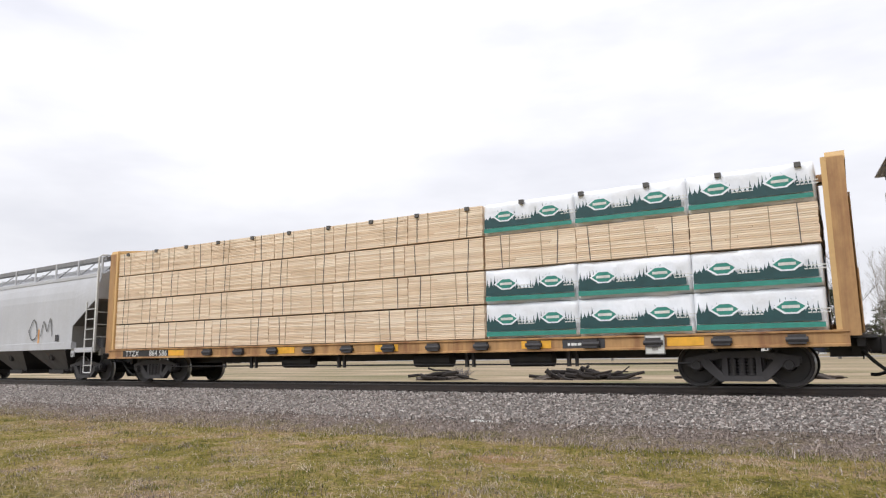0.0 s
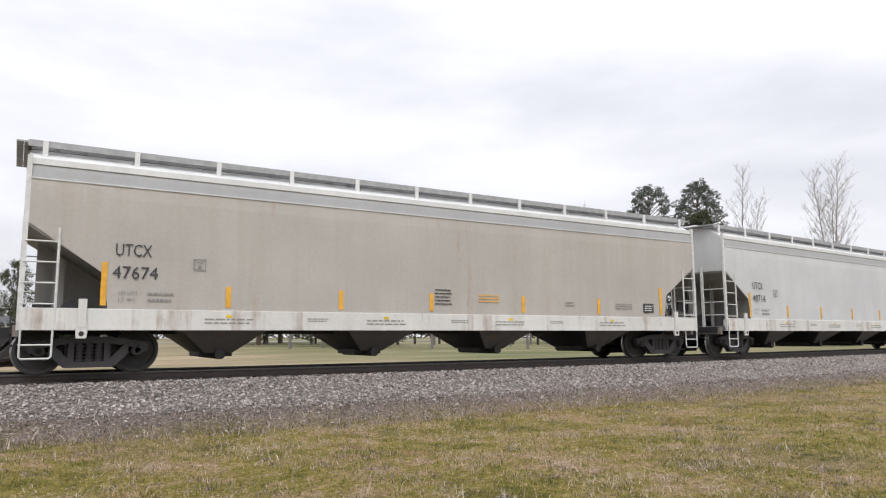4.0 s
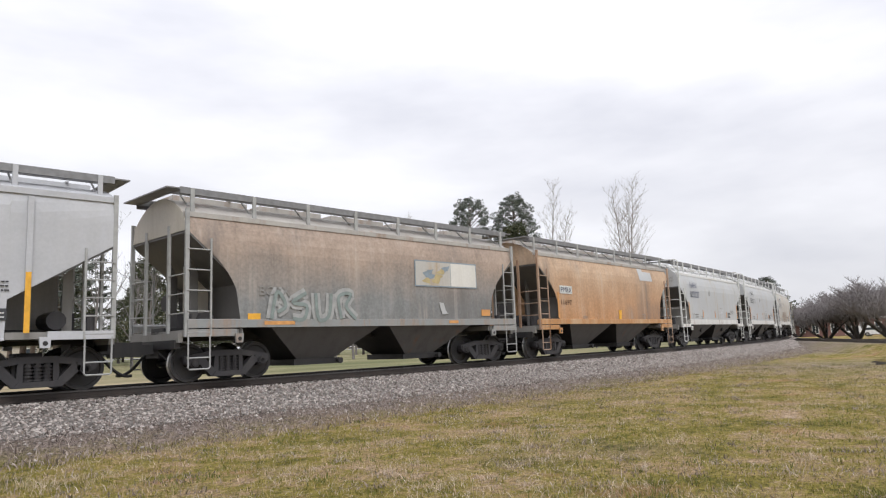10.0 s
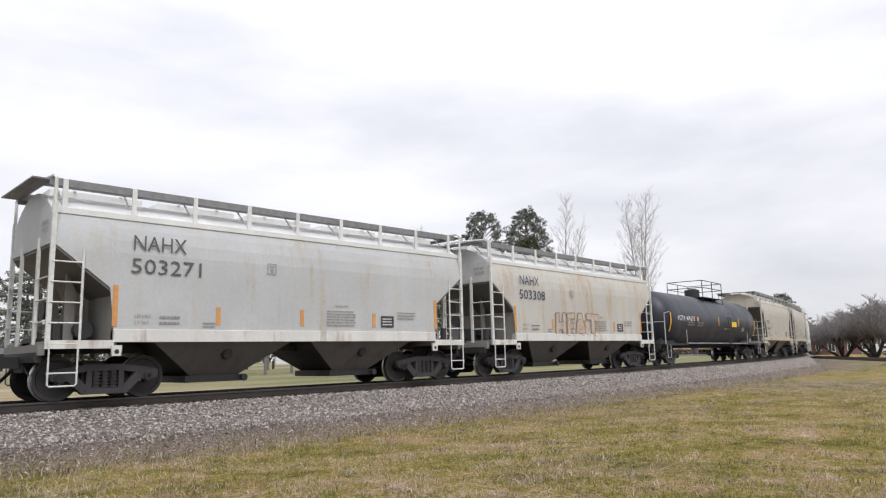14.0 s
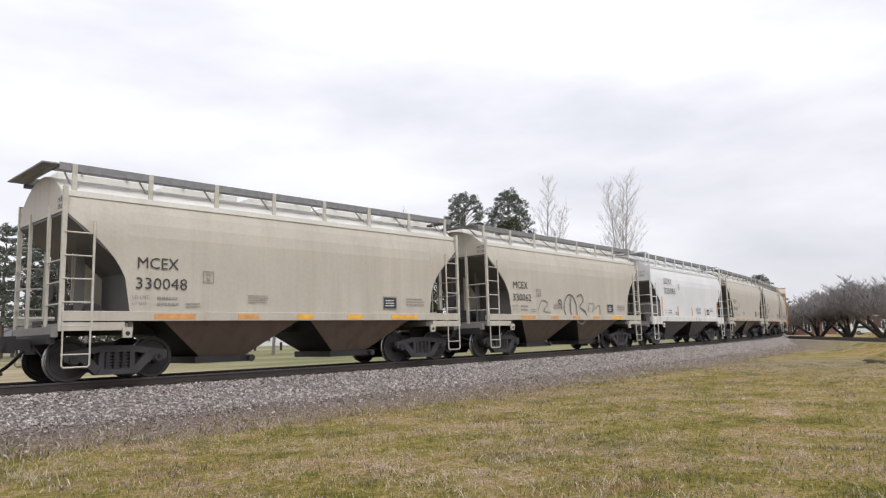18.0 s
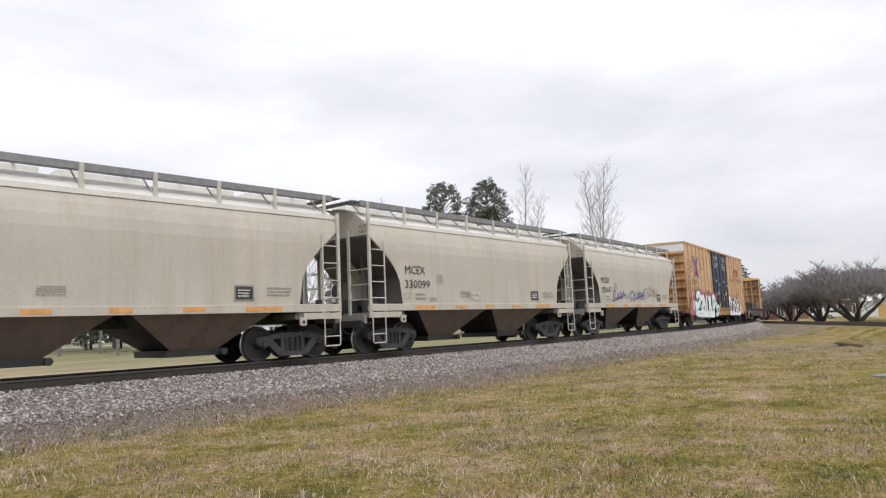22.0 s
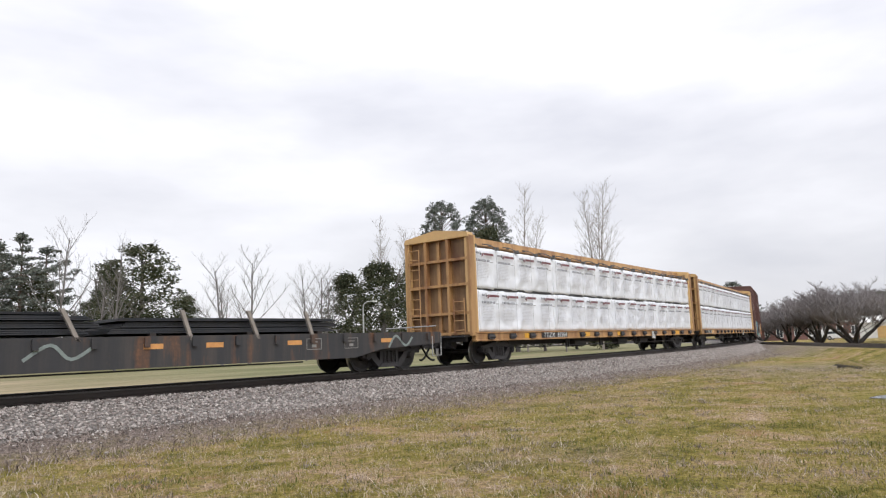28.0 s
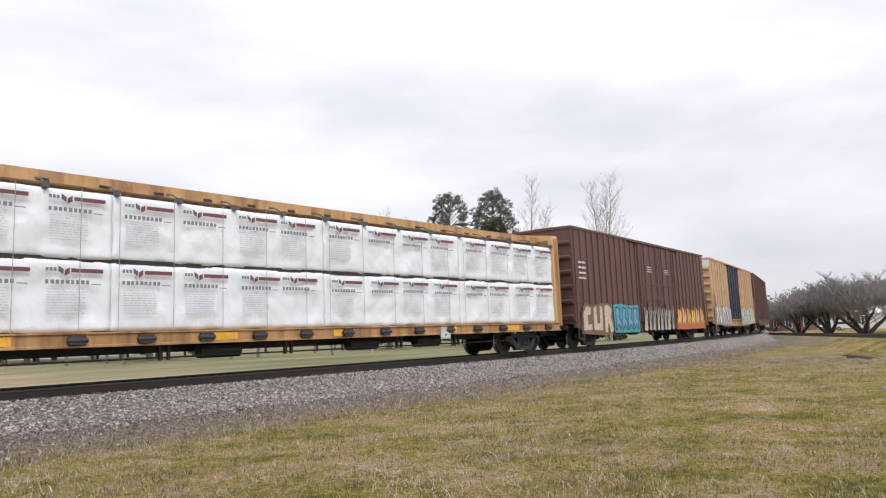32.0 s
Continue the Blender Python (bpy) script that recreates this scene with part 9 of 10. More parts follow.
tail = boxcar(dict(YB, length=16.5, body="oxide_brown", sill="oxide_brown", door_paint="oxide_brown", white_top=False, door=(-1.6, 1.6), leaves=1, label="plain brown-red box car", ribs=[-7.55 + 0.86 * i for i in range(7)] + [2.3 + 0.86 * i for i in range(7)]))
in_train(tail, 414.0, 430.5)

# ---- trees ----


def limb_tree(rng, height, trunk_r, first, spread, levels, kids, up=0.25, wobble=0.12, fork=1, reach=0.45):
    """Segments (p0, p1, r0, r1, level) of a branching tree."""
    segs = []

    def grow(p, d, length, r, level, steps):
        pts = [p]
        for i in range(steps):
            d = (d + Vector((rng.uniform(-1, 1), rng.uniform(-1, 1), rng.uniform(-0.5, 1) * 0.6)) * wobble + Vector((0, 0, up * 0.15 * level))).normalized()
            q = pts[-1] + d * (length / steps)
            ra, rb = r * (1 - 0.75 * i / steps), r * (1 - 0.75 * (i + 1) / steps)
            segs.append((pts[-1], q, ra, rb, level))
            pts.append(q)
        if level < levels:
            n = kids[level]
            for k in range(n):
                lo = first if level == 0 else 0.25
                t = lo + (1 - lo) * (k + rng.random() * 0.8) / n
                i = min(steps - 1, int(t * steps))
                base = pts[i] + (pts[i + 1] - pts[i]) * (t * steps - i)
                side = Vector((math.cos(k * 2.4 + rng.random()), math.sin(k * 2.4 + rng.random()), 0))
                nd = (d * (1 - spread) + side * spread + Vector((0, 0, up))).normalized()
                ln = length * (0.55 if level else reach) * (1.15 - 0.6 * t) * rng.uniform(0.7, 1.15)
                grow(base, nd, ln, max(0.008, r * 0.5 * (1 - 0.6 * t)), level + 1, max(2, steps - 2 if level else 4))

    for f in range(fork):
        d0 = Vector((0, 0, 1)) if fork == 1 else Vector((math.cos(2.5 * f + 0.4) * 0.75, math.sin(2.5 * f + 0.4) * 0.75, 0.60 + 0.30 * (f % 3))).normalized()
        grow(Vector((0, 0, -0.2)), d0, height, trunk_r, 0, 8)
    return segs


def branch_mesh(segs, keep, n, thick=1.0):
    bm = bmesh.new()
    for a, b, r0, r1, lv in segs:
        if keep(lv):
            rod(bm, a, b, r0 * thick, r1 * thick, n, caps=False)
    return bm


def leaf_mesh(rng, clumps, per, size, name, mat):
    """Small tufts round each clump's middle: (centre, radius, flatness)."""
    verts, faces = [], []
    for c, rad, flat in clumps:
        for _ in range(per):
            d = Vector((rng.gauss(0, 1), rng.gauss(0, 1), rng.gauss(0, 1)))
            d = d / max(0.3, d.length) * rad * (rng.random() ** 0.4)
            d.z *= flat
            p = c + d
            u = Vector((rng.gauss(0, 1), rng.gauss(0, 1), rng.gauss(0, 0.6))).normalized() * size * rng.uniform(0.6, 1.3)
            w = u.cross(Vector((rng.gauss(0, 1), rng.gauss(0, 1), rng.gauss(0, 1)))).normalized() * size * 0.45
            k = len(verts)
            verts += [p - u * 0.6, p + w, p + u, p - w]
            faces.append((k, k + 1, k + 2, k + 3))
    me = bpy.data.meshes.new(name)
    me.from_pydata([tuple(v) for v in verts], [], faces)
    me.materials.append(mat)
    return me


def evergreen(name, label, height, width, seed, per=60, foot=0.06, count=150):
    """A broad evergreen, foliage almost to the ground, with a lumpy outline."""
    rng = random.Random(seed)
    t = thing(name, label, "tree", "trees behind the track")
    segs = limb_tree(rng, height * 0.95, 0.28, 0.12, 0.75, 2, [16, 5], up=0.2, wobble=0.08, reach=0.3)
    part("trunk", branch_mesh(segs, lambda lv: lv == 0, 8), M["bark_grey"], t)
    tagged(part("branchwork", branch_mesh(segs, lambda lv: lv > 0, 4, 0.8), M["bark_grey"], t), kind="stuff")
    clumps = []
    for i in range(count):
        z = height * (foot + (0.96 - foot) * rng.random() ** 0.8)
        u = z / height
        k = width * min(1.0, 0.45 + (u - foot) * 2.6) * (1 - u ** 2.6) ** (0.42 if foot > 0.15 else 0.65 if foot > 0.05 else 1.1) * (0.85 + 0.4 * noise.noise((z * 0.45, seed, 1.0)))
        a = rng.random() * 6.283
        rr = k * math.sqrt(rng.random())
        clumps.append((Vector((rr * math.cos(a), rr * math.sin(a), z)), rng.uniform(0.5, 1.0), 0.75))
    hang("crown", leaf_mesh(rng, clumps, per, 0.18, "crown", M["needles_olive"]), None, t)
    return t


def bare_tree(name, label, height, seed, spread=0.42, first=0.25, kids=(20, 8, 7), mat="bark_pale", up=0.35, r=0.16, thick=1.0):
    rng = random.Random(seed)
    t = thing(name, label, "tree", "trees behind the track")
    segs = limb_tree(rng, height, r, first, spread, 3, list(kids), up=up, wobble=0.07)
    part("trunk", branch_mesh(segs, lambda lv: lv == 0, 7), M[mat], t)
    tagged(part("branchwork", branch_mesh(segs, lambda lv: lv in (1, 2), 4, thick), M[mat], t), kind="stuff")
    tagged(part("twig_head", branch_mesh(segs, lambda lv: lv == 3, 3, 1.1 * thick), M[mat], t), kind="stuff")
    return t


def spreading_tree(name, label, seed, size=1.0):
    """A low, many-stemmed bare tree with a wide dense head of twigs."""
    rng = random.Random(seed)
    t = thing(name, label, "tree", "spreading bare trees")
    segs = limb_tree(rng, 3.5 * size, 0.17, 0.3, 0.62, 3, [9, 11, 14], up=0.2, wobble=0.16, fork=6, reach=1.1)
    part("trunk", branch_mesh(segs, lambda lv: lv == 0, 6, 1.2), M["bark_dark"], t)
    tagged(part("branchwork", branch_mesh(segs, lambda lv: lv in (1, 2), 3, 0.6), M["bark_grey"], t), kind="stuff")
    tagged(part("twig_head", branch_mesh(segs, lambda lv: lv == 3, 3, 2.1), M["twig"], t), kind="stuff")
    return t


def tall_pine(name, label, height, base, profile, seed, limbs=60, flat=0.55, per=46, leaf=0.16, stems=1, dome=False):
    """A pine with a bare trunk: limbs carry small flat tufts inside an outline of (share of the crown's height, radius)."""
    rng = random.Random(seed)
    t = thing(name, label, "tree", "trees behind the track")
    us, rs = [u for u, _ in profile], [r for _, r in profile]
    clumps = []
    wood = bmesh.new()
    for k in range(stems):
        dx, dy = (0.0, 0.0) if k == 0 else (rng.uniform(-0.9, 0.9), rng.uniform(-0.9, 0.9))
        bm = bmesh.new()
        top = height * (1.0 if k == 0 else rng.uniform(0.82, 0.95))
        path = [Vector((dx * (0.3 + 0.7 * i / 8) + rng.uniform(-0.08, 0.08), dy * (0.3 + 0.7 * i / 8) + rng.uniform(-0.08, 0.08), -0.2 + (top + 0.2) * i / 8)) for i in range(9)]
        for i in range(8):
            rod(bm, path[i], path[i + 1], 0.27 - 0.03 * i, 0.27 - 0.03 * (i + 1), 8, caps=False)
        part("trunk", bm, M["bark"], t)
    for i in range(limbs if dome else 0):
        u = (i + rng.random()) / limbs
        a = i * 2.4 + rng.uniform(-0.5, 0.5)
        reach = float(np.interp(u, us, rs)) * rng.uniform(0.5, 1.0) ** 0.5
        p1 = Vector((reach * math.cos(a), reach * math.sin(a), base + (height - base) * u))
        rod(wood, Vector((0, 0, max(base - 1.5, p1.z - 0.5 * reach - 0.6))), p1, 0.06, 0.015, 4, caps=False)
        for _ in range(6):
            clumps.append((p1 + Vector((rng.gauss(0, 0.36), rng.gauss(0, 0.36), rng.gauss(0.05, 0.22))), rng.uniform(0.28, 0.52), flat))
    for i in range(0 if dome else limbs):
        u = ((i + rng.random()) / limbs) ** 0.85
        z = base + (height - base) * u
        a = i * 2.4 + rng.uniform(-0.5, 0.5)
        reach = float(np.interp(u, us, rs)) * rng.uniform(0.62, 1.08) * (0.9 + 0.25 * math.sin(3 * a + seed))
        p0 = Vector((0, 0, z - 0.35 * reach))
        p1 = Vector((reach * math.cos(a), reach * math.sin(a), z + rng.uniform(-0.1, 0.25) * reach * 0.6))
        rod(wood, p0, p1, 0.055, 0.015, 4, caps=False)
        n = max(1, int(reach * 1.5))
        for j in range(n):
            f = 0.38 + 0.62 * (j + rng.random() * 0.6) / n
            c = p0 + (p1 - p0) * f + Vector((rng.gauss(0, 0.30), rng.gauss(0, 0.30), rng.gauss(0.08, 0.14)))
            clumps.append((c, rng.uniform(0.38, 0.74), flat))
    clumps += [(Vector((rng.gauss(0, 0.25), rng.gauss(0, 0.25), height - 0.9 * k / 4)), 0.45, 0.9) for k in range(4)]
    tagged(part("branchwork", wood, M["bark"], t), kind="stuff")
    hang("crown", leaf_mesh(rng, clumps, per, leaf, "crown", M["needles"]), None, t)
    return t


def upswept_tree(name, label, height, seed, stems, limbs=46, width=1.0, mat="bark_pale"):
    """A slender leafless tree: stems of (lean x, lean y, share of the height) with many thin branches swept up along them."""
    rng = random.Random(seed)
    t = thing(name, label, "tree", "trees behind the track")
    boughs, twigs = bmesh.new(), bmesh.new()
    for sx, sy, share in stems:
        bm = bmesh.new()
        hh = height * share
        line = [Vector((sx * (i / 10) ** 1.3 + rng.gauss(0, 0.05), sy * (i / 10) ** 1.3 + rng.gauss(0, 0.05), -0.2 + (hh + 0.2) * i / 10)) for i in range(11)]
        for i in range(10):
            rod(bm, line[i], line[i + 1], 0.155 * share * (1 - 0.088 * i), 0.155 * share * (1 - 0.088 * (i + 1)), 7, caps=False)
        part("trunk", bm, M[mat], t)
        for k in range(limbs):
            f = 0.22 + 0.76 * (k + rng.random()) / limbs
            i = min(9, int(f * 10))
            p = line[i].lerp(line[i + 1], f * 10 - i)
            a = k * 2.4 + rng.uniform(-0.6, 0.6)
            ln = (1.0 + 5.8 * width * (1 - f) ** 0.75 * min(1.0, (f - 0.08) * 2.6)) * rng.uniform(0.65, 1.15)
            d = Vector((math.cos(a), math.sin(a), rng.uniform(0.7, 1.35))).normalized()
            pts = [p]
            for _ in range(4):
                d = (d + Vector((rng.gauss(0, 0.09), rng.gauss(0, 0.09), 0.14))).normalized()
                pts.append(pts[-1] + d * ln / 4)
            for q in range(4):
                rod(boughs, pts[q], pts[q + 1], 0.036 - 0.007 * q, 0.029 - 0.007 * q, 4, caps=False)
            for q in range(int(4 + ln * 2.2)):
                g = rng.uniform(0.2, 1.0) * 3.999
                b0 = pts[int(g)].lerp(pts[int(g) + 1], g - int(g))
                dd = (d + Vector((rng.gauss(0, 0.55), rng.gauss(0, 0.55), rng.gauss(0.25, 0.3)))).normalized()
                b1 = b0 + dd * rng.uniform(0.5, 1.25)
                rod(twigs, b0, b1, 0.010, 0.006, 3, caps=False)
                for _ in range(2):
                    c0 = b0.lerp(b1, rng.uniform(0.3, 0.9))
                    rod(twigs, c0, c0 + (dd + Vector((rng.gauss(0, 0.5), rng.gauss(0, 0.5), 0.3))).normalized() * rng.uniform(0.25, 0.6), 0.007, 0.004, 3, caps=False)
    tagged(part("branchwork", boughs, M[mat], t), kind="stuff")
    tagged(part("twig_head", twigs, M[mat], t), kind="stuff")
    return t


def stand(tree, az, d, scale=1.0, turn=0.0, squeeze=1.0):
    """Puts a tree in a direction and at a distance from the camera's stand."""
    x, y, _ = polar(az, d)
    tree.location, tree.rotation_euler = (x, y, ground_z(x, y) - 0.05), (0, 0, turn)
    tree.scale = (scale * squeeze, scale * squeeze, scale)
    return tree


def again(tree, az, d, scale=1.0, turn=0.0, squeeze=1.0):
    return stand(copy_thing(tree, Matrix.Identity(4)), az, d, scale, turn, squeeze)


p1 = stand(tall_pine("pine_tree", "tall pine with a rounded dark crown on bare stems", 21.7, 12.6, [(0.0, 1.4), (0.25, 2.5), (0.5, 3.0), (0.72, 2.75), (0.88, 2.0), (1.0, 0.9)], 3, 84, 0.7, 30, 0.14, 3, True), 46.1, 100)
p2 = stand(tall_pine("pine_tree", "tall broad pine with dense dark needles", 22.2, 8.0, [(0.0, 2.4), (0.3, 3.3), (0.6, 3.35), (0.78, 2.8), (0.9, 1.9), (1.0, 0.7)], 8, 140, 0.7, 30, 0.14, 1, True), 49.75, 101)
p3 = stand(tall_pine("pine_tree", "pine with layered boughs and a bare lower trunk", 14.6, 3.2, [(0.0, 2.6), (0.4, 3.7), (0.7, 3.0), (1.0, 0.7)], 21, 34, 0.4, 52, 0.17), 11.8, 90)
again(p3, 14.6, 88, 1.0, 1.0, 1.2)
again(p3, 13.2, 84, 0.9, 4.0, 1.25)
again(p3, 10.0, 110, 0.85, 2.0)
again(p3, 12.6, 96, 1.05, 5.2, 1.4)
again(p3, 16.2, 98, 1.0, 3.3, 1.35)
again(p2, 68.6, 190, 0.66, 0.7, 1.5)
again(p3, 69.9, 215, 0.75, 2.6, 1.3)
again(p3, 81.5, 150, 0.8, 1.9)
e1 = stand(evergreen("evergreen_tree", "broad dark evergreen tree", 12.5, 4.6, 5), 22.5, 78, 1.05, 0.0, 1.25)
e2 = stand(evergreen("evergreen_tree", "bushy dark green tree in the tree belt", 11.0, 3.6, 9), 40.8, 92, 1.15, 0.0, 1.2)
again(e1, 43.3, 104, 1.15, 2.0, 0.9)
again(e2, 38.0, 106, 1.15, 1.0, 1.2)
again(e2, 47.6, 108, 1.15, 2.5, 1.1)
stand(evergreen("evergreen_tree", "dense round-headed dark evergreen below the tall pine", 18.2, 3.0, 15, 60, 0.3, 150), 49.9, 97)
again(e2, 51.9, 104, 1.28, 0.3, 1.15)
again(e1, 54.1, 104, 0.92, 0.9, 0.95)
again(e2, 56.6, 112, 0.72, 1.6, 1.3)
stand(evergreen("conifer_tree", "dense dark conical conifer", 9.6, 3.6, 77, 110, 0.03, 170), 58.9, 104)
again(e2, 25.6, 88, 0.75, 2.2)
again(e1, 18.7, 90, 0.62, 2.4)
again(e1, 15.2, 92, 0.95, 1.7)
again(e2, 20.6, 94, 1.05, 4.4, 1.1)
again(e1, -2.2, 120, 1.0, 0.5, 0.7)
again(e2, 1.0, 125, 0.95, 1.5)
again(e1, 4.5, 150, 0.8, 3.5)
b1 = stand(upswept_tree("bare_tree", "slender leafless tree with pale twigs", 23.6, 31, [(0.7, 0.2, 1.0), (2.6, -0.6, 0.80)], 40, 0.95), 52.7, 100, 1.0, radians(-52))
b2 = stand(upswept_tree("bare_tree", "tall leafless tree with upswept pale branches", 23.0, 37, [(1.3, 0.0, 1.0), (-1.5, 0.6, 0.94), (0.5, -0.8, 0.85)], 40, 1.1), 58.7, 98, 1.0, radians(-58))
b3 = stand(bare_tree("bare_tree", "leafless grey tree with a forked crown", 12.5, 41, 0.5, 0.2, (12, 6, 5), "bark_grey", 0.25), 17.0, 72)
again(b1, 41.1, 118, 0.96, 1.2)
again(b2, 43.4, 125, 0.97, 2.2)
again(b3, 30.4, 74, 0.86, 0.8, 1.3)
again(b3, 28.6, 90, 0.75, 2.8, 1.3)
again(b3, 34.8, 84, 0.80, 1.7, 1.2)
again(b3, 36.4, 96, 0.85, 0.4, 1.2)
again(b3, 47.2, 96, 0.75, 3.4)
again(b3, 55.8, 92, 0.70, 4.4)
again(b1, 2.6, 130, 0.75, 1.4)
again(b2, 4.4, 128, 0.72, 0.2)
again(b3, 6.6, 110, 1.0, 2.2)
again(b3, 20.8, 66, 0.8, 5.1)
again(b3, -6.0, 135, 1.2, 4.1)
s1 = stand(spreading_tree("spreading_tree", "low wide leafless tree with many stems", 51), 72.2, 112, 1.28)
s2 = stand(spreading_tree("spreading_tree", "low wide leafless tree with a dense twiggy head", 57), 74.1, 110, 1.37)
again(s1, 76.3, 100, 1.57, 2.0)
again(s2, 72.9, 205, 2.17, 0.6)
again(s1, 75.2, 210, 2.39, 3.1)
again(s2, 77.6, 208, 2.51, 4.2)
again(e1, 78.9, 175, 0.92, 1.1, 1.3)
again(e1, 80.6, 170, 0.95, 2.9, 1.3)
again(s2, 79.4, 104, 1.37, 3.1)
again(s1, 70.4, 165, 1.25, 1.0)
again(s2, 82.5, 96, 1.20, 4.4)
# lawn trees whose trunks show under the cars
for az, d, sc, tn in ((1.4, 92, 0.9, 1.0), (-14.5, 98, 0.8, 2.0), (19.6, 74, 0.7, 0.3), (28.4, 70, 0.75, 3.0), (36.2, 72, 0.7, 4.0), (9.0, 100, 0.8, 5.0)):
    again(b3, az, d, sc, tn, 1.3)


def far_woods(az0, az1, d, hgt, seed):
    """A distant belt of woods: rough clumps along a line."""
    rng = random.Random(seed)
    verts, faces = [], []
    n = int((az1 - az0) * d * 0.01745 / 1.1)
    for i in range(n):
        az = az0 + (az1 - az0) * (i + rng.random()) / n
        top = hgt * (0.65 + 0.5 * abs(noise.noise((az * 0.35, seed, 0.0))) + 0.2 * rng.random())
        x, y, _ = polar(az, d * rng.uniform(0.97, 1.06))
        g = ground_z(x, y)
        for _ in range(70):
            z = top * rng.random() ** 0.75
            p = Vector((x + rng.gauss(0, 1.1), y + rng.gauss(0, 1.1), g + z))
            u = Vector((rng.gauss(0, 1), rng.gauss(0, 1), rng.gauss(0, 1))).normalized() * 0.6
            w = u.cross(Vector((rng.gauss(0, 1), rng.gauss(0, 1), rng.gauss(0, 1)))).normalized() * 0.35
            k = len(verts)
            verts += [p - u, p + w, p + u, p - w]
            faces.append((k, k + 1, k + 2, k + 3))
    ob = solid("far_woods", verts, faces, M["twig_far"] if seed % 2 else M["needles_olive"])
    tagged(ob, "distant belt of mixed woods", "woods", kind="stuff")


M["twig_far"] = island("leafless_far_wood", [(0.0, (0.07, 0.06, 0.055)), (0.7, (0.13, 0.115, 0.10)), (1.0, (0.07, 0.08, 0.045))])
far_woods(-10, 45, 205, 8.5, 3)
far_woods(45, 66, 230, 7.0, 5)
far_woods(69, 90, 250, 9.0, 7)
far_woods(75, 92, 290, 14.0, 2)
far_woods(-70, -10, 230, 7.0, 9)


# ---- buildings and the far side of the line ----
def building(name, label, at, width, depth, wall_h, roof_h, wall, windows, trim="wall_white", roof="roof_dark", door=None):
    """A low house: walls, gable roof, windows with frames on the face that looks at the camera (-y)."""
    t = thing(name, label, "building", at=at)
    bm = bmesh.new()
    box(bm, -width / 2, width / 2, 0, depth, -0.5, wall_h)
    part("wall", bm, M[wall], t)
    bm = bmesh.new()
    if roof_h > 0.4:
        prism_x(bm, [(-0.4, wall_h - 0.02), (depth / 2, wall_h + roof_h), (depth + 0.4, wall_h - 0.02)], -width / 2 - 0.4, width / 2 + 0.4)
    else:
        box(bm, -width / 2 - 0.15, width / 2 + 0.15, -0.15, depth + 0.15, wall_h - 0.02, wall_h + roof_h)
    outward(bm)
    part("roof", bm, M[roof], t)
    for x, z, w, h in windows:
        bm = bmesh.new()
        for a, b, c, d in ((x - w / 2 - 0.12, x - w / 2, z - 0.12, z + h + 0.12), (x + w / 2, x + w / 2 + 0.12, z - 0.12, z + h + 0.12), (x - w / 2, x + w / 2, z + h, z + h + 0.12), (x - w / 2, x + w / 2, z - 0.12, z), (x - 0.04, x + 0.04, z, z + h)):
            box(bm, a, b, -0.10, 0.02, c, d)
        win = part("window", bm, M[trim], t, "white window frame")
        bm = bmesh.new()
        box(bm, x - w / 2, x + w / 2, -0.03, 0.01, z, z + h)
        part("pane", bm, M["glass"], win)
    if door:
        x, w, h, mat = door
        bm = bmesh.new()
        box(bm, x - w / 2, x + w / 2, -0.06, 0.02, 0.0, h)
        part("door", bm, M[mat], t)
    return t


def facing(az, d, turn=0.0):
    x, y, _ = polar(az, d)
    return Matrix.Translation((x, y, ground_z(x, y))) @ Matrix.Rotation(radians(-az + turn), 4, "Z")


building("brick_building", "low red brick building with white framed windows", facing(73.6, 165), 22.0, 9, 3.4, 0.25, "brick", [(-8.4, 0.9, 0.8, 1.4), (-6.0, 0.7, 1.1, 1.9), (-2.6, 0.9, 1.0, 1.6), (0.0, 0.9, 1.0, 1.6), (2.6, 0.9, 1.0, 1.6), (5.2, 0.9, 1.0, 1.6), (7.8, 0.9, 1.0, 1.6)], roof="roof_white", door=(-10.2, 0.9, 2.2, "wall_white"))
building("white_shed", "white gabled building with a boarded opening", facing(78.6, 150), 10.5, 8, 2.9, 1.3, "wall_white", [], roof="wall_white", door=(-1.6, 1.7, 2.2, "board"))
building("tan_building", "low tan building beyond the branch line", facing(79.6, 172), 6.5, 7, 2.8, 0.2, "wall_tan", [(-1.5, 1.0, 0.8, 1.2)], roof="roof_dark")
building("house", "white bungalow with a dark shingle roof", facing(-15.4, 138, 8), 12, 8, 2.9, 1.8, "wall_white", [(-4, 0.9, 1.0, 1.3), (0.5, 0.9, 1.4, 1.3), (4, 0.9, 1.0, 1.3)], door=(2.2, 0.95, 2.05, "roof_dark"))
building("house", "small white house with grey trim", facing(-1.8, 142, -6), 11, 8, 2.8, 1.7, "wall_white", [(-3.5, 0.9, 1.0, 1.3), (3.2, 0.9, 1.2, 1.3)], door=(0.2, 0.95, 2.05, "brick"))
building("house", "tan bungalow among the trees", facing(12.5, 150, 4), 13, 8, 2.8, 1.7, "wall_tan", [(-4, 0.9, 1.0, 1.3), (1.5, 0.9, 1.6, 1.3)], door=(4.2, 0.95, 2.05, "wall_white"))
building("house", "white house beyond the lawn", facing(31.5, 150, 4), 12, 8, 2.8, 1.7, "wall_white", [(-4, 0.9, 1.0, 1.3), (1.5, 0.9, 1.6, 1.3)], door=(4.0, 0.95, 2.05, "roof_dark"))


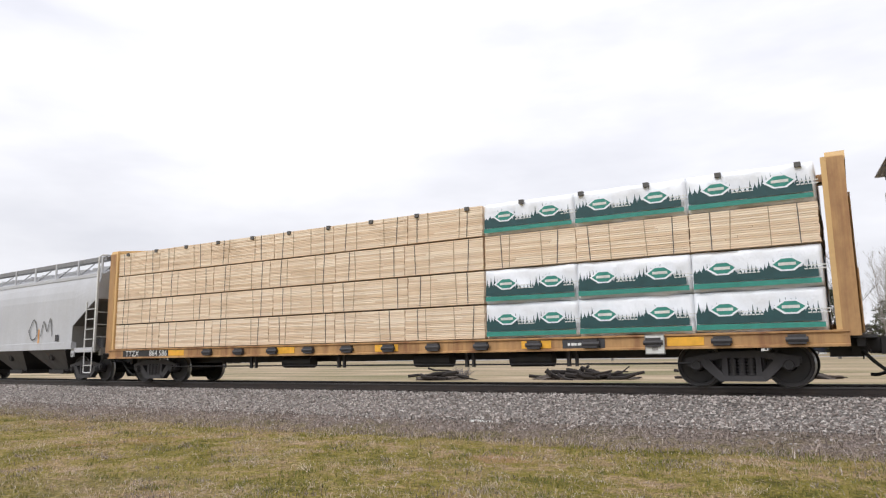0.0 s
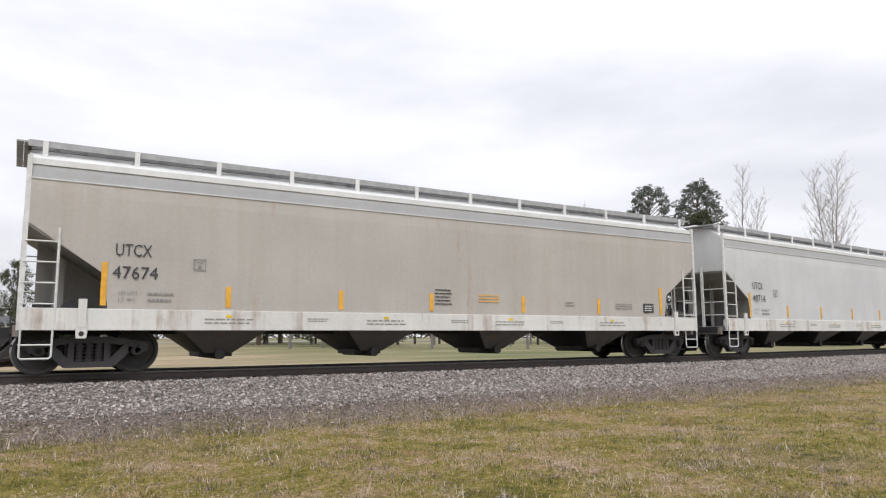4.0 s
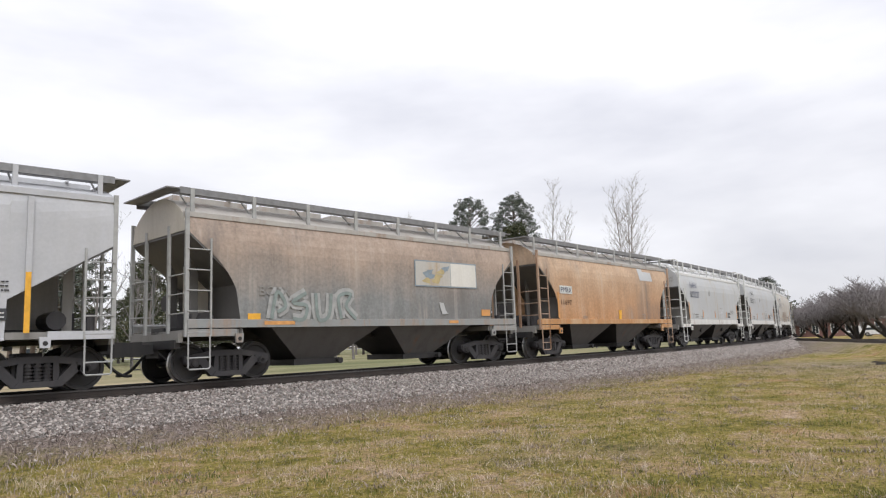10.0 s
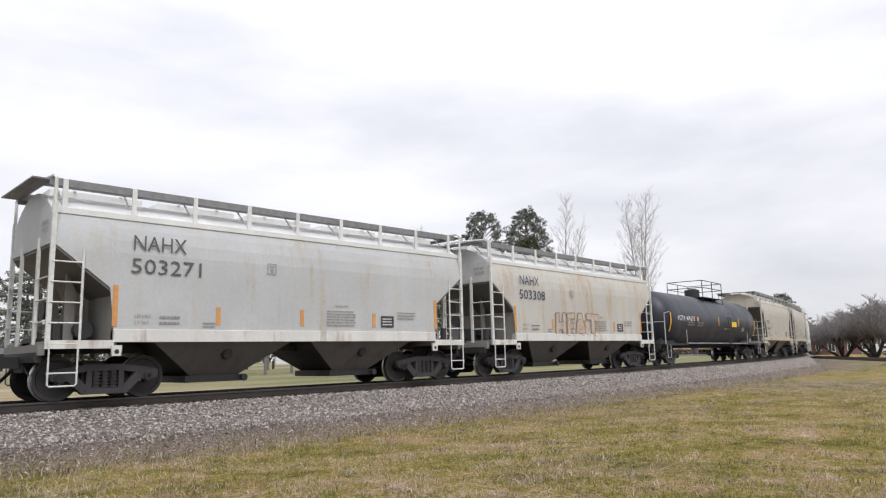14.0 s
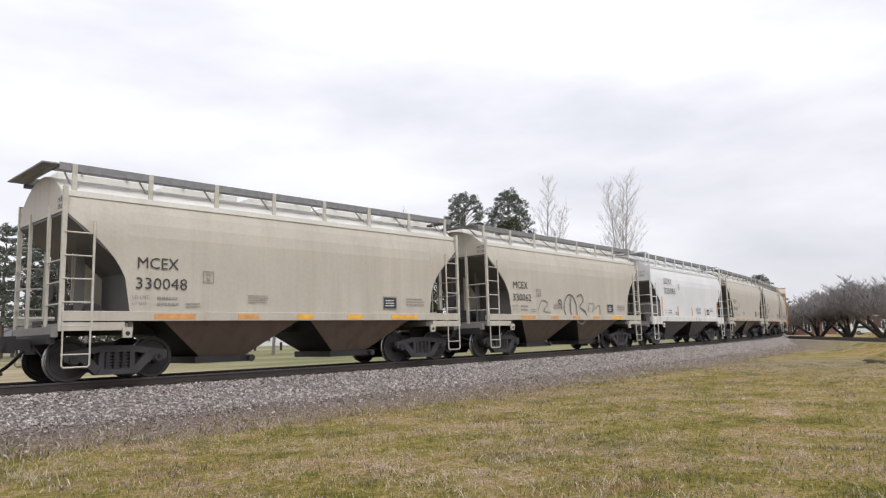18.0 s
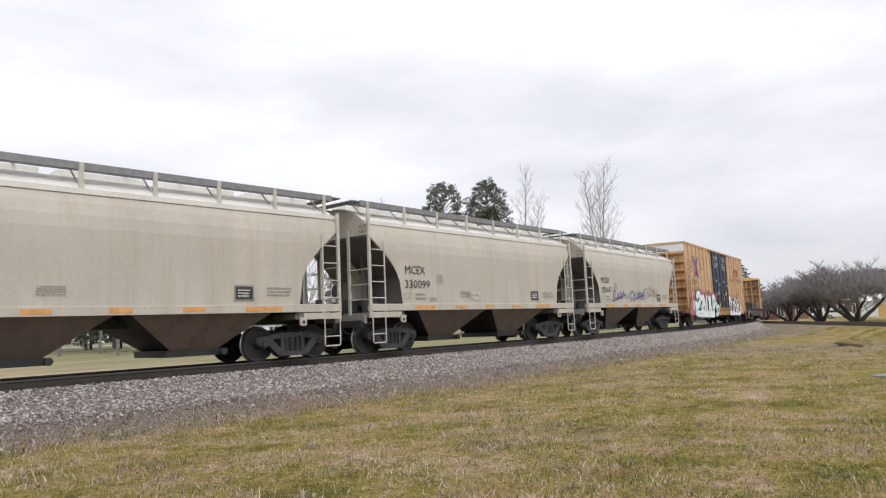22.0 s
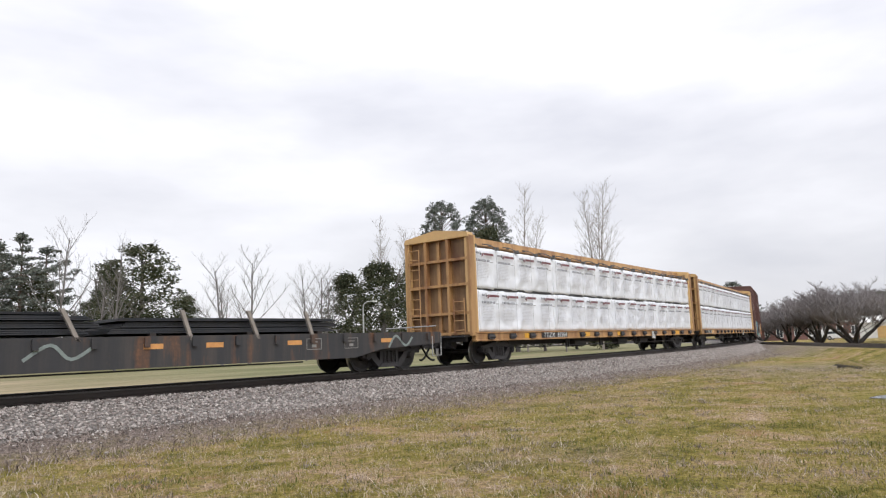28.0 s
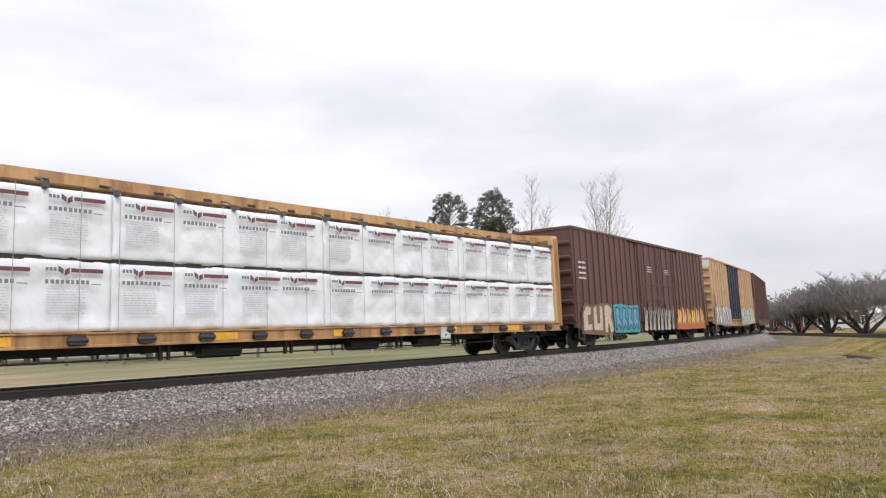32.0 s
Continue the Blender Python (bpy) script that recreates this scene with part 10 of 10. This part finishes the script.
def parked_car(label, at, paint_mat, tall):
    t = thing("parked_car", label, "car", at=at)
    bm = bmesh.new()
    prism(bm, [(-2.4, 0.35), (2.4, 0.35), (2.42, 0.95), (2.2, 1.02), (1.3, 1.08), (0.75, tall), (-1.9, tall), (-2.35, 1.1), (-2.42, 0.9)], -0.92, 0.92)
    outward(bm)
    part("body", bm, M[paint_mat], t)
    bm = bmesh.new()
    prism(bm, [(1.12, 1.1), (0.7, tall - 0.1), (-1.8, tall - 0.1), (-2.15, 1.1)], -0.935, -0.925)
    outward(bm)
    part("side_window", bm, M["glass"], t)
    for x in (-1.5, 1.5):
        for y in (-0.85, 0.85):
            bm = bmesh.new()
            rod(bm, (x, y - 0.11, 0.36), (x, y + 0.11, 0.36), 0.36, n=18)
            w = part("wheel", bm, M["tyre"], t)
            bm = bmesh.new()
            rod(bm, (x, y - 0.12, 0.36), (x, y + 0.12, 0.36), 0.2, n=12)
            part("rim", bm, M["tread_steel"], w)
    return t


parked_car("silver sport utility vehicle parked by the house", facing(-12.1, 128), "car_silver", 1.75)
parked_car("white van parked beyond the field", facing(-18.5, 130, 180), "car_white", 2.0)
parked_car("white car parked beside the brick building", facing(75.3, 142), "car_white", 1.6)
parked_car("white van parked before the brick building", facing(74.3, 146, 180), "car_white", 1.9)
parked_car("dark car parked under the lawn trees", facing(0.6, 126, 10), "door_navy", 1.6)


def trailer():
    t = thing("box_trailer", "white box trailer parked beyond the field", "trailer", at=facing(-8.7, 127))
    bm = bmesh.new()
    box(bm, -2.4, 2.4, 0, 2.3, 0.6, 2.9)
    part("body", bm, M["wall_white"], t)
    for x in (-0.5, 0.5):
        bm = bmesh.new()
        rod(bm, (x, 0.1, 0.35), (x, 0.35, 0.35), 0.35, n=16)
        part("wheel", bm, M["tyre"], t)


trailer()


def road():
    verts, faces = [], []
    n = 120
    for i in range(n + 1):
        a = -70 + 130 * i / n
        for o in (-90.5, -84.0):
            x, y, _ = on_curve(radians(a) * RADIUS, o)
            verts.append((x, y, height(o) + 0.03))
    for i in range(n):
        faces.append((2 * i, 2 * i + 1, 2 * i + 3, 2 * i + 2))
    tagged(solid("road", verts, faces, M["road"]), "pale road beyond the field", "road", kind="structure")


road()


def debris(az0, az1, d, count, seed, label, stump=None):
    """Rotten logs and boards thrown on a low bank of soil beside the line, with an upturned stump on some."""
    rng = random.Random(seed)
    t = thing("debris_pile", label, "debris")
    for i in range(count):
        az = az0 + (az1 - az0) * rng.random()
        x, y, _ = polar(az, d + rng.uniform(-1.6, 1.6))
        mid = 1 - abs((az - az0) / (az1 - az0) * 2 - 1)
        l, r = rng.uniform(0.4, 1.7), rng.uniform(0.06, 0.16)
        bm = bmesh.new()
        bend = [Vector((l * (2 * k / 4 - 1), rng.gauss(0, 0.05), rng.gauss(0, 0.05))) for k in range(5)]
        for k in range(4):
            rod(bm, bend[k], bend[k + 1], r * (1 - 0.1 * k), r * (0.9 - 0.1 * k), 6, caps=k in (0, 3))
        b = part("log", bm, M["log_dark"], t)
        b.matrix_basis = Matrix.Translation((x, y, ground_z(x, y) + 0.10 + 0.55 * mid * rng.random())) @ Euler((rng.uniform(-0.3, 0.3), rng.gauss(0, 0.16), rng.gauss(0.0, 0.5))).to_matrix().to_4x4()
    n = max(5, int((az1 - az0) * 2.2))
    for i in range(n):
        bm = bmesh.new()
        az = az0 + (az1 - az0) * (i + 0.5) / n
        x, y, _ = polar(az, d + rng.uniform(-0.6, 0.6))
        res = bmesh.ops.create_icosphere(bm, subdivisions=3, radius=rng.uniform(0.45, 0.75))
        for v in res["verts"]:
            k = 1 + 0.5 * noise.noise(v.co * 2.0 + Vector((i, seed, 0))) + 0.35 * noise.noise(v.co * 6.0 + Vector((seed, i, 0)))
            v.co = Vector((v.co.x * k * 1.3 + x, v.co.y * k + y, v.co.z * k * 0.36 + ground_z(x, y) - 0.03))
        part("soil_heap", bm, M["soil"], t)
    if stump:
        x, y, _ = polar(stump, d - 0.4)
        bm = bmesh.new()
        res = bmesh.ops.create_icosphere(bm, subdivisions=2, radius=0.58)
        for v in res["verts"]:
            k = 1 + 0.9 * noise.noise(v.co * 2.6 + Vector((4, seed, 0))) + 0.5 * noise.noise(v.co * 6.0)
            v.co = Vector((v.co.x * k * 1.15 - 0.35 * v.co.z, v.co.y * k, v.co.z * k * 1.25))
        b = part("stump", bm, M["log_dark"], t, "upturned dark stump")
        b.location = (x, y, ground_z(x, y) + 0.48)


debris(-19.7, -13.6, 42, 26, 4, "rotten logs on a low bank of soil in the dry field")
debris(-8.5, 0.5, 42, 24, 6, "heap of broken logs with an upturned stump in the dry field", -2.3)
debris(-29.4, -26.4, 44, 9, 8, "few scattered logs in the dry field")


def bush(az, d, size, seed):
    rng = random.Random(seed)
    x, y, _ = polar(az, d)
    t = thing("dry_bush", "leafless brown bush at the field edge", "bush", at=Matrix.Translation((x, y, ground_z(x, y) - 0.05)))
    bm = bmesh.new()
    for i in range(70):
        a, e = rng.random() * 6.28, rng.uniform(0.5, 1.4)
        p = Vector((0.1 * math.cos(a), 0.1 * math.sin(a), 0))
        q = p + Vector((math.cos(a) * math.cos(e), math.sin(a) * math.cos(e), math.sin(e))) * size * rng.uniform(0.6, 1.1)
        rod(bm, p, q, 0.02, 0.006, 3, caps=False)
        for _ in range(3):
            s = p + (q - p) * rng.uniform(0.3, 0.9)
            rod(bm, s, s + Vector((rng.gauss(0, 1), rng.gauss(0, 1), abs(rng.gauss(0, 1)))) * size * 0.16, 0.01, 0.005, 3, caps=False)
    part("twig_head", bm, M["twig"], t)


for k, (az, d, sz) in enumerate(((-26.5, 46, 0.9), (-4.2, 41.5, 1.5), (10, 60, 1.0))):
    bush(az, d, sz, 60 + k)


def street_lamp(az, d):
    x, y, _ = polar(az, d)
    t = thing("street_lamp", "grey street lamp with a curved arm", "street lamp", at=Matrix.Translation((x, y, ground_z(x, y))))
    bm = bmesh.new()
    rod(bm, (0, 0, -0.1), (0, 0, 5.2), 0.10, 0.07, 10)
    part("pole", bm, M["ladder_grey"], t)
    bm = bmesh.new()
    path_rod(bm, [(0, 0, 5.2), (0.1, 0, 5.6), (0.5, 0, 5.85), (1.2, 0, 5.9)], 0.045, 8)
    part("arm", bm, M["ladder_grey"], t)
    bm = bmesh.new()
    frustum(bm, (1.1, 1.75, -0.14, 0.14, 5.96), (1.15, 1.7, -0.1, 0.1, 5.84))
    part("lamp_head", bm, M["plate_white"], t)


street_lamp(39.4, 68)


def fence_posts():
    """A row of short dark posts along the far lawn."""
    t = thing("post_row", "row of short dark timber posts along the lawn", "fence")
    for i in range(16):
        x, y, _ = polar(9 + 2.0 * i, 96)
        bm = bmesh.new()
        box(bm, -0.12, 0.12, -0.12, 0.12, -0.1, 1.1)
        b = part("post", bm, M["wood_old"], t)
        b.location = (x, y, ground_z(x, y))


fence_posts()
# a scrap of white plastic on the ballast and a few weeds of green
bm = bmesh.new()
for i in range(5):
    ribbon(bm, [(0.1 * i, 0.0), (0.1 * i + 0.12, 0.05 + 0.02 * (i % 2)), (0.1 * i + 0.22, 0.0)], 0.06, 0.0)
scrap = part("plastic_scrap", bm, M["plate_white"], None)
scrap.matrix_basis = Matrix.Translation((*polar(-26.2, 15.6)[:2], 0.20)) @ Matrix.Rotation(radians(-60), 4, "X")
tagged(scrap, "scrap of white plastic on the ballast", "litter")


# ---- the train's run ----
SPEED = [(0, 10.87), (4, 11.01), (8, 11.07), (12, 10.99), (16, 10.89), (20, 11.16), (24, 10.98), (28, 10.87), (32, 10.89)]


def run(t):
    """Metres that the train has gone at t seconds."""
    s = 0.0
    for (t0, v0), (t1, v1) in zip(SPEED, SPEED[1:]):
        if t <= t0:
            break
        u = min(t, t1)
        v = v0 + (v1 - v0) * (u - t0) / (t1 - t0)
        s += (v0 + v) / 2 * (u - t0)
    return s


def car_pose(s):
    a = s / RADIUS
    x, y, _ = on_curve(s, -0.06)
    return Matrix.Translation((x, y, RAIL_Z)) @ Matrix.Rotation(a, 4, "Z")


def motions():
    """The cars follow the curve; their wheels roll while they are near."""
    total = 32 * FPS
    gone = [run(f / FPS) for f in range(total + 1)]
    for car, s0 in CARS:
        walk(car, [(t, car_pose(s0 - run(t))) for t in [k * 0.8 for k in range(41)]])
        near = [f for f in range(total + 1) if -30 < s0 - gone[f] < 62]
        if not near:
            continue
        sets = [o for o in car.children_recursive if o.name.startswith("wheelset")]
        spread = random.Random(int(s0))
        for w in sets:
            x, _, z = w.location
            a0 = spread.random() * 6.28
            rows = []
            for f in sorted({0, total} | set(range(near[0], near[-1] + 1))):
                g = min(max(f, near[0]), near[-1])
                rows.append((f / FPS, Matrix.Translation((x, 0, z)) @ Matrix.Rotation(a0 - gone[g] / WHEEL_R, 4, "Y")))
            walk(w, rows)


motions()
